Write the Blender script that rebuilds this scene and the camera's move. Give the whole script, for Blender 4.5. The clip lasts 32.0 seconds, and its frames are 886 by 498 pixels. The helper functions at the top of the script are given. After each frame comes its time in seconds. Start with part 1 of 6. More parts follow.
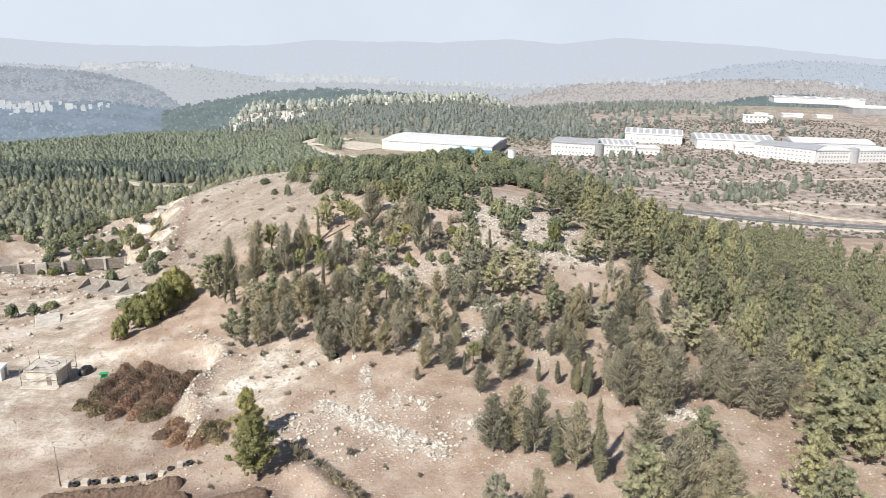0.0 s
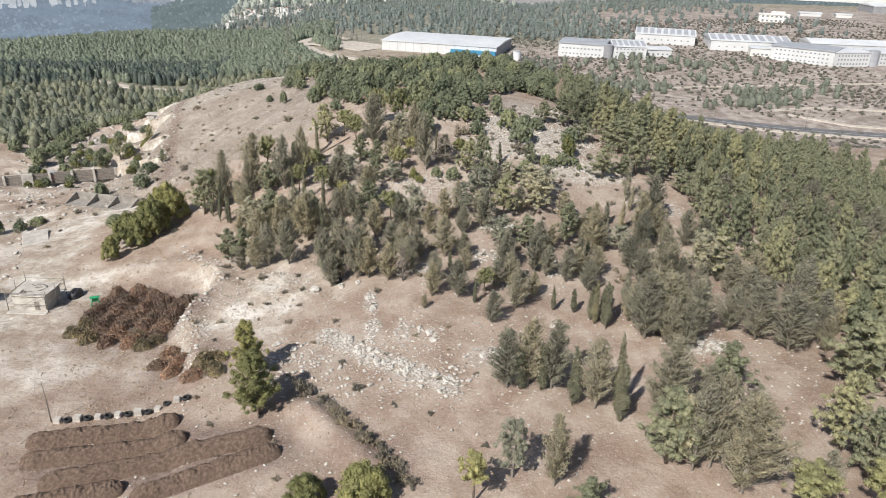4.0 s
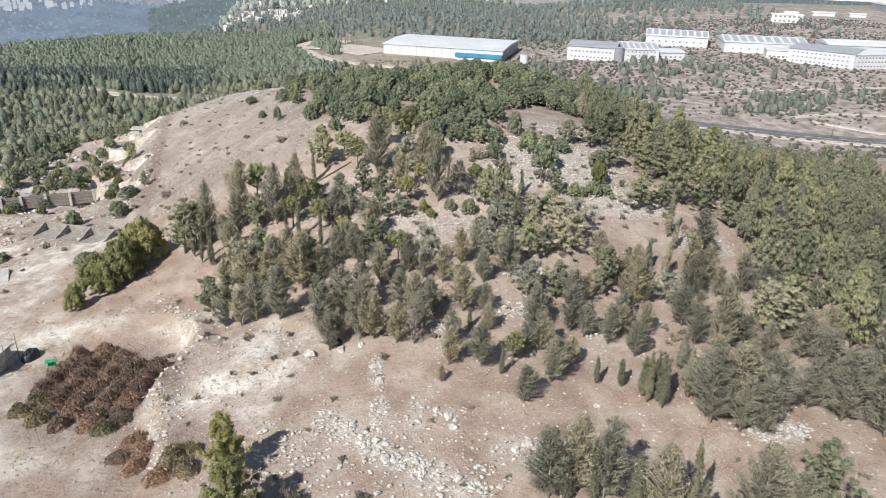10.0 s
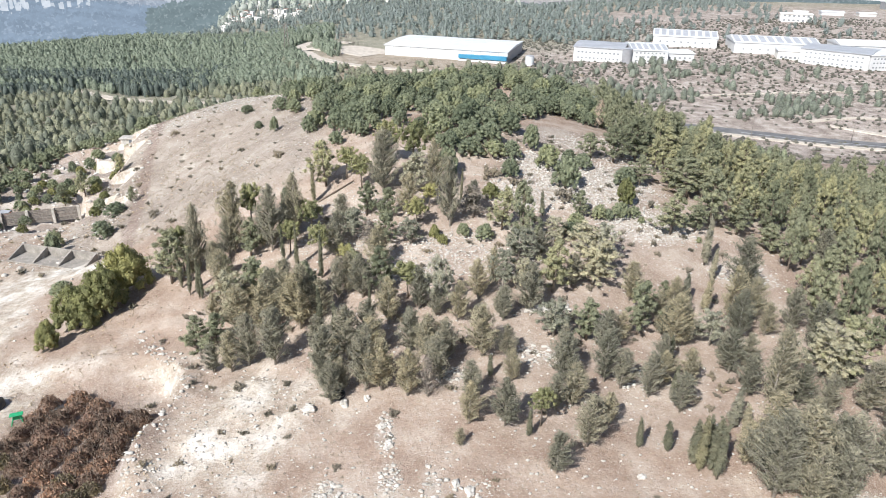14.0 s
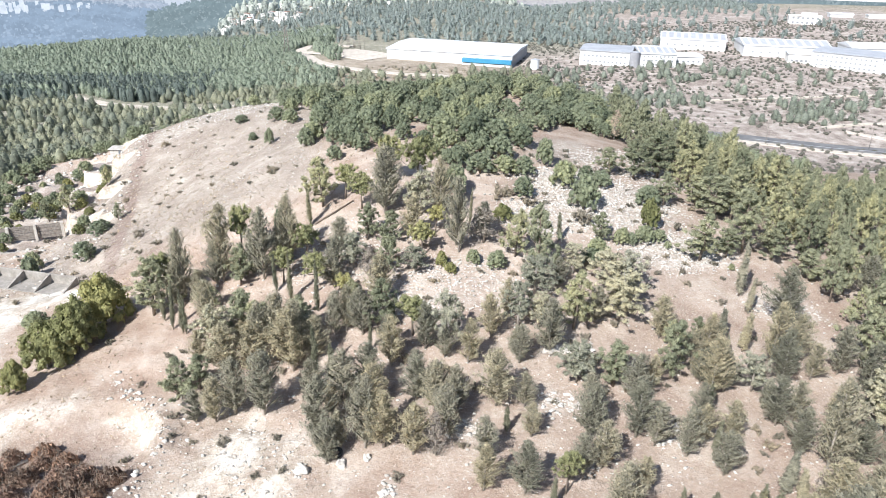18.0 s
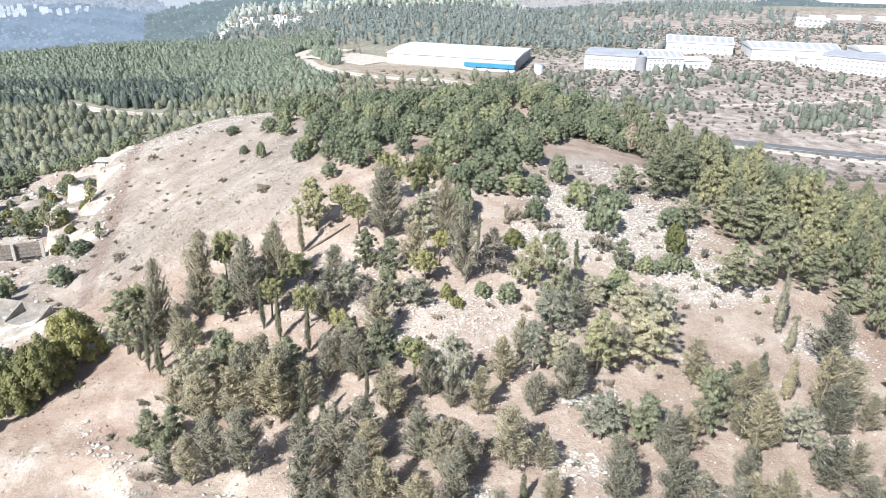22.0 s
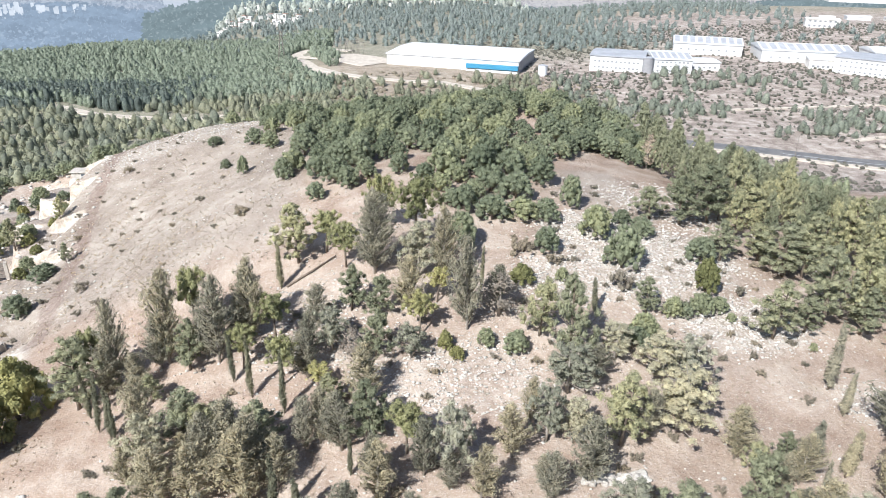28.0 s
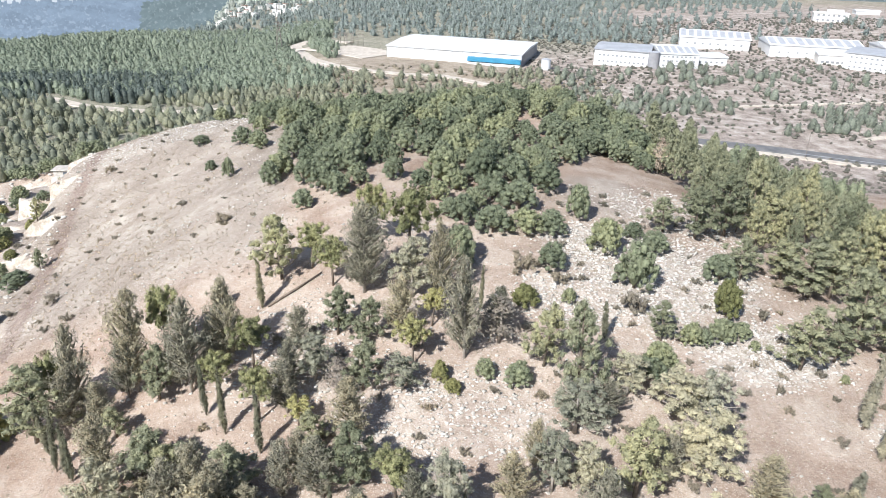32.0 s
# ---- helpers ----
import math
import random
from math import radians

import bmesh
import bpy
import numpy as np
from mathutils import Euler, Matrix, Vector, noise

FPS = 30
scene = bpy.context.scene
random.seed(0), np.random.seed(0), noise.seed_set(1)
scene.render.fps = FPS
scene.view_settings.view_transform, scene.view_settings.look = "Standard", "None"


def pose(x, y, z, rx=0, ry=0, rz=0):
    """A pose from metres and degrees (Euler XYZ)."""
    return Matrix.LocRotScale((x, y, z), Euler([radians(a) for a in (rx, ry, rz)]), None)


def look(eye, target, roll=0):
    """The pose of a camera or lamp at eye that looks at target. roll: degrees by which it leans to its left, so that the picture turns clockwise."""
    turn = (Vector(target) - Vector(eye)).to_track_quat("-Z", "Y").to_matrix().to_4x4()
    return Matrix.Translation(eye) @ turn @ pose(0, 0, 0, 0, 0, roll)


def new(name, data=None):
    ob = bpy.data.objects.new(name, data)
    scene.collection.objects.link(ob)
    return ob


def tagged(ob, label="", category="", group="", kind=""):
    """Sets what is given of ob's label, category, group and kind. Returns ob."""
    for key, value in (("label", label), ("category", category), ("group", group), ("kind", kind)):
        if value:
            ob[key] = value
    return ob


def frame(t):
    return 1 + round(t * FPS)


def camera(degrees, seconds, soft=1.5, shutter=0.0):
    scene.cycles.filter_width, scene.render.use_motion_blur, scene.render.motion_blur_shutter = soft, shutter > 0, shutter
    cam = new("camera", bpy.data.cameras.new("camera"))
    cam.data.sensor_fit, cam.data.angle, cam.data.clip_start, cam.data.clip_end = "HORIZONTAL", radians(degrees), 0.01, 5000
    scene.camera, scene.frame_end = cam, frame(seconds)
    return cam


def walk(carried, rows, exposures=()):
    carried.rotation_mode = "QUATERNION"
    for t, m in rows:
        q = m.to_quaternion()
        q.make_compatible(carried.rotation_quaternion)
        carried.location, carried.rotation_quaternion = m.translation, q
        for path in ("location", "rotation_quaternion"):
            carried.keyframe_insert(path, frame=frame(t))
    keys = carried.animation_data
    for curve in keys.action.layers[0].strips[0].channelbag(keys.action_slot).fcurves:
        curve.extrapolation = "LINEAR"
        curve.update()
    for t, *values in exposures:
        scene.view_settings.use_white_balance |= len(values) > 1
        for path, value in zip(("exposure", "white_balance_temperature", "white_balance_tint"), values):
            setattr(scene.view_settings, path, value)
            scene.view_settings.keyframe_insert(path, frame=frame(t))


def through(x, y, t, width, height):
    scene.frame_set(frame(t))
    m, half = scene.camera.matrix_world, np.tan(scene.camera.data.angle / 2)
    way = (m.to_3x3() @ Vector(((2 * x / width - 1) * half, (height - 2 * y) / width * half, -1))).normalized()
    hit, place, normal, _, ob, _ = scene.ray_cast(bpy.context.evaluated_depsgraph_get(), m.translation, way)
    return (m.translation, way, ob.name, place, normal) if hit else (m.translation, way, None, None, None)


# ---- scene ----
cam = camera(63.2, 32.0, soft=0.9)
PATH = [
    (0, (2.802, -10.127, 58.449), (2.933, -8.209, 57.898), 1.3),
    (0.5, (2.654, -8.971, 58.461), (2.785, -7.067, 57.863), 1.4),
    (1, (2.5, -7.86, 58.479), (2.633, -5.968, 57.844), 1.4),
    (1.5, (2.345, -6.76, 58.499), (2.48, -4.881, 57.827), 1.5),
    (2, (2.193, -5.638, 58.515), (2.327, -3.772, 57.808), 1.5),
    (2.5, (2.047, -4.46, 58.524), (2.181, -2.607, 57.784), 1.6),
    (3, (1.912, -3.192, 58.521), (2.045, -1.352, 57.749), 1.6),
    (3.5, (1.791, -1.8, 58.501), (1.924, 0.027, 57.7), 1.6),
    (5.5, (1.437, 4.733, 58.267), (1.567, 6.559, 57.462), 1.4),
    (6, (1.35, 6.505, 58.216), (1.481, 8.332, 57.413), 1.3),
    (6.5, (1.262, 8.341, 58.183), (1.392, 10.168, 57.381), 1.3),
    (7, (1.179, 10.256, 58.161), (1.308, 12.084, 57.359), 1.3),
    (7.5, (1.093, 12.221, 58.145), (1.223, 14.049, 57.343), 1.3),
    (8, (1.002, 14.206, 58.131), (1.131, 16.034, 57.329), 1.4),
    (8.5, (0.897, 16.181, 58.115), (1.027, 18.008, 57.313), 1.4),
    (9, (0.776, 18.115, 58.092), (0.905, 19.942, 57.29), 1.4),
    (9.5, (0.624, 20.024, 58.064), (0.754, 21.851, 57.26), 1.4),
    (10, (0.444, 21.94, 58.033), (0.573, 23.766, 57.229), 1.3),
    (10.5, (0.244, 23.851, 58.0), (0.373, 25.677, 57.195), 1.3),
    (11, (0.035, 25.749, 57.964), (0.164, 27.575, 57.159), 1.3),
    (11.5, (-0.172, 27.623, 57.926), (-0.043, 29.449, 57.12), 1.3),
    (12, (-0.368, 29.464, 57.885), (-0.238, 31.29, 57.078), 1.2),
    (12.5, (-0.54, 31.263, 57.84), (-0.411, 33.088, 57.033), 1.2),
    (13, (-0.68, 33.009, 57.792), (-0.551, 34.834, 56.985), 1.2),
    (13.5, (-0.791, 34.698, 57.741), (-0.662, 36.524, 56.934), 1.2),
    (14, (-0.883, 36.339, 57.689), (-0.755, 38.164, 56.882), 1.2),
    (14.5, (-0.96, 37.938, 57.634), (-0.833, 39.764, 56.828), 1.2),
    (16.5, (-1.128, 44.074, 57.371), (-1.003, 45.9, 56.564), 1.2),
    (17, (-1.142, 45.582, 57.289), (-1.018, 47.408, 56.484), 1.1),
    (17.5, (-1.14, 47.073, 57.194), (-1.016, 48.9, 56.39), 1.1),
    (18, (-1.119, 48.537, 57.086), (-0.996, 50.365, 56.283), 1.1),
    (18.5, (-1.086, 49.985, 56.971), (-0.963, 51.813, 56.17), 1.1),
    (19, (-1.048, 51.429, 56.86), (-0.926, 53.258, 56.06), 1.0),
    (19.5, (-1.014, 52.881, 56.758), (-0.892, 54.711, 55.96), 1.0),
    (20, (-0.989, 54.352, 56.676), (-0.868, 56.182, 55.878), 1.0),
    (20.5, (-0.98, 55.86, 56.62), (-0.86, 57.69, 55.823), 1.0),
    (21, (-0.981, 57.399, 56.585), (-0.861, 59.23, 55.789), 1.0),
    (21.5, (-0.985, 58.945, 56.562), (-0.865, 60.776, 55.765), 1.0),
    (22, (-0.985, 60.476, 56.537), (-0.865, 62.306, 55.74), 1.0),
    (22.5, (-0.974, 61.968, 56.5), (-0.855, 63.798, 55.703), 1.0),
    (23, (-0.946, 63.398, 56.44), (-0.827, 65.228, 55.643), 1.0),
    (23.5, (-0.905, 64.767, 56.35), (-0.786, 66.597, 55.553), 1.1),
    (24, (-0.856, 66.095, 56.243), (-0.737, 67.925, 55.446), 1.1),
    (24.5, (-0.791, 67.388, 56.134), (-0.672, 69.219, 55.337), 1.1),
    (25, (-0.704, 68.655, 56.041), (-0.585, 70.485, 55.244), 1.1),
    (25.5, (-0.585, 69.883, 55.97), (-0.465, 71.714, 55.173), 1.2),
    (27.5, (0.092, 74.505, 55.787), (0.21, 76.334, 54.987), 1.1),
    (28, (0.254, 75.658, 55.74), (0.371, 77.487, 54.94), 1.1),
    (28.5, (0.404, 76.823, 55.688), (0.52, 78.652, 54.888), 1.2),
    (29, (0.549, 77.986, 55.636), (0.665, 79.815, 54.835), 1.2),
    (29.2, (0.606, 78.451, 55.615), (0.722, 80.278, 54.81), 1.2),
    (29.35, (0.648, 78.8, 55.599), (0.764, 80.621, 54.781), 1.2),
    (29.5, (0.69, 79.149, 55.583), (0.806, 80.967, 54.759), 1.2),
    (30, (0.83, 80.31, 55.53), (0.945, 82.129, 54.706), 1.3),
    (30.5, (0.968, 81.472, 55.477), (1.083, 83.291, 54.653), 1.3),
    (31, (1.105, 82.633, 55.423), (1.221, 84.453, 54.601), 1.4),
    (31.5, (1.244, 83.795, 55.37), (1.359, 85.615, 54.548), 1.4),
    (32, (1.384, 84.957, 55.317), (1.499, 86.777, 54.496), 1.5),
]
walk(cam, [(t, look(eye, target, roll)) for t, eye, target, roll in PATH],
     [(0, 0.51, 6700, 10), (3, 0.31, 6550, 10), (6, 0.21, 6400, 10), (9, 0.25, 6300, 10), (13, 0.53, 6250, 10), (17, 0.82, 6100, 10), (20, 0.9, 6050, 10), (25, 0.8, 6050, 10), (28, 0.75, 6100, 10), (32, 0.73, 6100, 10)])
import collections


# ---- sky, sun ----
SUN_DIR = Vector((-0.60, -0.80, 0.92)).normalized()
world = bpy.data.worlds.new("sky")
scene.world = world
world.use_nodes = True
wn, wl = world.node_tree.nodes, world.node_tree.links
sky = wn.new("ShaderNodeTexSky")
sky.sky_type, sky.sun_disc = "NISHITA", False
sky.sun_elevation = math.asin(SUN_DIR.z)
sky.sun_rotation = math.atan2(SUN_DIR.x, SUN_DIR.y)
sky.air_density, sky.dust_density, sky.ozone_density, sky.altitude = 1.0, 1.2, 1.0, 400
wl.new(sky.outputs[0], wn["Background"].inputs[0])
wn["Background"].inputs[1].default_value = 0.076
sun = new("sun", bpy.data.lights.new("sun", "SUN"))
sun.data.energy, sun.data.angle, sun.data.color = 4.5, radians(0.8), (1.0, 0.965, 0.91)
sun.matrix_basis = look(SUN_DIR * 300, (0, 0, 0))


# ---- materials ----
def material(name):
    m = bpy.data.materials.new(name)
    m.use_nodes = True
    return m, m.node_tree.nodes, m.node_tree.links, m.node_tree.nodes["Principled BSDF"]


def ramp(nodes, links, source, stops):
    r = nodes.new("ShaderNodeValToRGB")
    while len(r.color_ramp.elements) < len(stops):
        r.color_ramp.elements.new(0.5)
    for e, (p, c) in zip(r.color_ramp.elements, stops):
        e.position, e.color = p, (*c, 1)
    links.new(source, r.inputs[0])
    return r.outputs[0]


def mixed(nodes, links, a, b, factor, blend="MIX"):
    """A colour mix; a, b and factor may be sockets or values."""
    n = nodes.new("ShaderNodeMix")
    n.data_type, n.blend_type = "RGBA", blend
    for socket, value in ((n.inputs[0], factor), (n.inputs[6], a), (n.inputs[7], b)):
        if hasattr(value, "links"):
            links.new(value, socket)
        elif isinstance(value, tuple):
            socket.default_value = (*value, 1)
        else:
            socket.default_value = value
    return n.outputs[2]


def grain(nodes, links, scale, detail=4, rough=0.6, space="Object"):
    tc = nodes.new("ShaderNodeTexCoord")
    n = nodes.new("ShaderNodeTexNoise")
    n.inputs["Scale"].default_value, n.inputs["Detail"].default_value, n.inputs["Roughness"].default_value = scale, detail, rough
    links.new(tc.outputs[space], n.inputs["Vector"])
    return n.outputs["Fac"]


def bumped(nodes, links, bsdf, source, strength, distance):
    b = nodes.new("ShaderNodeBump")
    b.inputs["Strength"].default_value, b.inputs["Distance"].default_value = strength, distance
    links.new(source, b.inputs["Height"])
    links.new(b.outputs[0], bsdf.inputs["Normal"])


def plain(name, dark, light, scale=1.0, rough=0.85, bump=0.3, metal=0.0, stain=0.5):
    """A worn surface: two colours at two scales of grain, and a fine relief."""
    m, n, l, b = material(name)
    fine, wide = grain(n, l, scale * 6), grain(n, l, scale)
    c = ramp(n, l, wide, [(0.35, dark), (0.65, light)])
    speck = ramp(n, l, fine, [(0.3, (0.62, 0.62, 0.62)), (0.7, (1.1, 1.1, 1.1))])
    l.new(mixed(n, l, c, speck, stain, "MULTIPLY"), b.inputs["Base Color"])
    b.inputs["Roughness"].default_value, b.inputs["Metallic"].default_value = rough, metal
    bumped(n, l, b, fine, bump, 0.05)
    return m


def foliage(name, dark, mid, light, through=0.3):
    """Leaves: tone differs from clump to clump and from tree to tree, and some light passes through."""
    m, n, l, b = material(name)
    geo, info = n.new("ShaderNodeNewGeometry"), n.new("ShaderNodeObjectInfo")
    c = ramp(n, l, geo.outputs["Random Per Island"], [(0.0, dark), (0.5, mid), (1.0, light)])
    c = mixed(n, l, c, ramp(n, l, grain(n, l, 1.1, 3), [(0.34, (0.7, 0.72, 0.72)), (0.66, (1.22, 1.2, 1.14))]), 1.0, "MULTIPLY")
    tone = ramp(n, l, info.outputs["Random"], [(0.0, (0.66, 0.69, 0.68)), (0.5, (1.0, 1.0, 1.0)), (1.0, (1.32, 1.24, 1.1))])
    c = mixed(n, l, c, tone, 1.0, "MULTIPLY")
    l.new(c, b.inputs["Base Color"])
    b.inputs["Roughness"].default_value = 0.7
    b.inputs["Specular IOR Level"].default_value = 0.25
    t = n.new("ShaderNodeBsdfTranslucent")
    l.new(c, t.inputs[0])
    mix = n.new("ShaderNodeMixShader")
    mix.inputs[0].default_value = through
    l.new(b.outputs[0], mix.inputs[1])
    l.new(t.outputs[0], mix.inputs[2])
    l.new(mix.outputs[0], n["Material Output"].inputs[0])
    return m


LEAF = {
    "cypress": foliage("cypress_scales", (0.267, 0.250, 0.193), (0.325, 0.305, 0.235), (0.384, 0.360, 0.277)),
    "pencil": foliage("pencil_cypress_scales", (0.164, 0.160, 0.111), (0.200, 0.195, 0.135), (0.236, 0.230, 0.159)),
    "pine": foliage("pine_needles", (0.262, 0.267, 0.176), (0.320, 0.325, 0.215), (0.378, 0.384, 0.254)),
    "bright": foliage("young_pine_needles", (0.287, 0.283, 0.148), (0.350, 0.345, 0.180), (0.413, 0.407, 0.212)),
    "grey": foliage("grey_green_needles", (0.328, 0.318, 0.246), (0.400, 0.388, 0.300), (0.472, 0.458, 0.354)),
    "oak": foliage("oak_leaves", (0.207, 0.228, 0.152), (0.252, 0.278, 0.185), (0.297, 0.328, 0.218)),
    "broad": foliage("broad_leaves", (0.216, 0.214, 0.098), (0.270, 0.268, 0.122), (0.338, 0.335, 0.152)),
    "straw": foliage("bleached_straw", (0.353, 0.295, 0.230), (0.430, 0.360, 0.280), (0.507, 0.425, 0.330), 0.12),
    # haze painted in: needles paled and blued in their base colour
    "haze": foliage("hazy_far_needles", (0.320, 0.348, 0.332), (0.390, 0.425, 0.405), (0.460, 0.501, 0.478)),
    "heath": foliage("heath_scrub_leaves", (0.201, 0.184, 0.157), (0.245, 0.225, 0.192), (0.289, 0.266, 0.227)),
    "dead": foliage("withered_needles", (0.295, 0.246, 0.209), (0.360, 0.300, 0.255), (0.425, 0.354, 0.301), 0.15),
    "scrub": foliage("dry_scrub_leaves", (0.205, 0.180, 0.143), (0.250, 0.220, 0.175), (0.295, 0.260, 0.206), 0.2),
    # far and valley leaves paled and greyed in base colour for distance haze
    "far": foliage("hazed_pine_needles", (0.172, 0.207, 0.174), (0.210, 0.252, 0.212), (0.248, 0.297, 0.250)),
    "valley": foliage("hazed_valley_leaves", (0.205, 0.217, 0.168), (0.250, 0.265, 0.205), (0.295, 0.313, 0.242)),
    "fardark": foliage("hazed_dark_needles", (0.156, 0.180, 0.162), (0.190, 0.220, 0.198), (0.224, 0.260, 0.234)),
}
BARK = plain("pine_bark", (0.13, 0.10, 0.075), (0.26, 0.21, 0.165), 3.0, 0.9, 0.6)
PALE_BARK = plain("grey_bark", (0.30, 0.265, 0.225), (0.44, 0.40, 0.35), 3.0, 0.9, 0.5)
STONE = plain("limestone", (0.40, 0.37, 0.325), (0.68, 0.64, 0.58), 1.4, 0.9, 0.7)
CONCRETE = plain("weathered_concrete", (0.42, 0.38, 0.33), (0.60, 0.56, 0.50), 0.7, 0.9, 0.4)
RUBBER = plain("tyre_rubber", (0.020, 0.020, 0.021), (0.045, 0.043, 0.042), 4.0, 0.75, 0.4)
COMPOST = plain("brown_compost", (0.105, 0.07, 0.05), (0.2, 0.14, 0.103), 2.5, 0.95, 1.0, stain=0.8)
BRUSH = foliage("cut_brushwood", (0.15, 0.088, 0.062), (0.29, 0.188, 0.14), (0.44, 0.315, 0.245), 0.15)
BRUSH_GREEN = foliage("wilting_brushwood", (0.120, 0.095, 0.055), (0.230, 0.190, 0.115), (0.360, 0.310, 0.205), 0.15)
# concrete with the shade of the bay walls put into its base colour
SHADED_CONCRETE = plain("shade_darkened_concrete", (0.25, 0.225, 0.195), (0.37, 0.34, 0.30), 0.7, 0.9, 0.4)
STEEL = plain("rusty_steel", (0.20, 0.17, 0.14), (0.34, 0.31, 0.27), 5.0, 0.6, 0.3, 0.6)
WHITE_WALL = plain("white_render", (0.58, 0.58, 0.575), (0.66, 0.66, 0.655), 0.06, 0.8, 0.1, stain=0.15)
WHITE_ROOF = plain("white_sheet_roof", (0.60, 0.61, 0.62), (0.70, 0.71, 0.71), 0.08, 0.6, 0.1, stain=0.2)
GREY_CLAD = plain("grey_cladding", (0.26, 0.26, 0.27), (0.34, 0.34, 0.35), 0.10, 0.6, 0.1, stain=0.2)
GREY_ROOF = plain("grey_roof_panels", (0.33, 0.34, 0.36), (0.42, 0.43, 0.45), 0.15, 0.5, 0.1, stain=0.2)
BLUE_CLAD = plain("blue_cladding", (0.045, 0.22, 0.36), (0.06, 0.27, 0.42), 0.2, 0.5, 0.1, stain=0.15)
DARK_GLASS = plain("dark_window_glass", (0.10, 0.11, 0.125), (0.16, 0.17, 0.185), 0.3, 0.25, 0.0, stain=0.2)
PALE_GLASS = plain("hazy_window_glass", (0.20, 0.212, 0.225), (0.27, 0.283, 0.296), 0.3, 0.3, 0.0, stain=0.2)
ASPHALT = plain("asphalt", (0.13, 0.13, 0.132), (0.20, 0.198, 0.195), 0.2, 0.9, 0.2)
GRAVEL = plain("pale_gravel_track", (0.46, 0.40, 0.33), (0.62, 0.56, 0.48), 0.3, 0.95, 0.3)
TIMBER = plain("grey_timber", (0.17, 0.145, 0.12), (0.31, 0.275, 0.24), 2.0, 0.9, 0.5)
GREEN_PAINT = plain("green_paint", (0.02, 0.30, 0.12), (0.03, 0.38, 0.16), 3.0, 0.5, 0.1, stain=0.2)
WHITE_PAINT = plain("white_paint", (0.66, 0.66, 0.64), (0.80, 0.80, 0.78), 2.0, 0.6, 0.1, stain=0.25)
SHADE_BLACK = plain("mound_black", (0.018, 0.018, 0.020), (0.045, 0.045, 0.048), 2.0, 0.5, 0.5)
RED_PAINT = plain("faded_red_paint", (0.32, 0.07, 0.05), (0.42, 0.12, 0.09), 2.0, 0.6, 0.2)
HOUSE_WALL = plain("pale_house_render", (0.66, 0.63, 0.58), (0.80, 0.78, 0.74), 0.2, 0.8, 0.1, stain=0.2)
TILE_ROOF = plain("tiled_roof", (0.30, 0.17, 0.13), (0.42, 0.27, 0.21), 0.6, 0.8, 0.3)


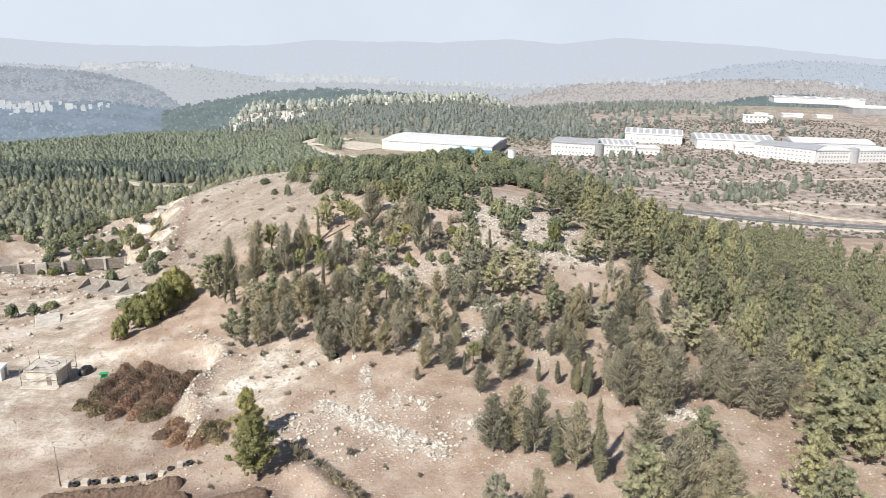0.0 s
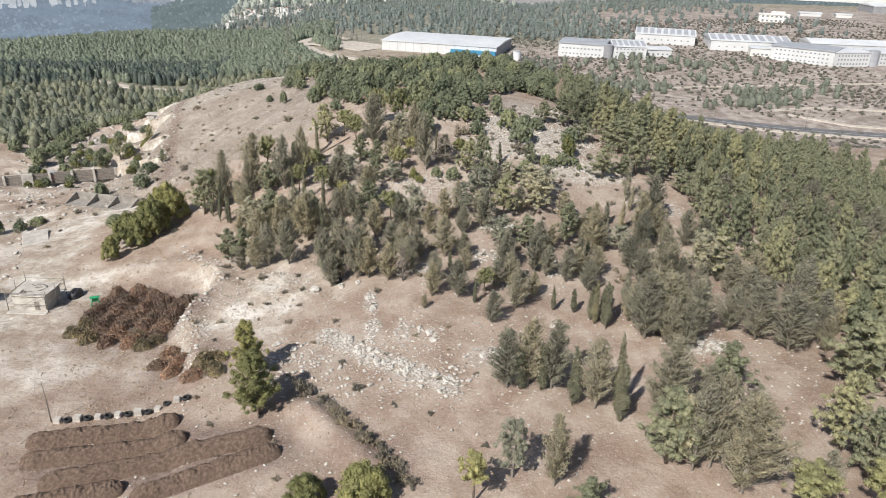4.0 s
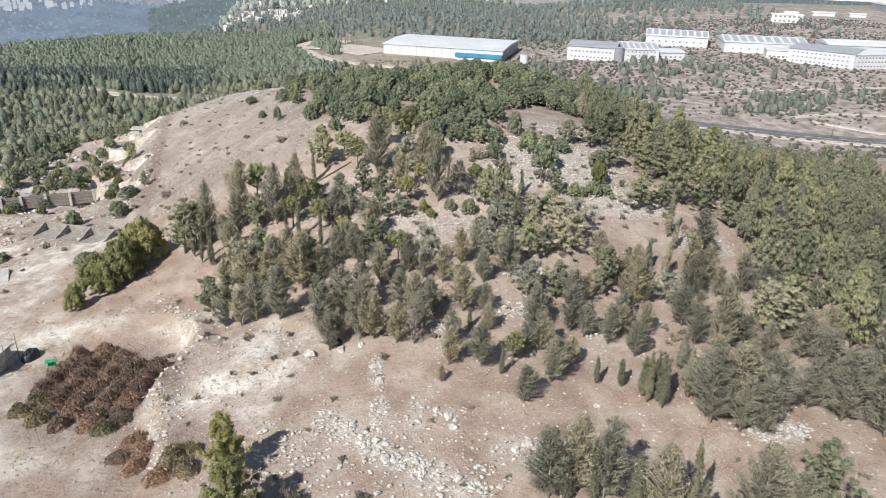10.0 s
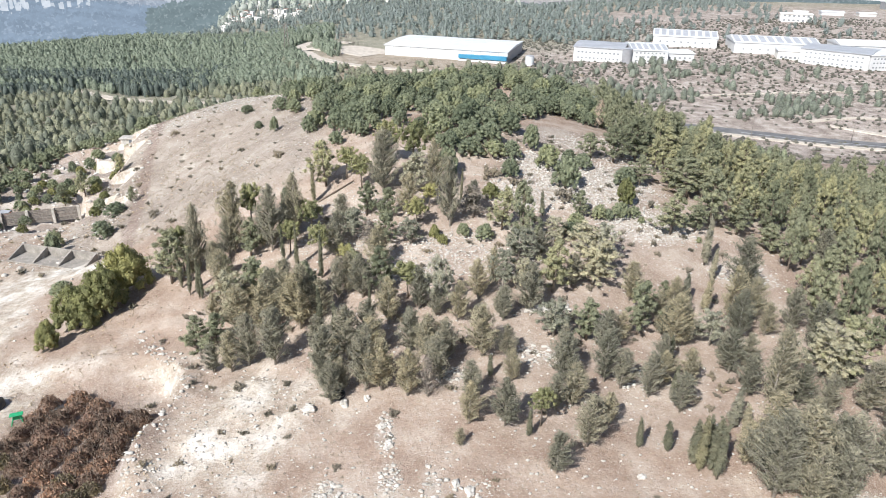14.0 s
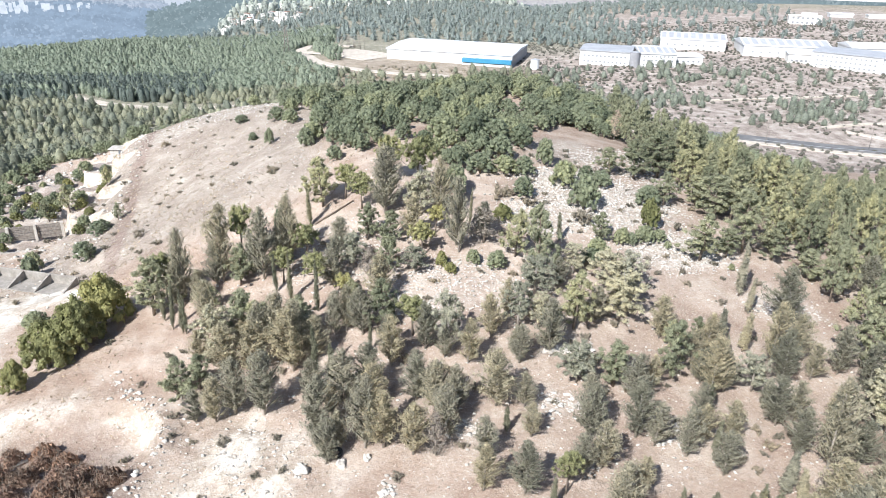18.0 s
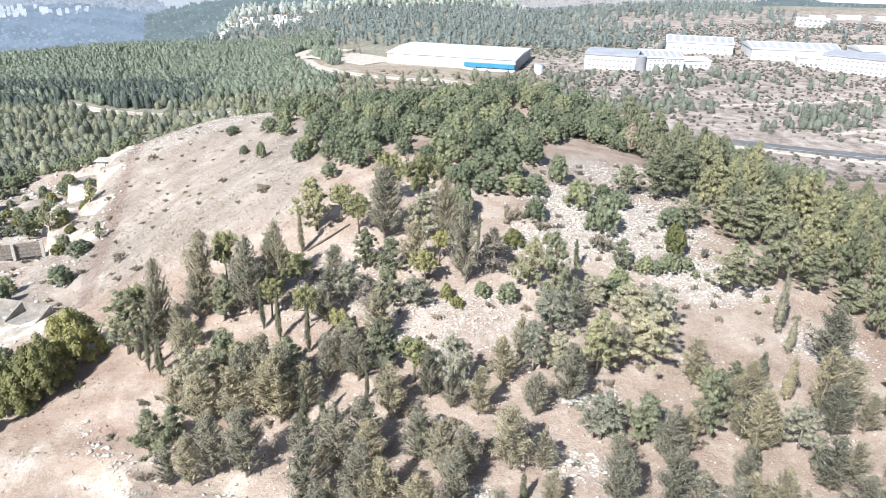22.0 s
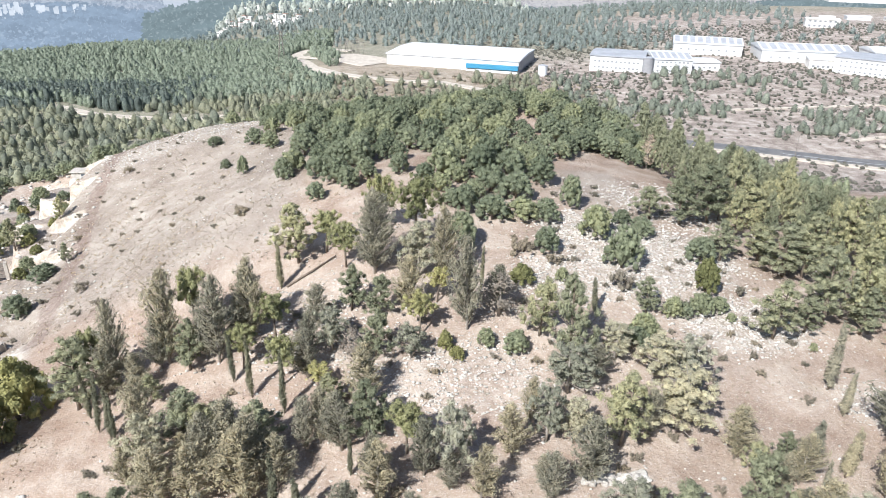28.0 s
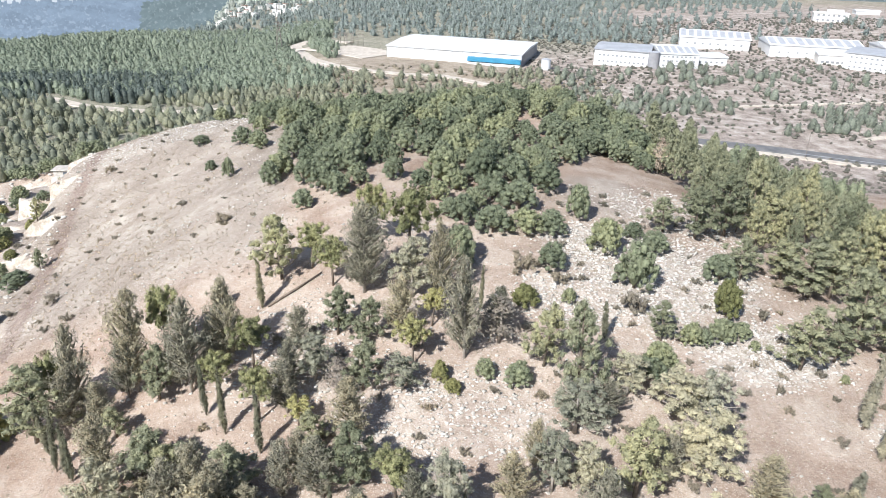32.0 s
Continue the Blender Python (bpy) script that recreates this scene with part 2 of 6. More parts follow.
def ground_material():
    m, n, l, b = material("hillside_soil")
    za, zb = n.new("ShaderNodeAttribute"), n.new("ShaderNodeAttribute")
    za.attribute_name, zb.attribute_name = "zones", "more_zones"
    sa, sb = n.new("ShaderNodeSeparateColor"), n.new("ShaderNodeSeparateColor")
    l.new(za.outputs["Color"], sa.inputs[0])
    l.new(zb.outputs["Color"], sb.inputs[0])
    huge, wide, mid, fine, grit = (grain(n, l, s, d) for s, d in ((0.035, 5), (0.16, 7), (0.9, 6), (3.2, 5), (9.0, 3)))
    soil = ramp(n, l, wide, [(0.36, (0.275, 0.196, 0.148)), (0.48, (0.342, 0.258, 0.2)), (0.62, (0.425, 0.345, 0.28))])
    straw = ramp(n, l, wide, [(0.3, (0.222, 0.18, 0.147)), (0.5, (0.302, 0.254, 0.21)), (0.7, (0.40, 0.347, 0.292))])
    chalk = ramp(n, l, wide, [(0.36, (0.37, 0.30, 0.235)), (0.5, (0.51, 0.455, 0.38)), (0.6, (0.73, 0.69, 0.625))])
    chalk = mixed(n, l, chalk, ramp(n, l, mid, [(0.36, (0.72, 0.69, 0.66)), (0.52, (1.0, 1.0, 1.0)), (0.66, (1.16, 1.16, 1.16))]), 0.9, "MULTIPLY")
    rubble = ramp(n, l, mid, [(0.36, (0.32, 0.278, 0.23)), (0.5, (0.425, 0.385, 0.335)), (0.62, (0.58, 0.545, 0.495))])
    heath = ramp(n, l, wide, [(0.38, (0.225, 0.185, 0.16)), (0.5, (0.32, 0.272, 0.238)), (0.64, (0.46, 0.41, 0.365))])
    floor = ramp(n, l, wide, [(0.3, (0.19, 0.185, 0.135)), (0.6, (0.285, 0.27, 0.205)), (0.8, (0.40, 0.365, 0.29))])
    dark = ramp(n, l, mid, [(0.3, (0.144, 0.100, 0.079)), (0.7, (0.259, 0.190, 0.156))])
    c = soil
    for zone, colour in ((sa.outputs[2], straw), (sa.outputs[0], chalk), (sa.outputs[1], rubble), (sb.outputs[0], heath), (sb.outputs[1], floor), (sb.outputs[2], dark)):
        c = mixed(n, l, c, colour, zone)
    speck = ramp(n, l, fine, [(0.28, (0.64, 0.625, 0.61)), (0.5, (0.98, 0.97, 0.96)), (0.72, (1.22, 1.22, 1.22))])
    c = mixed(n, l, c, speck, 0.65, "MULTIPLY")
    pebbles = ramp(n, l, grit, [(0.56, (0.0, 0.0, 0.0)), (0.63, (0.6, 0.6, 0.6))])
    c = mixed(n, l, c, (0.66, 0.63, 0.585), pebbles)
    tufts = ramp(n, l, grain(n, l, 1.7, 4), [(0.60, (0.0, 0.0, 0.0)), (0.72, (0.6, 0.6, 0.6))])
    c = mixed(n, l, c, (0.235, 0.190, 0.135), tufts)
    patch = ramp(n, l, huge, [(0.35, (0.86, 0.85, 0.84)), (0.65, (1.1, 1.1, 1.1))])
    l.new(mixed(n, l, c, patch, 0.8, "MULTIPLY"), b.inputs["Base Color"])
    b.inputs["Roughness"].default_value = 0.95
    b.inputs["Specular IOR Level"].default_value = 0.1
    add = n.new("ShaderNodeMath")
    add.operation = "MULTIPLY_ADD"
    add.inputs[1].default_value = 0.45
    l.new(fine, add.inputs[0])
    l.new(mid, add.inputs[2])
    bumped(n, l, b, add.outputs[0], 0.9, 0.28)
    return m


GROUND = ground_material()


# ---- ground shape ----
SWELLS = [
    [1.0, -1.3, 0.9, 0.4, 0.7, -0.2], [-0.8, -0.0, -0.1, 4.5, -0.6, 2.9], [-0.7, -0.5, -1.7, 2.4, 1.1, -0.7],
    [0.1, -3.7, 14.2, 3.1, 11.0, 3.7], [-6.3, -5.3, 8.9, -3.1, 2.2, -4.2], [-0.3, 16.9, 0.6, 7.2, 19.1, -8.7]]
SWELL_X, SWELL_Y, SWELL_R = (-95, -55, -20, 15, 50, 95), (60, 105, 150, 190, 225, 270), 34.0


def step(a, b, v):
    """Smooth rise from 0 at a to 1 at b."""
    u = np.clip((v - a) / (b - a), 0, 1)
    return u * u * (3 - 2 * u)


def waves(x, y, size, seed):
    """Cheap smooth value noise of about -1 to 1, on arrays."""
    out, amp = 0, 0.5
    for k in range(3):
        u, v = x / size * 2 ** k + seed * 17.3, y / size * 2 ** k - seed * 9.1
        iu, iv = np.floor(u), np.floor(v)
        fu, fv = u - iu, v - iv
        fu, fv = fu * fu * (3 - 2 * fu), fv * fv * (3 - 2 * fv)

        def cell(a, b):
            h = np.sin(a * 127.1 + b * 311.7 + seed * 74.7) * 43758.5453
            return h - np.floor(h)
        low = cell(iu, iv) * (1 - fu) + cell(iu + 1, iv) * fu
        high = cell(iu, iv + 1) * (1 - fu) + cell(iu + 1, iv + 1) * fu
        out, amp = out + amp * (2 * (low * (1 - fv) + high * fv) - 1), amp * 0.5
    return out


def bank_x(y):
    """Where the cut bank between the yard and the chalk shelf runs."""
    return -33.5 + 2.2 * np.sin(y * 0.21) - 0.45 * np.clip(y - 122, 0, 40) + 0.25 * np.clip(100 - y, 0, 30)


def quarry(x, y):
    """How far a place lies inside the old quarry, 0 to 1."""
    q = (y - 203) / 17
    edge = -74 - 0.17 * (y - 230) + 8.0 * (q - np.floor(q)) - 5.5 + 1.5 * waves(x, y, 9, 5)
    return step(0.0, 1.8, edge - x) * step(206, 214, y + 0.10 * x + 8) * step(284, 268, y + 0.25 * (x + 85)) * step(-128, -112, x)


def height(x, y):
    """The ground's height at a place, in metres; takes arrays."""
    x, y = np.asarray(x, float), np.asarray(y, float)
    z = -5 - 25 / (1 + np.exp(-(y - 300) / 22)) - 6 / (1 + np.exp((x + 110) / 25)) - 8 * step(420, 330, y) / (1 + np.exp(-(x - 150) / 25))
    for row, cy in zip(SWELLS, SWELL_Y):
        for h, cx in zip(row, SWELL_X):
            z = z + h * np.exp(-((x - cx) ** 2 + (y - cy) ** 2) / (2 * SWELL_R ** 2))
    near = step(-60, 20, y) * step(420, 300, y) * step(-190, -150, x) * step(200, 160, x)
    z = z + near * (0.35 * waves(x, y, 16, 1) + 0.14 * waves(x, y, 4.5, 2))
    dug = np.exp(-(((x + 22) / 13) ** 2 + ((y - 120) / 9) ** 2)) + 0.6 * np.exp(-(((x + 42) / 14) ** 2 + ((y - 142) / 8) ** 2))
    z = z + dug * (0.9 * waves(x, y, 6, 12) + 0.7 * waves(x, y, 2.6, 13)) + near * 0.10 * waves(x, y, 2.2, 14)
    # the levelled yard below its bank
    yard = step(1.6, -1.2, x - bank_x(y)) * step(136, 128, y) * step(60, 80, y) * step(-100, -80, x)
    z = z * (1 - yard) + yard * (-4.9 - 0.05 * (y - 84) + 0.15 * waves(x, y, 5, 3))
    # level pad of the storage bays
    pad = np.exp(-((((x + 74.5) / 14) ** 2 + ((y - 182) / 9) ** 2) ** 2))
    z = z * (1 - pad) - 9.0 * pad
    # rough scarp along the bank, and an earth berm
    edge = np.exp(-((x - bank_x(y) - 1.2) / 2.6) ** 2) * step(88, 96, y) * step(140, 130, y)
    z = z + edge * (0.8 + 0.9 * waves(x, y, 4.2, 15) + 0.6 * waves(x, y, 1.8, 16))
    bx = -10.5 + 0.75 * (82 - y)
    z = z + 1.5 * np.exp(-((x - bx) / 2.6) ** 2) * step(66, 72, y) * step(86, 81, y) * (1 + 0.4 * waves(x, y, 3, 17))
    # the quarry floor
    q = quarry(x, y)
    z = z * (1 - q) + q * (np.minimum(z, -9.5) + 1.2 * waves(x, y, 12, 6) + 0.8 * waves(x, y, 3, 7))
    q = quarry(x + 9 + 4 * np.sin(y * 0.22), y - 3)
    z = z * (1 - q) + q * (np.minimum(z, -16.5) + 1.4 * waves(x, y, 12, 6) + 0.9 * waves(x, y, 3, 7))
    # far land: gentle, lower away from the hill
    far = step(380, 620, y)
    z = z - far * (7 * step(620, 1100, y) * step(260, 60, x) + 5 * step(-40, -160, x) - 3 * waves(x, y, 260, 8))
    z = z + 4 * step(430, 530, y) * step(-150, -20, x) + 3 * step(60, 180, x) * step(430, 530, y) + 8 * step(150, 350, x) * step(540, 720, y)
    side = x / np.maximum(y, 1)
    fall = np.maximum(step(1180, 1400, y), step(700, 980, y - 500 * (side + 0.4)) * step(-0.17, -0.30, side))
    z = z - 170 * step(1500, 2900, y)
    return z - 70 * np.maximum(fall, step(950, 1150, y) * step(0.10, 0.22, side))


# ---- mesh helpers ----
def mesh_of(name, verts, faces, mat, smooth=False):
    me = bpy.data.meshes.new(name)
    if isinstance(faces, np.ndarray):
        n, k = faces.shape
        me.vertices.add(len(verts))
        me.vertices.foreach_set("co", np.asarray(verts, np.float32).ravel())
        me.loops.add(n * k)
        me.loops.foreach_set("vertex_index", faces.astype(np.int32).ravel())
        me.polygons.add(n)
        me.polygons.foreach_set("loop_start", np.arange(0, n * k, k, dtype=np.int32))
        me.update(calc_edges=True)
    else:
        me.from_pydata([tuple(v) for v in verts], [], faces)
    me.materials.append(mat)
    if smooth:
        me.shade_smooth()
    return me


def from_bm(name, bm, mat):
    me = bpy.data.meshes.new(name)
    bm.to_mesh(me)
    bm.free()
    me.materials.append(mat)
    return me


def part(name, mesh, parent, label="", m=None):
    ob = new(name, mesh)
    ob.parent = parent
    if m is not None:
        ob.matrix_basis = m
    return tagged(ob, label) if label else ob


def thing(name, label, category, x, y, z=None, turn=0.0, group="", kind=""):
    ob = new(name)
    ob.matrix_basis = pose(x, y, ground_at(x, y) if z is None else z, 0, 0, turn)
    return tagged(ob, label, category, group, kind)


def ground_at(x, y):
    return float(height(x, y))


def box(sx, sy, sz, bevel=0.0, at=(0, 0, 0), bm=None):
    """A box that stands on at, in its own or a given bmesh."""
    own = bmesh.new()
    bmesh.ops.create_cube(own, size=1, matrix=Matrix.Translation((0, 0, sz / 2)) @ Matrix.Diagonal((sx, sy, sz, 1)))
    if bevel:
        bmesh.ops.bevel(own, geom=own.edges[:], offset=bevel, segments=1, affect="EDGES")
    bmesh.ops.translate(own, verts=own.verts, vec=at)
    if bm is None:
        return own
    tmp = bpy.data.meshes.new("tmp")
    own.to_mesh(tmp)
    own.free()
    bm.from_mesh(tmp)
    bpy.data.meshes.remove(tmp)
    return bm


def tube(points, radii, sides=7):
    """Vertices and faces of a bent, tapered tube."""
    verts, faces = [], []
    for k, (p, r) in enumerate(zip(points, radii)):
        a, b = points[max(k - 1, 0)], points[min(k + 1, len(points) - 1)]
        d = (Vector(b) - Vector(a)).normalized()
        u = d.orthogonal().normalized()
        v = d.cross(u)
        for s in range(sides):
            w = 2 * math.pi * s / sides
            verts.append(Vector(p) + (u * math.cos(w) + v * math.sin(w)) * r)
    for k in range(len(points) - 1):
        for s in range(sides):
            faces.append((k * sides + s, k * sides + (s + 1) % sides, (k + 1) * sides + (s + 1) % sides, (k + 1) * sides + s))
    faces.append(tuple(range(sides))[::-1])
    faces.append(tuple(range((len(points) - 1) * sides, len(points) * sides)))
    return verts, faces


def joined(pieces):
    verts, faces = [], []
    for v, f in pieces:
        faces += [tuple(i + len(verts) for i in face) for face in f]
        verts += list(v)
    return verts, faces


def clumps(places, outs, size, rng, long=1.0, spread=0.7, thin=0.8):
    """One small three-cornered leaf clump at each place, facing roughly outwards."""
    n = len(places)
    d = outs + rng.normal(0, spread, (n, 3))
    d /= np.linalg.norm(d, axis=1)[:, None] + 1e-6
    r = rng.normal(0, 1, (n, 3))
    u = np.cross(d, r)
    u /= np.linalg.norm(u, axis=1)[:, None] + 1e-6
    v = np.cross(d, u)
    s = (size * rng.uniform(0.55, 1.4, n))[:, None]
    verts = np.stack([places - u * s * thin, places + u * s * thin + v * s * 0.3, places + v * s * 1.25 * long + d * s * 0.3], 1).reshape(-1, 3)
    return verts, np.arange(3 * n).reshape(n, 3)


ICO_V = np.array([(-1, 1.618, 0), (1, 1.618, 0), (-1, -1.618, 0), (1, -1.618, 0), (0, -1, 1.618), (0, 1, 1.618), (0, -1, -1.618), (0, 1, -1.618), (1.618, 0, -1), (1.618, 0, 1), (-1.618, 0, -1), (-1.618, 0, 1)]) / 1.902
ICO_F = np.array([(0, 11, 5), (0, 5, 1), (0, 1, 7), (0, 7, 10), (0, 10, 11), (1, 5, 9), (5, 11, 4), (11, 10, 2), (10, 7, 6), (7, 1, 8), (3, 9, 4), (3, 4, 2), (3, 2, 6), (3, 6, 8), (3, 8, 9), (4, 9, 5), (2, 4, 11), (6, 2, 10), (8, 6, 7), (9, 8, 1)])
CORE_FACES = {}


def lobes_crown(centres, radii, count, size, rng, spread=0.35, long=1.1, thin=0.6, lift=0.25, reach=(0.8, 1.16), fill=0.76):
    """Leaf clumps over a set of rounded boughs, each filled by an uneven inner body of foliage. The bodies' faces come first."""
    c, r = np.array(centres, float), np.array(radii, float)
    m = len(c)
    bodies = c[:, None] + ICO_V[None] * r[:, None] * fill * rng.uniform(0.72, 1.14, (m, 12, 1))
    body_faces = (ICO_F[None] + 12 * np.arange(m)[:, None, None]).reshape(-1, 3)
    weight = r[:, 0] * r[:, 2]
    pick = rng.choice(m, count, p=weight / weight.sum())
    d = rng.normal(0, 1, (count, 3))
    d[:, 2] = np.where(d[:, 2] < -0.4, -d[:, 2], d[:, 2])
    d /= np.linalg.norm(d, axis=1)[:, None]
    p = c[pick] + d * r[pick] * rng.uniform(*reach, (count, 1))
    out = d / r[pick] * r[pick].mean(1, keepdims=True) + (0, 0, lift)
    v, f = clumps(p, out, size, rng, long, spread, thin)
    return np.concatenate([bodies.reshape(-1, 3), v]), np.concatenate([body_faces, f + 12 * m]), len(body_faces)


def crown_mesh(name, v, f, bodies, mat, tall, wide):
    """A crown brought to its nominal height and width; it remembers how many faces are inner bodies."""
    v = np.array(v)
    reach = np.percentile(np.hypot(v[:, 0], v[:, 1]), 97)
    v *= (wide / 2 / reach, wide / 2 / reach, tall / np.percentile(v[:, 2], 99.8))
    v[:, 2] = np.maximum(v[:, 2], 0.02)
    me = mesh_of(name, v, f, mat)
    CORE_FACES[me.name] = bodies
    return me


# ---- tree kinds: each returns trunk and crown meshes, standing at the origin ----
def build_cypress(seed, fine=1.0):
    """Broad ragged conifer with loose upswept sprays and one to three leaders, 8 m high and 4.6 m wide."""
    rng = np.random.default_rng(seed)
    bulge, lop, tilt = rng.uniform(0.15, 0.4), rng.uniform(0, 6.3), rng.uniform(0.1, 0.35)
    leaders = [(0.0, 0.0, 7.4)] + [(0.7 * math.cos(a), 0.7 * math.sin(a), rng.uniform(5.2, 7.0)) for a in rng.uniform(0, 6.3, rng.integers(1, 4))]
    count = int(92 * fine)
    places, outs, twigs, bodies, body_faces = [], [], [], [], []
    for k in range(count):
        lx, ly, high = leaders[0 if k % 3 else k // 3 % len(leaders)]
        f = (k + rng.random()) / count
        h = 0.5 + (high - 0.9) * f
        a = k * 2.4 + rng.normal(0, 0.5)
        reach = (2.3 * min(1, 0.62 + f / bulge * 0.38) * (1 - f) ** 0.7 + 0.15) * rng.choice((0.5, 0.75, 1.0, 1.0, 1.2)) * (1 + tilt * math.cos(a - lop))
        c, s = math.cos(a), math.sin(a)
        root, tip = np.array((lx * f, ly * f, h)), np.array((lx * f + c * reach, ly * f + s * reach, h + 0.75 * reach + 0.25))
        side, up = np.array((-s, c, 0.0)), np.array((-0.6 * c, -0.6 * s, 0.8))
        girth = rng.uniform(0.11, 0.2) / fine ** 0.4
        mid = root * 0.42 + tip * 0.58
        b = 5 * len(bodies)
        bodies.append([root, mid + side * girth * 0.7, mid - side * girth * 0.45 + up * girth * 0.7, mid - side * girth * 0.4 - up * girth * 0.7, root * 0.12 + tip * 0.88])
        body_faces += [(b, b + 1, b + 2), (b, b + 2, b + 3), (b, b + 3, b + 1), (b + 4, b + 2, b + 1), (b + 4, b + 3, b + 2), (b + 4, b + 1, b + 3)]
        n = max(14, int((20 + 26 * reach) * fine))
        q = rng.random(n) ** 0.6
        ring = rng.normal(0, 1, (n, 2)) * (girth * (0.45 + 0.95 * np.sin(q * 2.7)))[:, None]
        places.append(root + (tip - root) * q[:, None] + side * ring[:, :1] + up * ring[:, 1:])
        outs.append((side * ring[:, :1] + up * ring[:, 1:]) / girth + (0.35 * c, 0.35 * s, 0.45))
        if k % 2 == 0:
            twigs.append(tube([tuple(root - (0, 0, 0.1)), tuple(root * 0.15 + tip * 0.85)], [0.045, 0.012], 4))
    v, f = clumps(np.concatenate(places), np.concatenate(outs), 0.105 / fine ** 0.7, rng, 1.7, 0.4, 0.5)
    v, f = np.concatenate([np.array(bodies).reshape(-1, 3), v]), np.concatenate([np.array(body_faces), f + 5 * len(bodies)])
    trunk = tube([(0, 0, -0.3), (0.05, 0, 2), (0, 0.06, 5), (0, 0, 7.6)], [0.17, 0.13, 0.08, 0.02])
    return mesh_of("cypress_trunk", *joined([trunk] + twigs), PALE_BARK, True), crown_mesh("cypress_crown", v, f, len(body_faces), LEAF["cypress"], 8.0, 4.6)


def build_pencil(seed, leaf="pencil"):
    """Narrow pencil cypress, 7 m high and 1.3 m wide."""
    rng = np.random.default_rng(seed)
    n, lean = 1500, rng.normal(0, 0.12, 2)
    centres = [(lean[0] * f + rng.normal(0, 0.06), lean[1] * f + rng.normal(0, 0.06), 0.7 + 5.7 * f) for f in np.linspace(0, 1, 14)]
    girth = [min(1, 0.55 + 2.5 * f) * (1.04 - f) ** 0.5 for f in np.linspace(0, 1, 14)]
    v, fc, bodies = lobes_crown(centres, [(0.52 * g, 0.52 * g, 0.62) for g in girth], n, 0.1, rng, 0.3, 2.2, 0.5, 0.5)
    trunk = tube([(0, 0, -0.3), (0, 0, 1), (0.02, 0, 6)], [0.11, 0.09, 0.02], 6)
    return mesh_of("pencil_trunk", *trunk, BARK, True), crown_mesh("pencil_crown", v, fc, bodies, LEAF[leaf], 7.0, 1.25)


def build_pine(seed, leaf="pine", layers=8, slim=1.0, top=6.9, umbrella=0.0, fine=1.0, wide=5.2):
    """Pine with rounded pads of needles on bent limbs under a blunt top, 6.9 m high and about 5 m wide."""
    rng = np.random.default_rng(seed)
    lean = rng.normal(0, 0.3, 2)
    spine = [(0, 0, -0.3), (lean[0] * 0.3, lean[1] * 0.3, 2.0), (lean[0] * 0.8, lean[1] * 0.8, 4.2), (lean[0], lean[1], top - 0.5)]
    pieces, centres, radii = [tube(spine, [0.18, 0.14, 0.09, 0.03])], [], []
    turn, lop = rng.uniform(0, 6.3), rng.uniform(0, 6.3)
    low = 1.0 + 2.6 * umbrella
    limbs = int(layers * 4 * fine)
    for k in range(limbs):
        f = (k + rng.random()) / limbs
        h = low + (top - 0.6 - low) * f
        shape = min(1, 0.7 + 1.8 * f) * (1 - f) ** 0.85 * 1.2 if not umbrella else math.sqrt(max(0, 1 - (1.15 * f - 0.25) ** 2)) * (1 - 0.3 * f)
        reach = 2.4 * slim * shape * rng.choice((0.55, 0.8, 0.95, 1.05, 1.15)) + 0.15
        a = turn + k * 2.4 + rng.normal(0, 0.35)
        reach *= 1 + 0.16 * math.cos(a - lop)
        c, s = math.cos(a), math.sin(a)
        cx, cy = lean[0] * f, lean[1] * f
        tip = (cx + c * reach, cy + s * reach, h + 0.30 * reach)
        if k % 2 == 0:
            pieces.append(tube([(cx, cy, h - 0.3), (cx + c * reach * 0.55, cy + s * reach * 0.55, h - 0.05), tip], [0.06, 0.04, 0.015], 4))
        for tuft in range(3 if reach > 1.2 else 2):
            q = 1.0 - 0.33 * tuft
            pad = rng.uniform(0.26, 0.5) / fine ** 0.4
            centres.append(np.array((cx + c * reach * q, cy + s * reach * q, h + 0.30 * reach * q * q)) + rng.normal(0, 0.2, 3))
            radii.append((pad, pad, pad * 0.88))
    v, f, bodies = lobes_crown(centres, radii, int(54 * len(centres)), 0.12 / fine ** 0.6, rng, 0.27, 1.4, 0.5, 0.3)
    return mesh_of("pine_trunk", *joined(pieces), PALE_BARK if leaf == "grey" else BARK, True), crown_mesh("pine_crown", v, f, bodies, LEAF[leaf], top, wide)


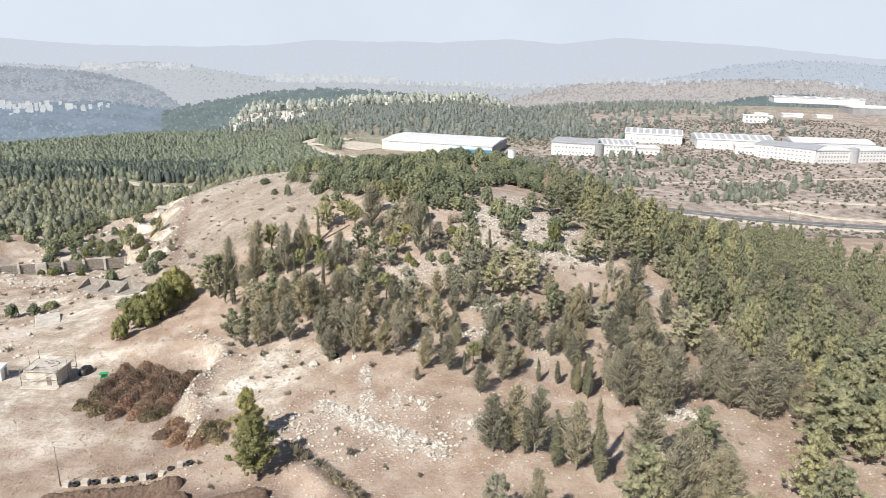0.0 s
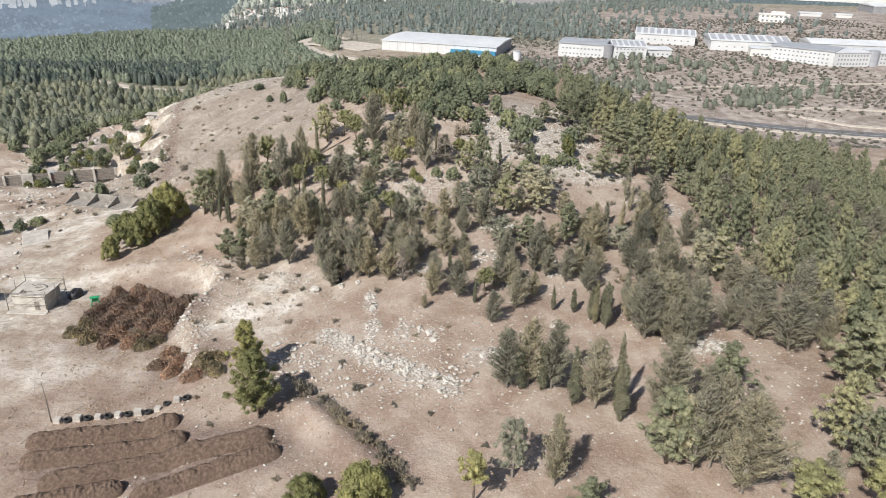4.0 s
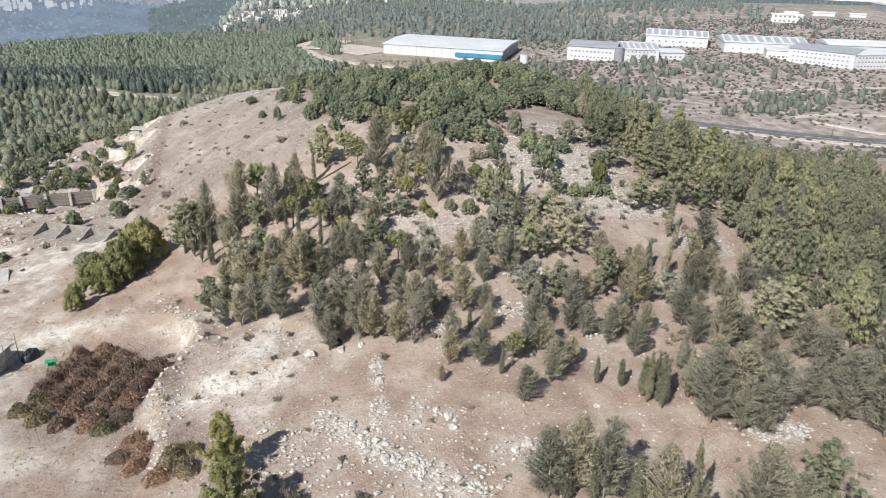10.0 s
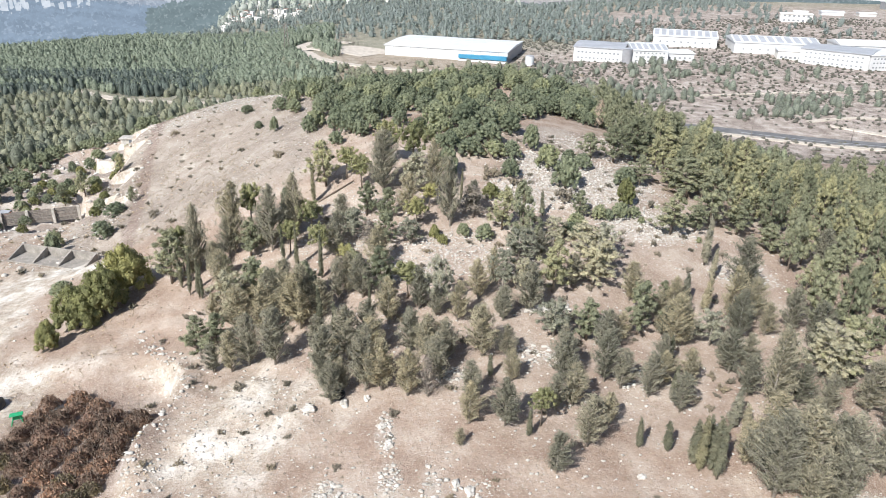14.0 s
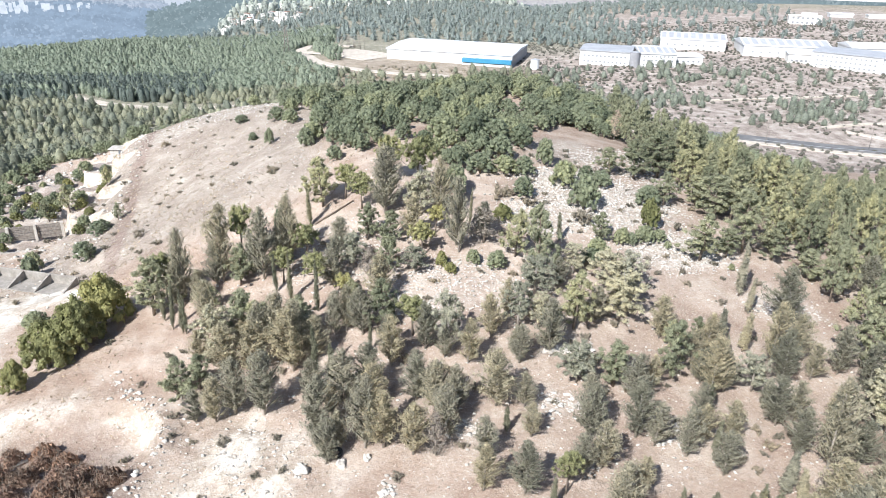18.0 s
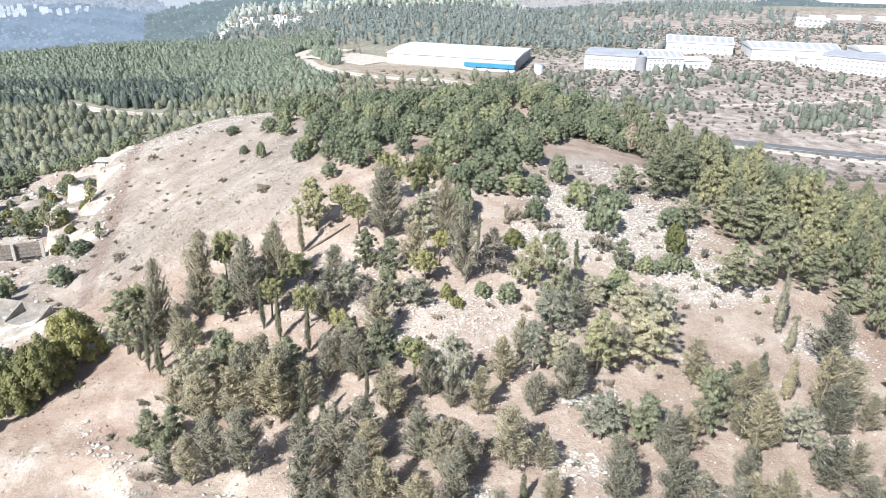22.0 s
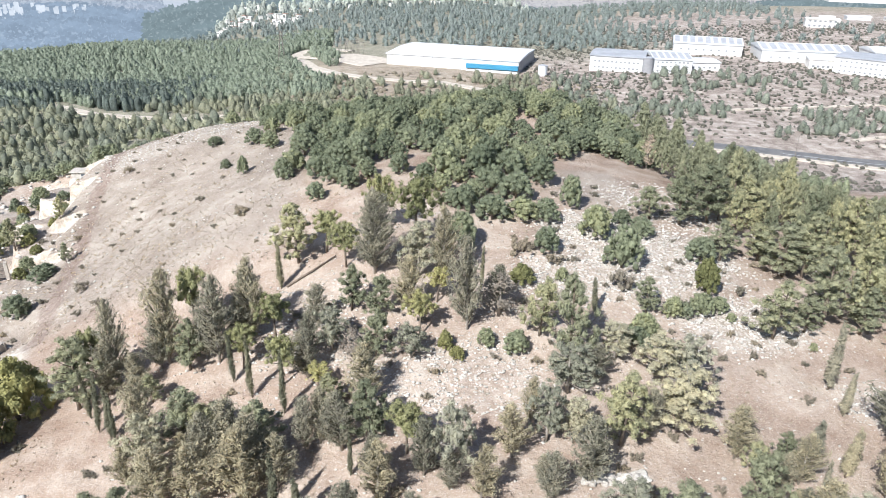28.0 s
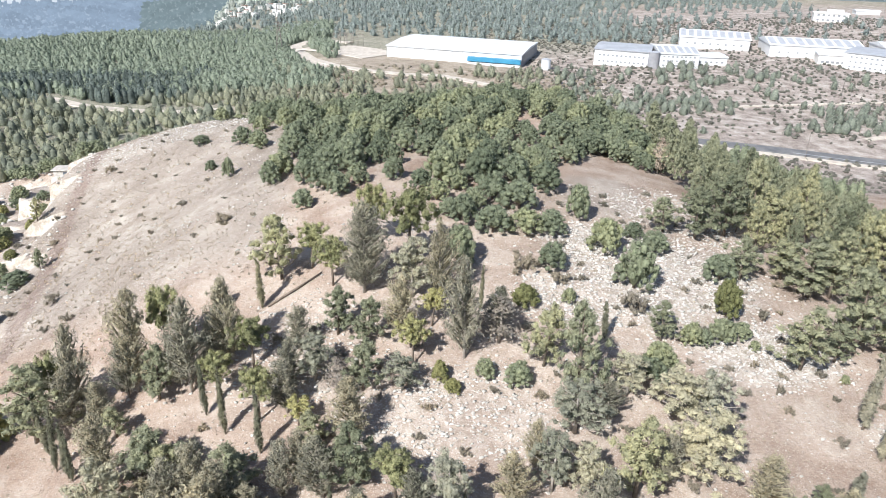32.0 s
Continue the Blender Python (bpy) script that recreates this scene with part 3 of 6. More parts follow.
def build_oak(seed, leaf="oak", count=3000, tall=4.0, wide=2.3, size=0.105):
    """Dense evergreen bush-tree with a lumpy dome to the ground, 4 m high and 4.6 m wide."""
    rng = np.random.default_rng(seed)
    centres, radii = [(0, 0, tall * 0.42)], [(wide * 0.62, wide * 0.62, tall * 0.40)]
    squash = rng.uniform(0.8, 1.2)
    for k in range(44):
        f = (k + 0.5) / 44
        a, z = k * 2.4 + rng.normal(0, 0.25), 1 - f
        ring = math.sqrt(max(0, 1 - z * z))
        reach, r = wide * rng.uniform(0.66, 0.92), wide * rng.uniform(0.13, 0.25)
        centres.append((math.cos(a) * ring * reach * squash, math.sin(a) * ring * reach / squash, tall * (0.14 + 0.70 * z * rng.uniform(0.88, 1.06))))
        radii.append((r, r, r * 0.85))
    v, f, bodies = lobes_crown(centres, radii, count, size, rng, 0.22, 1.1, 0.65, 0.2, (0.9, 1.1), 0.88)
    pieces = [tube([(0, 0, -0.3), (0.05, 0, tall * 0.3), (0, 0.05, tall * 0.6)], [0.18, 0.13, 0.05], 6)]
    for k in range(5):
        a = k * 1.26 + rng.normal(0, 0.2)
        pieces.append(tube([(0, 0, tall * 0.12), (math.cos(a) * 0.8, math.sin(a) * 0.8, tall * 0.5)], [0.08, 0.02], 5))
    return mesh_of("oak_trunk", *joined(pieces), BARK, True), crown_mesh("oak_crown", v, f, bodies, LEAF[leaf], tall, 2 * wide)


def build_dead(seed):
    """Withered conifer: bare upswept branches with thin brown sprays, 7 m high and 4.6 m wide."""
    rng = np.random.default_rng(seed)
    pieces = [tube([(0, 0, -0.3), (0.1, 0, 3), (0, 0.1, 6.8)], [0.17, 0.11, 0.02], 6)]
    places, outs = [], []
    for k in range(80):
        h = rng.uniform(0.8, 6.2)
        a, reach = rng.uniform(0, 6.3), 2.4 * (1 - h / 7.6) * rng.uniform(0.5, 1.1)
        tip = (math.cos(a) * reach, math.sin(a) * reach, h + reach * 0.55)
        pieces.append(tube([(0, 0, h), tip], [0.035, 0.01], 4))
        for s in range(15):
            q = rng.uniform(0.3, 1.05)
            places.append((tip[0] * q, tip[1] * q, h + reach * 0.55 * q))
            outs.append((math.cos(a), math.sin(a), 0.6))
    v, f = clumps(np.array(places) + rng.normal(0, 0.14, (len(places), 3)), np.array(outs), 0.15, rng, 1.4, 0.5, 0.45)
    return mesh_of("withered_trunk", *joined(pieces), PALE_BARK, True), crown_mesh("withered_crown", v, f, 0, LEAF["dead"], 7.0, 4.6)


def build_shrub(seed):
    """Low dry shrub, 1.1 m high and 2.2 m wide."""
    rng = np.random.default_rng(seed)
    centres = [(rng.normal(0, 0.42), rng.normal(0, 0.42), rng.uniform(0.15, 0.6)) for _ in range(14)]
    radii = [(r, r, r * 0.8) for r in rng.uniform(0.18, 0.38, 14)]
    v, f, bodies = lobes_crown(centres, radii, 560, 0.085, rng, 0.5, 1.4, 0.5)
    stems = [tube([(0, 0, -0.15), (math.cos(a) * 0.5, math.sin(a) * 0.5, 0.6)], [0.04, 0.01], 4) for a in rng.uniform(0, 6.3, 6)]
    return mesh_of("shrub_stems", *joined(stems), BARK, True), crown_mesh("shrub_crown", v, f, bodies, LEAF["scrub"], 1.1, 2.2)


KINDS = {
    "W": ("cypress_tree", "grey-green broad cypress tree with upswept sprays on dry slope", "tree", 8.0, 4.6, build_cypress, 5),
    "N": ("pencil_cypress", "narrow dark green pencil cypress standing on stony soil", "tree", 7.0, 1.25, build_pencil, 3),
    # sunlight on the right-hand pencil cypresses is put into a paler leaf
    "L": ("pencil_cypress", "narrow pencil cypress on open slope, grey-green paled for sunlight", "tree", 7.0, 1.25, lambda s: build_pencil(s, "cypress"), 2),
    "P": ("pine_tree", "yellow-green pine with leafy pads on bent limbs", "tree", 6.9, 5.2, build_pine, 6),
    "Y": ("young_pine", "bright yellow-green young pine with a rounded crown", "tree", 6.6, 5.0, lambda s: build_pine(s, "bright", 8, 1.0, 6.6, 0.85, wide=5.0), 4),
    "G": ("grey_pine", "pale grey-green pine with a loose feathery crown", "tree", 6.9, 5.0, lambda s: build_pine(s, "grey", 9, 1.05, 6.9, 0.2, wide=5.0), 3),
    "O": ("evergreen_oak", "dense dark green evergreen oak bush with rounded crown", "tree", 4.0, 4.6, build_oak, 5),
    "B": ("leafy_bush", "large leafy green bush with several stems", "bush", 4.0, 4.6, lambda s: build_oak(s, "broad", 4200, size=0.12), 3),
    "K": ("dark_pine", "tall dark green pine with dense stacked crown", "tree", 6.9, 5.0, lambda s: build_pine(s, "broad", 12, 0.95, fine=1.4, wide=5.0), 2),
    "D": ("withered_conifer", "withered pinkish-brown conifer with bare branches", "tree", 7.0, 4.6, build_dead, 2),
    "S": ("dry_shrub", "low dry grey-brown shrub on bare ground", "shrub", 1.1, 2.2, build_shrub, 3),
}
FULLNESS = {"W": 1.18, "P": 1.16, "G": 1.16, "N": 1.05, "Y": 1.12}
CELLS = collections.defaultdict(list)
STOCK = {}
for code, (name, label, category, tall, wide, build, variants) in KINDS.items():
    STOCK[code] = [build(100 + 7 * k + ord(code)) for k in range(variants)]
# finer crowns for the largest trees
STOCK["large W"] = [build_cypress(300 + k, 1.6) for k in range(2)]
STOCK["large P"] = [build_pine(310 + k, fine=1.5) for k in range(2)]
STOCK["large G"] = [build_pine(320, "grey", 9, 1.05, 6.9, 0.2, 1.5, 5.0)]
TURN = random.Random(5)


def plant(code, x, y, tall, wide, group=""):
    """One tree of a kind at its place, with the height and width given."""
    name, label, category, h, w, _, variants = KINDS[code]
    wide = min(wide, 0.5 * tall) if code == "W" else wide
    s = FULLNESS.get(code, 1.05) * wide / w
    stock = STOCK["large " + code if s > 1.45 and code in "WPG" else code]
    trunk, crown = stock[TURN.randrange(len(stock))]
    ob = new(name)
    CELLS[int(x // 6), int(y // 6)].append((x, y))
    ob.matrix_basis = pose(x, y, ground_at(x, y) - 0.05, TURN.uniform(-2.5, 2.5), TURN.uniform(-2.5, 2.5), TURN.uniform(0, 360)) @ Matrix.Diagonal((s, s, tall / h, 1))
    tagged(ob, label, category, group)
    part("trunk", trunk, ob)
    part("crown", crown, ob)
    return ob


def stand(code, rows, group=""):
    for x, y, tall, wide in rows:
        plant(code, x, y, tall, wide, group)


def clear(x, y, gap):
    """No tree stands within gap of the place."""
    i, j = int(x // 6), int(y // 6)
    return all((x - a) ** 2 + (y - b) ** 2 > gap * gap for u in (i - 1, i, i + 1) for v in (j - 1, j, j + 1) for a, b in CELLS[u, v])


# ---- the ground: one sheet to the horizon ----
def axis(low, high, fine, end_low, end_high, grow=1.045):
    """Grid lines, evenly fine from low to high and ever wider beyond."""
    mid = list(np.arange(low, high + fine / 2, fine))
    up, gap = [], fine
    while not up or up[-1] < end_high:
        gap *= grow
        up.append((up[-1] if up else high) + gap)
    down, gap = [], fine
    while not down or down[-1] > end_low:
        gap *= grow
        down.append((down[-1] if down else low) - gap)
    return np.array(down[::-1] + mid + up)


def blob(x, y, cx, cy, rx, ry, turn=0.0, soft=0.35):
    """A patch with a ragged edge, 1 inside and 0 outside."""
    c, s = math.cos(radians(turn)), math.sin(radians(turn))
    u, v = ((x - cx) * c + (y - cy) * s) / rx, (-(x - cx) * s + (y - cy) * c) / ry
    d = np.sqrt(u * u + v * v) + 0.45 * waves(x, y, 7, cx % 13) * 1.0
    return step(1 + soft, 1 - soft, d)


def band(x, y, points, width, soft=0.4):
    """A ragged strip along a bent line."""
    best = np.full(np.shape(x), 1e9)
    for (ax, ay), (bx, by) in zip(points, points[1:]):
        dx, dy = bx - ax, by - ay
        q = np.clip(((x - ax) * dx + (y - ay) * dy) / (dx * dx + dy * dy), 0, 1)
        best = np.minimum(best, np.hypot(x - ax - q * dx, y - ay - q * dy))
    d = best / width + 0.35 * waves(x, y, 4, 11)
    return step(1 + soft, 1 - soft, d)


FIELD_TRACK = [(-57, 176), (-60, 187), (-66, 212), (-70.5, 235), (-74.5, 260), (-79, 283)]
YARD_TRACK = [(-74, 100), (-69, 114), (-66, 122), (-71, 141), (-74, 156), (-75, 168), (-72, 176), (-63, 173)]
SIDE_TRACK = [(-75, 166), (-88, 176), (-104, 182), (-125, 184)]
STONE_BAND = [(-9, 100), (-2.3, 93.5), (3.7, 89.3), (9.6, 84.6)]

gx, gy = axis(-118, 100, 0.75, -4900, 4900), axis(60, 272, 0.75, -420, 4900)
X, Y = np.meshgrid(gx, gy)
Z = height(X, Y)
slope = np.hypot(np.gradient(Z, gx, axis=1), np.gradient(Z, gy, axis=0))
near = step(-170, -120, X) * step(170, 120, X) * step(340, 290, Y)
steep = step(0.42, 0.85, slope) * near * step(88, 98, Y)
chalk = np.maximum(0.95 * np.maximum(band(X, Y, YARD_TRACK, 4.5), 0.8 * band(X, Y, SIDE_TRACK, 4)), 0.85 * np.maximum.reduce([
    blob(X, Y, -20, 119, 9, 6, -25), 0.8 * blob(X, Y, -23, 113, 11, 11, soft=0.5), 0.35 * blob(X, Y, -28, 128, 12, 6, 10),
    0.9 * band(X, Y, YARD_TRACK, 6), 0.8 * blob(X, Y, -66, 130, 14, 10), 0.75 * blob(X, Y, -76, 172, 13, 9), 0.5 * blob(X, Y, -60, 105, 22, 14),
    0.55 * blob(X, Y, -95, 150, 22, 40), 0.5 * blob(X, Y, -110, 215, 30, 14), 0.5 * blob(X, Y, -105, 250, 26, 22), steep,
    0.35 * band(X, Y, [(-32, 98), (-31, 112), (-37, 129), (-50, 138)], 3), 0.6 * band(X, Y, [(x - 1.1, y) for x, y in FIELD_TRACK], 0.5, 0.3)]))
rubble = 0.72 * np.maximum.reduce([
    blob(X, Y, 37, 172, 13, 10), blob(X, Y, 30, 178, 9, 7), blob(X, Y, 44, 158, 10, 6), 0.8 * blob(X, Y, 24, 166, 8, 5), 0.55 * blob(X, Y, 8, 148, 13, 7),
    0.9 * band(X, Y, STONE_BAND, 1.9), 0.5 * blob(X, Y, 16, 92, 4, 2.2), 0.6 * blob(X, Y, 19, 123, 4, 2.4), 0.7 * blob(X, Y, 6.5, 119.5, 2.6, 2),
    0.6 * blob(X, Y, 59, 145, 7, 4), 0.75 * blob(X, Y, 22, 133.4, 4.5, 1.6), 0.6 * blob(X, Y, 31, 118, 2.6, 3), 0.7 * blob(X, Y, 50, 95.5, 4.5, 2.5),
    0.7 * blob(X, Y, -2.4, 109, 1.5, 4), 0.6 * blob(X, Y, -2, 101, 1.6, 4), 0.5 * blob(X, Y, 3, 100, 1.2, 4), 0.4 * blob(X, Y, -11, 160, 10, 8),
    0.6 * blob(X, Y, -52, 262, 26, 8, 12), 0.35 * blob(X, Y, 45, 190, 10, 12), 0.28 * blob(X, Y, 22, 163, 44, 30), 0.2 * blob(X, Y, 25, 128, 45, 18), 0.35 * blob(X, Y, -13, 93, 9, 6)])
straw = np.clip(step(-12, -22, X) * step(172, 186, Y) * step(300, 285, Y) * step(-84, -78, X) + 0.8 * blob(X, Y, 35, 196, 7, 10), 0, 1)
heath = step(60, 110, X) * step(295, 330, Y) * step(980, 820, Y)
woods = np.clip(step(320, 380, Y) * step(-60, -110, X) + 0.45 * step(320, 380, Y) * step(-110, -60, X) * step(110, 60, X) + step(560, 660, Y) * step(240, 150, X) + step(820, 980, Y), 0, 1)
heath = np.maximum(heath, 0.6 * quarry(X, Y) * step(0.9, 0.5, slope))
woods = np.maximum(woods, step(-150, -175, X) * step(240, 270, Y))
dark = np.maximum.reduce([blob(X, Y, -29, 75, 19, 7), 0.75 * blob(X, Y, -43, 117, 10, 13), 0.6 * blob(X, Y, -30, 98, 7, 5), 0.45 * blob(X, Y, -3, 71, 9, 7), 0.8 * band(X, Y, FIELD_TRACK, 1.9, 0.25)])
me = bpy.data.meshes.new("ground")
rows_n, cols_n = X.shape
me.vertices.add(rows_n * cols_n)
me.vertices.foreach_set("co", np.stack([X, Y, Z], -1).astype(np.float32).ravel())
i = (np.arange(rows_n - 1)[:, None] * cols_n + np.arange(cols_n - 1)).ravel()
quads = np.stack([i, i + 1, i + cols_n + 1, i + cols_n], 1).astype(np.int32)
me.loops.add(quads.size)
me.loops.foreach_set("vertex_index", quads.ravel())
me.polygons.add(len(quads))
me.polygons.foreach_set("loop_start", np.arange(0, quads.size, 4, dtype=np.int32))
me.update(calc_edges=True)
for attribute, masks in (("zones", (chalk, rubble, straw)), ("more_zones", (heath, woods, dark))):
    layer = me.color_attributes.new(attribute, "FLOAT_COLOR", "POINT")
    layer.data.foreach_set("color", np.stack([*masks, np.ones_like(X)], -1).astype(np.float32).ravel())
me.materials.append(GROUND)
me.shade_smooth()
tagged(new("ground", me), "dry pinkish-brown hillside soil with pale chalk and rubble", "ground", kind="structure")


def ribbon(name, label, points, width, lift, mat, category="road"):
    """A road strip that lies on the ground along a bent line."""
    line = []
    for (ax, ay), (bx, by) in zip(points, points[1:]):
        n = max(2, int(math.hypot(bx - ax, by - ay) / 6))
        line += [(ax + (bx - ax) * k / n, ay + (by - ay) * k / n) for k in range(n)]
    line.append(points[-1])
    verts, faces = [], []
    for k, (x, y) in enumerate(line):
        ax, ay = line[max(k - 2, 0)]
        bx, by = line[min(k + 2, len(line) - 1)]
        d = math.hypot(bx - ax, by - ay)
        nx, ny = -(by - ay) / d * width / 2, (bx - ax) / d * width / 2
        z = ground_at(x, y) + lift
        verts += [(x + nx, y + ny, z), (x - nx, y - ny, z), (x + nx * 1.05, y + ny * 1.05, z - 0.6), (x - nx * 1.05, y - ny * 1.05, z - 0.6)]
        if k:
            a, b = 4 * k - 4, 4 * k
            faces += [(a, a + 1, b + 1, b), (a + 2, a, b, b + 2), (a + 1, a + 3, b + 3, b + 1)]
    return tagged(new(name, mesh_of(name, verts, faces, mat)), label, category, kind="structure")


BEND = [(-36, 638), (-57, 652), (-71, 654), (-77, 640), (-71, 610), (-60, 576), (-44, 527)]
LOW_ROAD = [(-58, 570), (-40, 543), (-21, 527), (5, 517), (26, 515), (70, 480), (114, 426)]
VALLEY_TRACK = [(-262, 508), (-240, 502), (-198, 498), (-170, 475), (-144, 461), (-109, 446), (-88, 447)]
ROAD = [(95, 402), (130, 392), (170, 381), (204, 371), (240, 363), (300, 351), (420, 330)]
ribbon("road", "grey asphalt main road below the industrial buildings", ROAD, 9, 0.5, ASPHALT)
ribbon("verge", "pale gravel verge beside the main road", [(x, y - 7.5) for x, y in ROAD], 4, 0.45, GRAVEL, "verge")
ribbon("dirt_track", "pale dirt track across the dry heath", [(215, 398), (223, 401), (245, 406), (268, 404), (330, 396)], 3.5, 0.4, GRAVEL, "track")
ribbon("dirt_track", "pale dirt track across the dry heath", [(225, 393), (238, 384), (252, 375), (300, 366)], 4, 0.4, GRAVEL, "track")
ribbon("dirt_track", "narrow pale track above the heath", [(170, 455), (230, 462), (300, 470), (380, 478)], 3, 0.4, GRAVEL, "track")
ribbon("curved_road", "asphalt road bend beside the pine wood", BEND, 8, 0.6, GRAVEL)
ribbon("curved_road", "asphalt access road below the warehouse", LOW_ROAD, 6, 0.6, GRAVEL)
ribbon("valley_track", "pale gravel track along the foot of the pine wood", VALLEY_TRACK, 6, 0.5, GRAVEL, "track")
ribbon("yard", "pale concrete yard beside the warehouse", [(-62, 628), (-30, 600), (-12, 580)], 34, 0.3, GRAVEL, "yard")


# ---- loose stones: kind stuff ----
def stone_shape(rng):
    """An angular broken stone of about one metre across."""
    bm = bmesh.new()
    for _ in range(13):
        d = Vector((rng.gauss(0, 1), rng.gauss(0, 1), rng.gauss(0, 1))).normalized() * rng.uniform(0.4, 0.6)
        bm.verts.new((d.x, d.y * 0.85, d.z * 0.7))
    bmesh.ops.convex_hull(bm, input=bm.verts[:])
    bmesh.ops.delete(bm, geom=[v for v in bm.verts if not v.link_faces], context="VERTS")
    bm.verts.index_update()
    v, f = np.array([tuple(p.co) for p in bm.verts]), [tuple(p.index for p in q.verts) for q in bm.faces]
    bm.free()
    return v, np.array(f)


STONE_RNG = random.Random(11)
SHAPES = [stone_shape(STONE_RNG) for _ in range(8)]


def scatter_stones(name, label, count, where, small, large, seed):
    """Joined stones at random places that where() accepts, sunk a little into the soil."""
    rng = np.random.default_rng(seed)
    verts, faces, total, made = [], [], 0, 0
    while made < count:
        xs, ys, keep = where(rng, 4000)
        zs = height(xs, ys)
        for x, y, z, k in zip(xs, ys, zs, keep):
            if not k or made >= count:
                continue
            v, f = SHAPES[rng.integers(8)]
            s = small + (large - small) * rng.random() ** 4
            a = rng.uniform(0, 6.3)
            r = np.array([[math.cos(a), -math.sin(a), 0], [math.sin(a), math.cos(a), 0], [0, 0, 1]])
            verts.append(v @ r.T * s * np.array([1.25, 0.9, 1]) + (x, y, z + 0.12 * s))
            faces.append(f + total)
            total += len(v)
            made += 1
    return tagged(new(name, mesh_of(name, np.concatenate(verts), np.concatenate(faces), STONE)), label, "stones", kind="stuff")


def on_rubble(rng, n):
    x, y = rng.uniform(-25, 70, n), rng.uniform(84, 205, n)
    m = np.maximum.reduce([blob(x, y, 37, 172, 13, 10), blob(x, y, 30, 178, 9, 7), blob(x, y, 44, 158, 10, 6), blob(x, y, 24, 166, 8, 5), 0.6 * blob(x, y, 8, 148, 13, 7), 0.5 * blob(x, y, 59, 145, 7, 4), 0.4 * blob(x, y, 45, 190, 10, 12), 0.4 * blob(x, y, -11, 160, 10, 8)])
    return x, y, rng.random(n) < m


def on_bands(rng, n):
    x, y = rng.uniform(-20, 58, n), rng.uniform(80, 138, n)
    m = np.maximum.reduce([band(x, y, STONE_BAND, 2.0), 0.5 * blob(x, y, 16, 92, 4, 2.2), 0.8 * blob(x, y, 19, 123, 4, 2.4), blob(x, y, 6.5, 119.5, 2.6, 2), blob(x, y, 31, 118, 2.6, 3), blob(x, y, 50, 95.5, 4.5, 2.5),
                           blob(x, y, -2.4, 109, 1.3, 4), 0.8 * blob(x, y, -2, 101, 1.4, 4), 0.6 * blob(x, y, 3, 100, 1.0, 4), 0.35 * blob(x, y, -13, 95, 9, 6), 0.25 * blob(x, y, 0, 92, 14, 9)])
    return x, y, rng.random(n) < m


def on_slope(rng, n):
    x, y = rng.uniform(-40, 85, n), rng.uniform(62, 200, n)
    return x, y, rng.random(n) < 0.35 + 0.6 * waves(x, y, 13, 21)


def on_crest(rng, n):
    x, y = rng.uniform(-84, -12, n), rng.uniform(178, 285, n)
    return x, y, rng.random(n) < 0.10 + 0.9 * blob(x, y, -52, 262, 28, 9, 12)


def on_waste(rng, n):
    x, y = rng.uniform(-125, -30, n), rng.uniform(136, 300, n)
    away = (1 - band(x, y, YARD_TRACK, 6)) * step(-30, -50, x + 0.1 * (y - 140))
    return x, y, rng.random(n) < away * (0.25 + 0.6 * waves(x, y, 11, 31)) * step(-62, -70, x + 0.2 * (y - 215) * step(200, 215, y))


def on_bank(rng, n):
    y = rng.uniform(92, 142, n)
    x = bank_x(y) + rng.normal(0.8, 1.3, n)
    return x, y, np.ones(n, bool)


def on_shelf(rng, n):
    x, y = rng.uniform(-42, -6, n), rng.uniform(100, 142, n)
    return x, y, rng.random(n) < np.maximum(blob(x, y, -20, 119, 9, 6, -25), 0.5 * blob(x, y, -24, 112, 10, 10)) * (x > bank_x(y) + 1)


scatter_stones("shelf_stones", "broken white chalk lumps on the cleared shelf", 800, on_shelf, 0.1, 0.6, 7)
scatter_stones("rubble_stones", "white limestone rubble covering the upper slope", 17000, on_rubble, 0.1, 0.6, 1)
scatter_stones("stone_bank", "heaped white limestone blocks along a cleared bank", 3600, on_bands, 0.13, 0.8, 2)
scatter_stones("field_stones", "pale stones scattered over the brown soil", 13000, on_slope, 0.08, 0.55, 3)
scatter_stones("crest_stones", "grey limestone outcrops on the bare hilltop", 4200, on_crest, 0.1, 0.6, 4)
scatter_stones("quarry_stones", "pale broken stones on the quarry waste ground", 2200, on_waste, 0.2, 1.5, 5)
scatter_stones("bank_stones", "pale stones tumbled down the cut bank", 420, on_bank, 0.2, 0.9, 6)


def boulder(x, y, size, label):
    bm = bmesh.new()
    bmesh.ops.create_icosphere(bm, subdivisions=3, radius=0.5)
    shift = STONE_RNG.uniform(0, 50)
    for v in bm.verts:
        v.co *= 1 + 0.6 * noise.noise(v.co * 2.6 + Vector((shift, 0, 0))) + 0.15 * noise.noise(v.co * 6 + Vector((0, shift, 0)))
        v.co.z *= 0.75
    ob = new("boulder", from_bm("boulder", bm, STONE))
    size *= 0.85
    ob.matrix_basis = pose(x, y, ground_at(x, y) + size * 0.12, 0, 0, STONE_RNG.uniform(0, 360)) @ Matrix.Diagonal((size * 1.2, size * 0.9, size, 1))
    return tagged(ob, label, "boulder", "boulders on the slope")


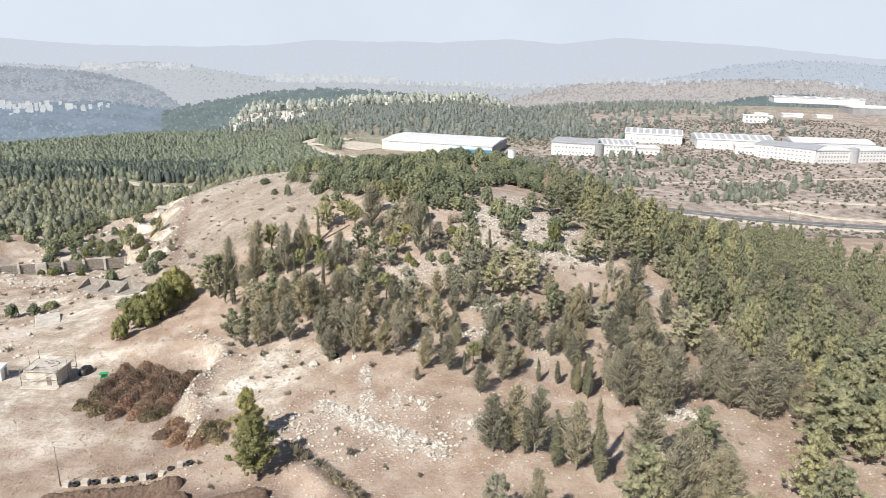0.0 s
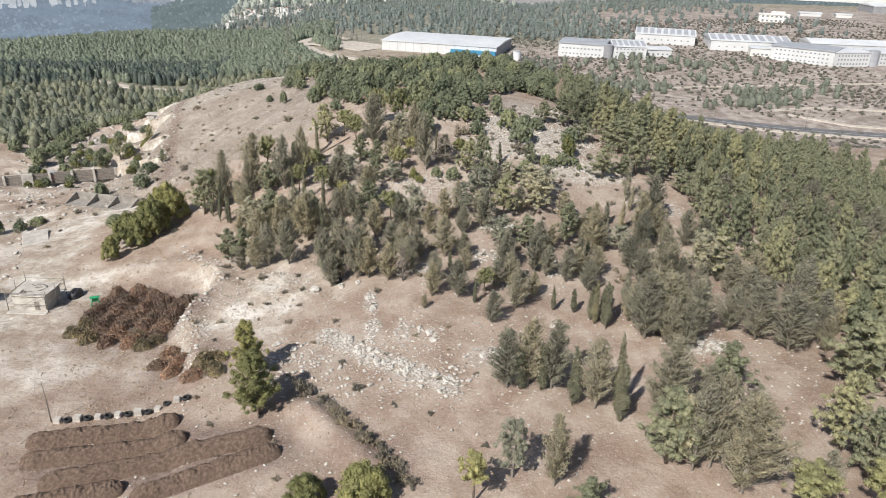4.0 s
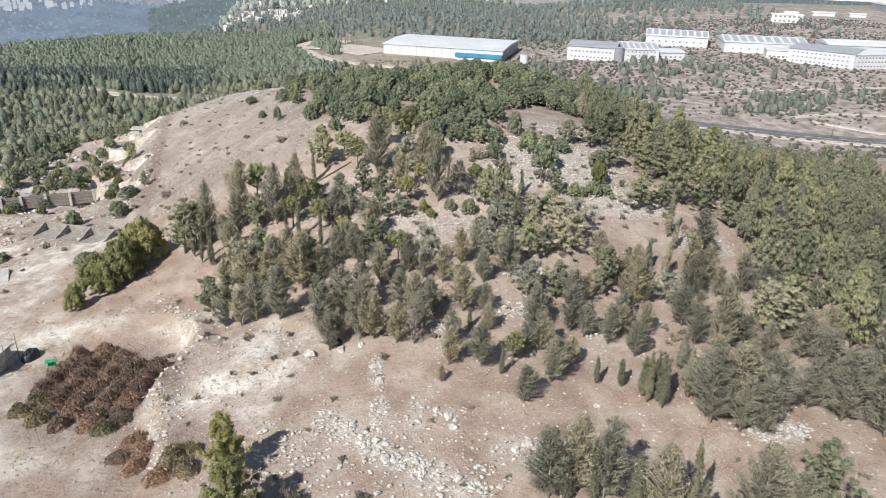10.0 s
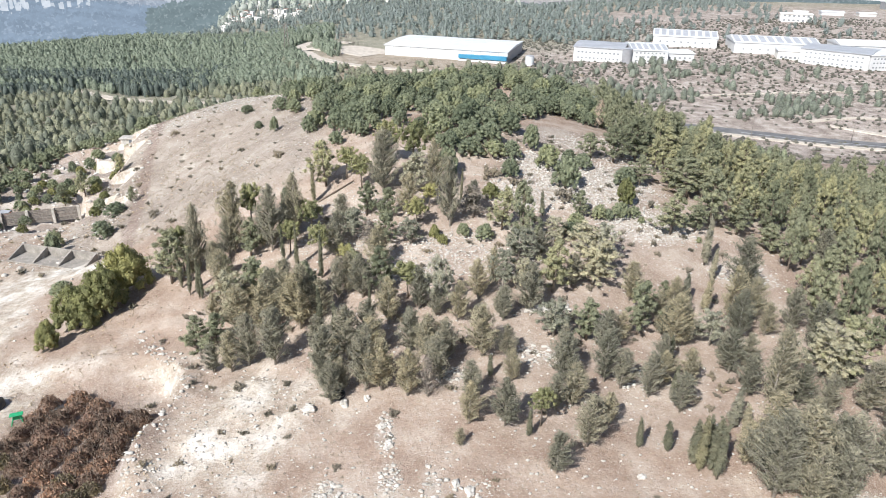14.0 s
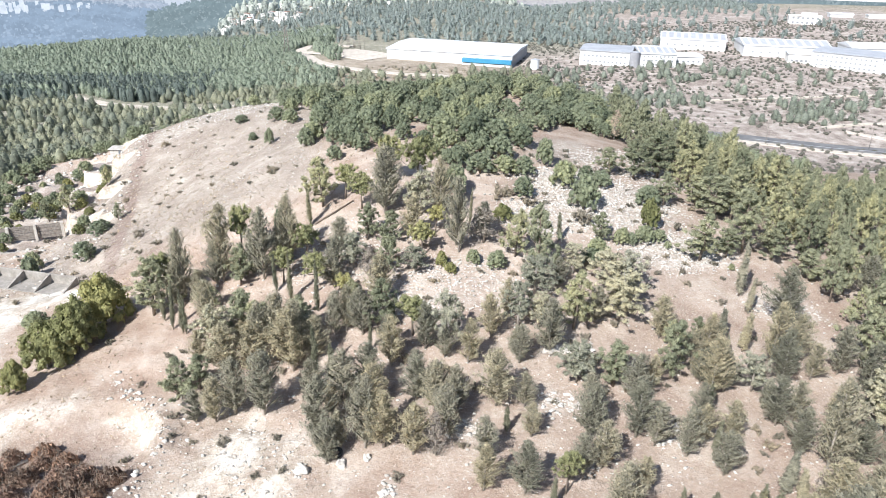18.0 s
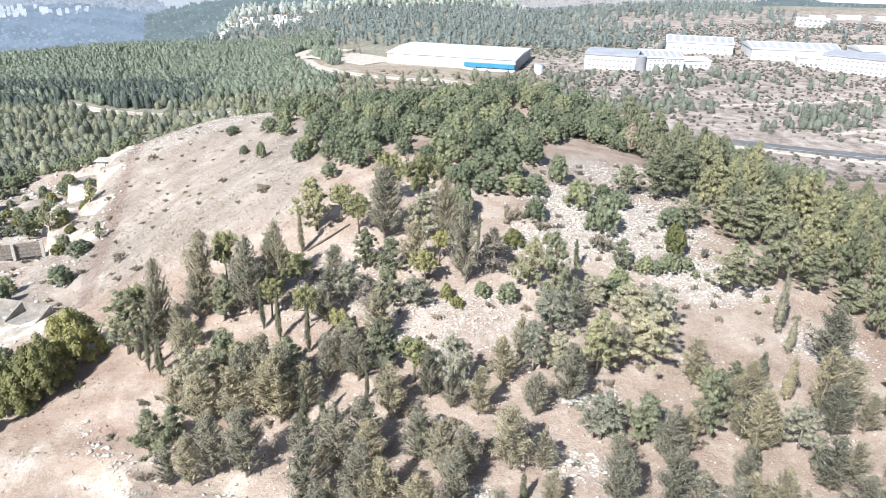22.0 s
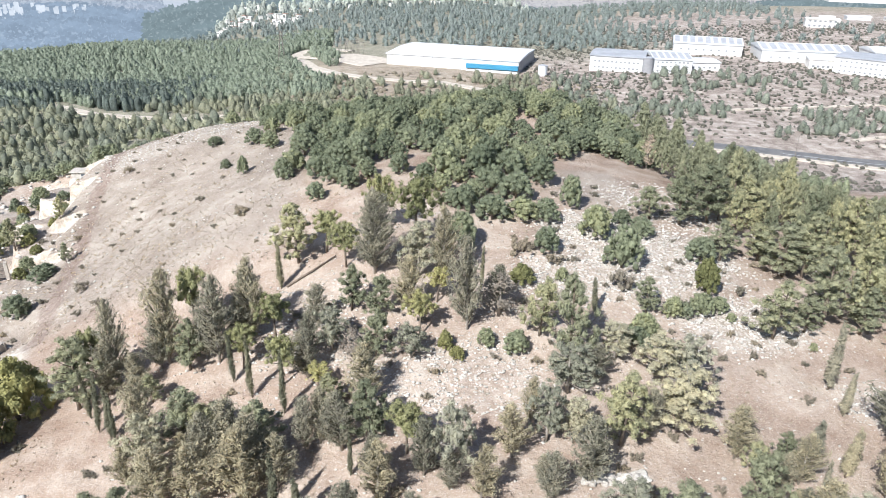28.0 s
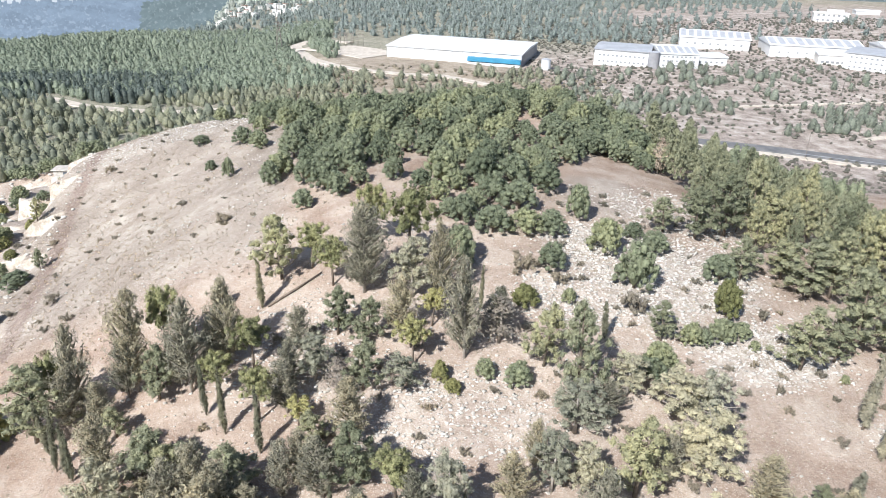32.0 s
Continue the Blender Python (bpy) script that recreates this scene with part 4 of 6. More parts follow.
for k in range(26):
    q = k / 25
    boulder(-8.5 + 18 * q + STONE_RNG.gauss(0, 1.2), 99.5 - 14.5 * q + STONE_RNG.gauss(0, 1.2), STONE_RNG.uniform(0.6, 1.25), "white limestone boulder in the stone bank")
for k in range(9):
    boulder(19.5 + 0.75 * k + STONE_RNG.gauss(0, 0.2), 133.2 + 0.25 * math.sin(k * 2), STONE_RNG.uniform(1.2, 2.0), "upright grey-white rock in a row on the terrace edge")
for x, y, s in ((-12.6, 115.6, 1.7), (-3, 110.5, 1.2), (-2, 107, 1.3), (7, 98.5, 1.4), (7.5, 96.5, 1.2), (5.6, 100, 1.1), (16.5, 93, 1.5), (14.8, 92, 1.2), (50, 96, 1.6), (47.8, 95.2, 1.3), (52.5, 95, 1.3), (-5, 116.5, 1.1), (-8, 116.2, 1.5), (31, 119, 1.3), (27, 100, 1.0), (-21, 97, 1.3), (-17, 99, 1.2), (-14, 97, 1.3)):
    boulder(x, y, s, "pale limestone boulder on bare brown soil")


def dry_grass(name, label, count, where, tall, leaf, seed):
    """Countless dry tufts of blades over open ground: stuff."""
    rng = np.random.default_rng(seed)
    xs, ys = [], []
    while sum(map(len, xs)) < count:
        x, y, keep = where(rng, 6000)
        xs.append(x[keep])
        ys.append(y[keep])
    x, y = np.concatenate(xs)[:count], np.concatenate(ys)[:count]
    z = height(x, y)
    k = np.repeat(np.arange(count), 5)
    p = np.stack([x[k], y[k], z[k] + 0.05], 1) + rng.normal(0, 0.16, (count * 5, 3)) * (1, 1, 0.3)
    o = rng.normal(0, 1, (count * 5, 3)) * (1, 1, 0.2)
    v, f = clumps(p, o, tall, rng, 1.5, 0.2)
    return tagged(new(name, mesh_of(name, v, f, LEAF[leaf])), label, "grass", kind="stuff")


def on_open(rng, n):
    x, y = rng.uniform(-50, 90, n), rng.uniform(60, 205, n)
    return x, y, rng.random(n) < 0.45 + 0.8 * waves(x, y, 9, 41)


def on_field(rng, n):
    x, y = rng.uniform(-84, -10, n), rng.uniform(176, 285, n)
    return x, y, rng.random(n) < 0.5 + 0.8 * waves(x, y, 7, 42)


def on_yard(rng, n):
    x, y = rng.uniform(-120, -30, n), rng.uniform(64, 240, n)
    return x, y, rng.random(n) < (0.15 + 0.9 * waves(x, y, 8, 43)) * (1 - band(x, y, YARD_TRACK, 6))


dry_grass("dry_grass", "sparse dry grass tufts over brown hillside soil", 6000, on_open, 0.11, "straw", 1)
dry_grass("dry_grass", "bleached dry grass over the bare slope", 5000, on_field, 0.10, "straw", 2)
dry_grass("dry_grass", "dry weeds on the yard and waste ground", 3000, on_yard, 0.13, "straw", 3)


# ---- far hills, haze painted as a glowing colour: a backdrop ----
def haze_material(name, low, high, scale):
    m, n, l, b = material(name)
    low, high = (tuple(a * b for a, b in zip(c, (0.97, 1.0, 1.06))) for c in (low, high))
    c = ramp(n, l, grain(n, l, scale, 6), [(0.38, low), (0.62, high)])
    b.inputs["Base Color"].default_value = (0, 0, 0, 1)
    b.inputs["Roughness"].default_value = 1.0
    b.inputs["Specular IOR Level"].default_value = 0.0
    # the haze is put into the emission colour; the surface takes no light
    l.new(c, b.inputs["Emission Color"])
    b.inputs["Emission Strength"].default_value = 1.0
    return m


def ridge(label, far, deep, crest, low, high, rough, seed, trees=0):
    """A far range: crest is a line of (sideways slope, rise) as seen from the start, per metre of distance."""
    us = np.linspace(crest[0][0], crest[-1][0], 220)
    tops = np.interp(us, [c[0] for c in crest], [c[1] for c in crest])
    verts, faces, n = [], [], 10
    for k, (u, t) in enumerate(zip(us, tops)):
        for j in range(n):
            q = j / (n - 1)
            d = far + deep * (q - 1)
            x, y = u * d, -10 + d
            top = 58.4 + t * far
            wob = rough * (noise.noise(Vector((x * 0.004, y * 0.006, seed))) + 0.5 * noise.noise(Vector((x * 0.014, y * 0.02, seed))))
            verts.append((x, y, -125 + (top + 125) * math.sin(q * math.pi / 2) ** 0.9 + wob * (0.35 + 0.65 * math.sin(q * math.pi))))
        if k:
            faces += [((k - 1) * n + j, k * n + j, k * n + j + 1, (k - 1) * n + j + 1) for j in range(n - 1)]
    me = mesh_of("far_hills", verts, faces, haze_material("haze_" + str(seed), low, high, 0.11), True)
    if trees:
        rng = np.random.default_rng(seed)
        at = np.array(verts).reshape(len(us), n, 3)
        k, j, q = rng.integers(0, len(us) - 1, trees), rng.integers(2, n - 1, trees), rng.random((trees, 1))
        p = at[k, j] * (1 - q) + at[k + 1, j + 1] * q
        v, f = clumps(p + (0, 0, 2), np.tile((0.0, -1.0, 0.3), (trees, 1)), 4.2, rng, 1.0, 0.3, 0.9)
        # trees glow in a darker step of the ridge's painted haze
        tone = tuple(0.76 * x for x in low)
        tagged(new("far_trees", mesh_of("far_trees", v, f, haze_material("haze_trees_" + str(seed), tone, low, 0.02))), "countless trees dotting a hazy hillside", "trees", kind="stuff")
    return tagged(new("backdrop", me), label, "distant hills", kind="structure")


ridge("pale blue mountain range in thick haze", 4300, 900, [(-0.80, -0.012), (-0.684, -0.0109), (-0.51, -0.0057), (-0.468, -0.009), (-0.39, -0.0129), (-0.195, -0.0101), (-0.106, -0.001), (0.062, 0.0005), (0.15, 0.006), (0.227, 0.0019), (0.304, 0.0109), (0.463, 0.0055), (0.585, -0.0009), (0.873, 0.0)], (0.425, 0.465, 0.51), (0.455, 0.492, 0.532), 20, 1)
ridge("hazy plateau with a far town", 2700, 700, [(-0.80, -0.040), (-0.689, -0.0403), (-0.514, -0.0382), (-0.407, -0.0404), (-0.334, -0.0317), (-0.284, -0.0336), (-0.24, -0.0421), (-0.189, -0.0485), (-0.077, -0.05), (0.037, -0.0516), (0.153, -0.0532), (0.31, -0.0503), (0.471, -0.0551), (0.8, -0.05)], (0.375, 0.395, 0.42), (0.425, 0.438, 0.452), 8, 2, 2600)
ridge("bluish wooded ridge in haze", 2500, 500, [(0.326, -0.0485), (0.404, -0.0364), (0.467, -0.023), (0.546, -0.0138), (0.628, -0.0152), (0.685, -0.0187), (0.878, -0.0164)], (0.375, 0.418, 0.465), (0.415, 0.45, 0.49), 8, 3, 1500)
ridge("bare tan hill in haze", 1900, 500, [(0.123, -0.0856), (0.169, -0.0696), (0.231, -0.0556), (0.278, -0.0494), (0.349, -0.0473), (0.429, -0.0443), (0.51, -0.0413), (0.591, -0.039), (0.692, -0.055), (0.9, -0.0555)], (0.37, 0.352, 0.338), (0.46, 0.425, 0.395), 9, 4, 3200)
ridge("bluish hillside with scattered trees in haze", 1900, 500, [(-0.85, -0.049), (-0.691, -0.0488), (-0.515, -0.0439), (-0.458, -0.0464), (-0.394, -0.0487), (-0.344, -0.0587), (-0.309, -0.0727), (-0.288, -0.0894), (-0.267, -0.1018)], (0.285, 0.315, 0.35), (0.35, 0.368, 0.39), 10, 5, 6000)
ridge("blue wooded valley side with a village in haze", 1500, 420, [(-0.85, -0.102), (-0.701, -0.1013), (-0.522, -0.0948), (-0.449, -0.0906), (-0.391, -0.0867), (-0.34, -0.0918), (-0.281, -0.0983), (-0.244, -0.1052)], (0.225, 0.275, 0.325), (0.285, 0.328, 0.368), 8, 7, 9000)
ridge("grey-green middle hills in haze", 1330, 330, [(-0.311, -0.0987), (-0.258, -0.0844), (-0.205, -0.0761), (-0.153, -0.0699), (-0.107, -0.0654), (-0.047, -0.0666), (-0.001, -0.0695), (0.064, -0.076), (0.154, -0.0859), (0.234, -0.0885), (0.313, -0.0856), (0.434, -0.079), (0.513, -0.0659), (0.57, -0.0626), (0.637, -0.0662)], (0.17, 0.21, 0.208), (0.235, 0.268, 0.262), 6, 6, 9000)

# glowing curtain, added to stand for pale misty air above the farthest range
arc = [(math.sin(radians(a)) * 4750, -10 + math.cos(radians(a)) * 4750) for a in range(-60, 65, 3)]
veil = [(x, y, z) for z in (-200, 1500) for x, y in arc]
SKY_HAZE = haze_material("sky_haze", (0.50, 0.54, 0.60), (0.525, 0.565, 0.62), 0.0006)
tagged(new("backdrop", mesh_of("misty_sky", veil, [(k, k + 1, k + 1 + len(arc), k + len(arc)) for k in range(len(arc) - 1)], SKY_HAZE, True)), "plain pale misty sky above the far mountains", "sky", kind="structure")

# town walls glow in a pale tone with the haze painted in
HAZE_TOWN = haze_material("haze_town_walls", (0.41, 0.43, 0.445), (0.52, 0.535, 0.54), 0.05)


def town(name, label, count, far, us, rises, small, large, mat, seed):
    """Far buildings as joined blocks: stuff."""
    rng = np.random.default_rng(seed)
    verts, faces = [], []
    for k in range(count):
        u, t = rng.uniform(*us), rng.uniform(*rises)
        d = far + rng.uniform(-60, 60)
        w, h = rng.uniform(small, large), rng.uniform(small, large) * 0.8
        x, y, z = u * d, -10 + d, 58.4 + t * d
        b = len(verts)
        verts += [(x + i * w / 2, y + j * w / 2, z + k2 * h - (1 - k2) * 6) for k2 in (0, 1) for j in (-1, 1) for i in (-1, 1)]
        faces += [(b, b + 1, b + 5, b + 4), (b + 1, b + 3, b + 7, b + 5), (b + 3, b + 2, b + 6, b + 7), (b + 2, b, b + 4, b + 6), (b + 4, b + 5, b + 7, b + 6)]
    return tagged(new(name, mesh_of(name, verts, faces, mat)), label, "buildings", kind="stuff")


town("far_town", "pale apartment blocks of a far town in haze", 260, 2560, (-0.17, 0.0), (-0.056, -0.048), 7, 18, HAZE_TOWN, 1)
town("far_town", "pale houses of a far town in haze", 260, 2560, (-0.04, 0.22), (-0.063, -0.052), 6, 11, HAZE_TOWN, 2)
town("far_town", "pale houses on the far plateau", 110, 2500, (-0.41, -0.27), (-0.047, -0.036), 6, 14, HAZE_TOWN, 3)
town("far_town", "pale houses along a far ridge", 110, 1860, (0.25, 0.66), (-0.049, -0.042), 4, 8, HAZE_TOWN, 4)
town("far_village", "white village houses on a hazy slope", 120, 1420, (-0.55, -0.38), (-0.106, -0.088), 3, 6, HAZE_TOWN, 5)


# ---- woods of countless trees: kind stuff ----
def woodland(name, label, spots, leaf, per, size, seed, slim=0.24):
    """Joined small trees, each an uneven tapering body with loose leaf clumps over it."""
    rng = np.random.default_rng(seed)
    n, sides = len(spots), 7
    tall, base = spots[:, 2], height(spots[:, 0], spots[:, 1])
    girth = tall * slim * rng.uniform(0.75, 1.3, n)
    levels, widths = np.array((0.02, 0.28, 0.58, 0.84)), np.array((0.75, 1.0, 0.8, 0.45))
    a = np.arange(sides) * 2 * math.pi / sides + rng.uniform(0, 6.3, (n, 1, 1))
    r = girth[:, None, None] * widths[None, :, None] * rng.uniform(0.5, 0.9, (n, 4, sides))
    z = tall[:, None, None] * (levels[None, :, None] + rng.normal(0, 0.035, (n, 4, sides)))
    rings = np.stack([spots[:, 0, None, None] + np.cos(a) * r, spots[:, 1, None, None] + np.sin(a) * r, base[:, None, None] + z], -1).reshape(n, -1, 3)
    lean = rng.normal(0, 0.12, (n, 2)) * girth[:, None]
    tops = np.stack([spots[:, 0] + lean[:, 0], spots[:, 1] + lean[:, 1], base + tall * 0.9], 1)[:, None]
    body = np.concatenate([rings, tops], 1)
    each = []
    for j in range(3):
        for q in range(sides):
            b, c = j * sides + q, j * sides + (q + 1) % sides
            each += [(b, c, c + sides), (b, c + sides, b + sides)]
    each += [(3 * sides + q, 3 * sides + (q + 1) % sides, 4 * sides) for q in range(sides)]
    body_faces = (np.array(each)[None] + (4 * sides + 1) * np.arange(n)[:, None, None]).reshape(-1, 3)
    k = np.repeat(np.arange(n), per)
    f, a = rng.random(n * per) ** 0.9, rng.uniform(0, 2 * math.pi, n * per)
    r = girth[k] * np.interp(f, (*levels, 1), (*widths, 0.1)) * rng.uniform(0.7, 1.25, n * per)
    p = np.stack([spots[k, 0] + np.cos(a) * r, spots[k, 1] + np.sin(a) * r, base[k] + tall[k] * f], 1)
    o = np.stack([np.cos(a), np.sin(a), np.full(n * per, 0.6)], 1)
    v, fc = clumps(p, o, size, rng, 1.4, 0.45, 0.6)
    v, fc = np.concatenate([body.reshape(-1, 3), v]), np.concatenate([body_faces, fc + len(body_faces) // len(each) * (4 * sides + 1)])
    return tagged(new(name, mesh_of(name, v, fc, LEAF[leaf])), label, "woods", kind="stuff")


def off_roads(x, y, gap=9.0):
    """1 away from the valley's roads, 0 on them and their verges."""
    best = np.full(np.shape(x), 1e9)
    for line in (BEND, LOW_ROAD, VALLEY_TRACK):
        for (ax, ay), (bx, by) in zip(line, line[1:]):
            dx, dy = bx - ax, by - ay
            q = np.clip(((x - ax) * dx + (y - ay) * dy) / (dx * dx + dy * dy), 0, 1)
            best = np.minimum(best, np.hypot(x - ax - q * dx, y - ay - q * dy))
    return best > gap


def spots_in(x0, x1, y0, y1, gap, low, high, keep, seed):
    rng = np.random.default_rng(seed)
    x, y = np.meshgrid(np.arange(x0, x1, gap), np.arange(y0, y1, gap))
    x, y = x.ravel() + rng.uniform(-0.48, 0.48, x.size) * gap, y.ravel() + rng.uniform(-0.48, 0.48, x.size) * gap
    ok = (rng.random(x.size) < keep(x, y)) & off_roads(x, y)
    return np.stack([x, y, rng.uniform(low, high, x.size)], 1)[ok]


def seen_side(x, y, wide=0.72):
    """Land that lies within the open view from the hill."""
    return np.abs(x - 0.06 * y) < wide * (y + 40)


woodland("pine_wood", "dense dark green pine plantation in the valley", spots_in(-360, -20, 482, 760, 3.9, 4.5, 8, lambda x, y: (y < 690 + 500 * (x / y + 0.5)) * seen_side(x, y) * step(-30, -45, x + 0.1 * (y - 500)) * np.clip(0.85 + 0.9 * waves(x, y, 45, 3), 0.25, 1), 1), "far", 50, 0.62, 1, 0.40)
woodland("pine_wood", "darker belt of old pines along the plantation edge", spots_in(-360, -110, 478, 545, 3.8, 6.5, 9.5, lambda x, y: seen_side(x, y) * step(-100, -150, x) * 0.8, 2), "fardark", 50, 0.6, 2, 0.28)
woodland("valley_wood", "mixed olive-green woodland behind the quarry", spots_in(-270, -20, 250, 478, 4.2, 2.8, 6, lambda x, y: ((x < -118) | (y > 288)) * (x < -66 - 0.02 * (y - 300)) * (1 - quarry(x, y)) * seen_side(x, y, 0.85) * (0.5 + 0.7 * waves(x, y, 30, 4)) * (1 - 0.7 * step(8, 4, np.abs(y - 452 - 10 * np.sin(x * 0.03)))) + (x >= -70) * step(318, 340, y) * step(60, 20, x) * 0.7, 3), "valley", 60, 0.42, 3, 0.5)
woodland("valley_wood", "lighter pines among the valley woodland", spots_in(-260, 20, 262, 475, 8.5, 5, 8.5, lambda x, y: ((x < -122) | (y > 292)) * (x < -78) * (1 - quarry(x, y)) * seen_side(x, y, 0.8) * 0.6, 4), "valley", 70, 0.45, 4, 0.36)
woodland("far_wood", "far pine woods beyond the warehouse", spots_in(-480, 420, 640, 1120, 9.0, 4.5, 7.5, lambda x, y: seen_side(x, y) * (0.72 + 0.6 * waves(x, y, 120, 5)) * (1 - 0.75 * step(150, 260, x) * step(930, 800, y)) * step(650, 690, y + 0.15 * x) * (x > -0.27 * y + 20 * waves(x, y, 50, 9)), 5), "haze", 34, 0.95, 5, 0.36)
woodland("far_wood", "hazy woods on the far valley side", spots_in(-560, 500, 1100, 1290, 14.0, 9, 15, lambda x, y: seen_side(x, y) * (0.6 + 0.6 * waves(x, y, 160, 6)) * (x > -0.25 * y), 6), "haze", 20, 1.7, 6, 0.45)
woodland("heath_scrub", "dark low scrub dotting the dry heath", spots_in(70, 480, 318, 760, 3.6, 0.5, 1.5, lambda x, y: (0.5 + 0.7 * waves(x, y, 30, 7)) * seen_side(x, y, 0.75) * (y > 402 - 0.19 * (x - 95) + 9) + (y < 402 - 0.19 * (x - 95) - 12) * 0.55, 7), "heath", 10, 0.3, 7, 1.2)
woodland("heath_trees", "scattered dark trees between heath and buildings", spots_in(95, 330, 404, 548, 6.0, 3.0, 6.5, lambda x, y: seen_side(x, y) * np.clip(0.1 + 1.5 * waves(x, y, 30, 8), 0, 1) * step(2.1, 1.6, (x - 95) / 100), 8), "fardark", 90, 0.42, 8, 0.5)
woodland("foot_wood", "woodland at the foot of the hill", spots_in(-20, 150, 292, 372, 5.2, 4, 8, lambda x, y: 0.85 * step(300, 312, y + 0.25 * np.abs(x - 20)), 9), "oak", 90, 0.42, 9, 0.4)

woodland("back_wood", "loose dark trees between the hill and the warehouse", spots_in(-75, 120, 360, 545, 5.6, 3, 6.5, lambda x, y: np.clip(0.35 + 1.0 * waves(x, y, 34, 10), 0, 1) * (y < 548 - 0.35 * x), 10), "valley", 90, 0.44, 10, 0.46)
woodland("back_wood", "pale scrub between the hill and the warehouse", spots_in(-75, 120, 350, 545, 4.5, 0.7, 1.8, lambda x, y: 0.6 * (y < 548 - 0.35 * x), 11), "heath", 10, 0.3, 11, 1.2)


# ---- the industrial buildings ----
def block(name, mat, corners, low, high):
    """An upright block over four ground corners, as vertices of one mesh."""
    verts = [(x, y, low) for x, y in corners] + [(x, y, high) for x, y in corners]
    return mesh_of(name, verts, [(0, 1, 5, 4), (1, 2, 6, 5), (2, 3, 7, 6), (3, 0, 4, 7), (4, 5, 6, 7)], mat)


PANE = mesh_of("window_pane", [(-0.8, -0.12, 0), (0.8, -0.12, 0), (0.8, -0.12, 1.5), (-0.8, -0.12, 1.5), (-0.8, 0.1, 0), (0.8, 0.1, 0), (0.8, 0.1, 1.5), (-0.8, 0.1, 1.5)], [(0, 1, 2, 3), (1, 5, 6, 2), (4, 0, 3, 7), (3, 2, 6, 7), (0, 4, 5, 1)], PALE_GLASS)


def windows(owner, a, b, base, rows, count, scale=1.0, start=0.06, end=0.94):
    """Rows of windows along the wall from a to b, each one a part."""
    dx, dy = b[0] - a[0], b[1] - a[1]
    turn = math.degrees(math.atan2(dy, dx))
    for z in rows:
        for k in range(count):
            q = start + (end - start) * (k + 0.5) / count
            part("window", PANE, owner, m=pose(a[0] + dx * q, a[1] + dy * q, base + z, 0, 0, turn) @ Matrix.Diagonal((scale * 0.85, 1, scale * 0.72, 1)))


def rectangle(ax, ay, bx, by, deep):
    """Ground corners from the near wall's two ends and the depth behind it."""
    d = math.hypot(bx - ax, by - ay)
    nx, ny = -(by - ay) / d * deep, (bx - ax) / d * deep
    return [(ax, ay), (bx, by), (bx + nx, by + ny), (ax + nx, ay + ny)]


def roof_over(owner, corners, eave, rise, mat, ribs=0, rib_mat=None, label="", over=0.6):
    """A low pitched roof along the near wall, with a slab edge and rooflight strips as parts."""
    a, b, c, d = (Vector((*p, 0)) for p in corners)
    u, v = (b - a).normalized(), (d - a).normalized()
    a, b, c, d = a - (u + v) * over, b + (u - v) * over, c + (u + v) * over, d + (v - u) * over
    e, f = (a + d) / 2, (b + c) / 2
    up, mid = Vector((0, 0, eave)), Vector((0, 0, eave + rise))
    lo = Vector((0, 0, eave - 0.5))
    verts = [a + up, b + up, f + mid, e + mid, c + up, d + up, a + lo, b + lo, c + lo, d + lo]
    roof = part("roof", mesh_of("roof", verts, [(0, 1, 2, 3), (3, 2, 4, 5), (6, 7, 1, 0), (7, 8, 4, 2, 1), (8, 9, 5, 4), (9, 6, 0, 3, 5), (9, 8, 7, 6)], mat), owner, label)
    for k in range(ribs):
        q = (k + 0.5) / ribs
        half = 0.32 / ribs
        p0, p1 = a.lerp(b, q - half), a.lerp(b, q + half)
        r0, r1 = e.lerp(f, q - half), e.lerp(f, q + half)
        s = [p0.lerp(r0, 0.12), p1.lerp(r1, 0.12), p1.lerp(r1, 0.9), p0.lerp(r0, 0.9)]
        z = [eave + rise * t + 0.12 for t in (0.12, 0.12, 0.9, 0.9)]
        top = [Vector((p.x, p.y, h)) for p, h in zip(s, z)]
        bot = [p - Vector((0, 0, 0.25)) for p in top]
        part("rooflight", mesh_of("rooflight", top + bot, [(0, 1, 2, 3), (4, 5, 1, 0), (5, 6, 2, 1), (6, 7, 3, 2), (7, 4, 0, 3)], rib_mat), owner)


def hall(name, label, ax, ay, bx, by, deep, base, tall, rise, wall=WHITE_WALL, roof=WHITE_ROOF, ribs=0, rib_mat=GREY_ROOF, category="building", rows=(), count=0, side=0, scale=1.0):
    owner = tagged(new(name), label, category)
    c = rectangle(ax, ay, bx, by, deep)
    part("wall", block("walls", wall, c, base - 4, base + tall), owner)
    roof_over(owner, c, base + tall + 0.5, rise, roof, ribs, rib_mat)
    if count:
        windows(owner, c[0], c[1], base, rows, count, scale)
    if side:
        windows(owner, c[1], c[2], base, rows, side, scale)
    return owner, c


warehouse, wc = hall("warehouse", "huge white warehouse with blue band and grey gable wall", -8.5, 579, 77.5, 548.5, 58, -26.3, 7.2, 1.2, category="warehouse")
a, b = Vector((*wc[0], 0)), Vector((*wc[1], 0))
out = (Vector((*wc[0], 0)) - Vector((*wc[3], 0))).normalized()
p, q = a.lerp(b, 0.62) + out * 0.15, b + out * 0.15
part("blue_band", block("blue_band", BLUE_CLAD, [tuple((p + out * 3.2)[:2]), tuple((q + out * 3.2)[:2]), tuple(q[:2]), tuple(p[:2])], -24.4, -21.8), warehouse, "blue cladding band")
part("loading_dock", block("loading_dock", WHITE_WALL, [tuple((p + out * 2.6)[:2]), tuple((q + out * 2.6)[:2]), tuple(q[:2]), tuple(p[:2])], -28, -25), warehouse)
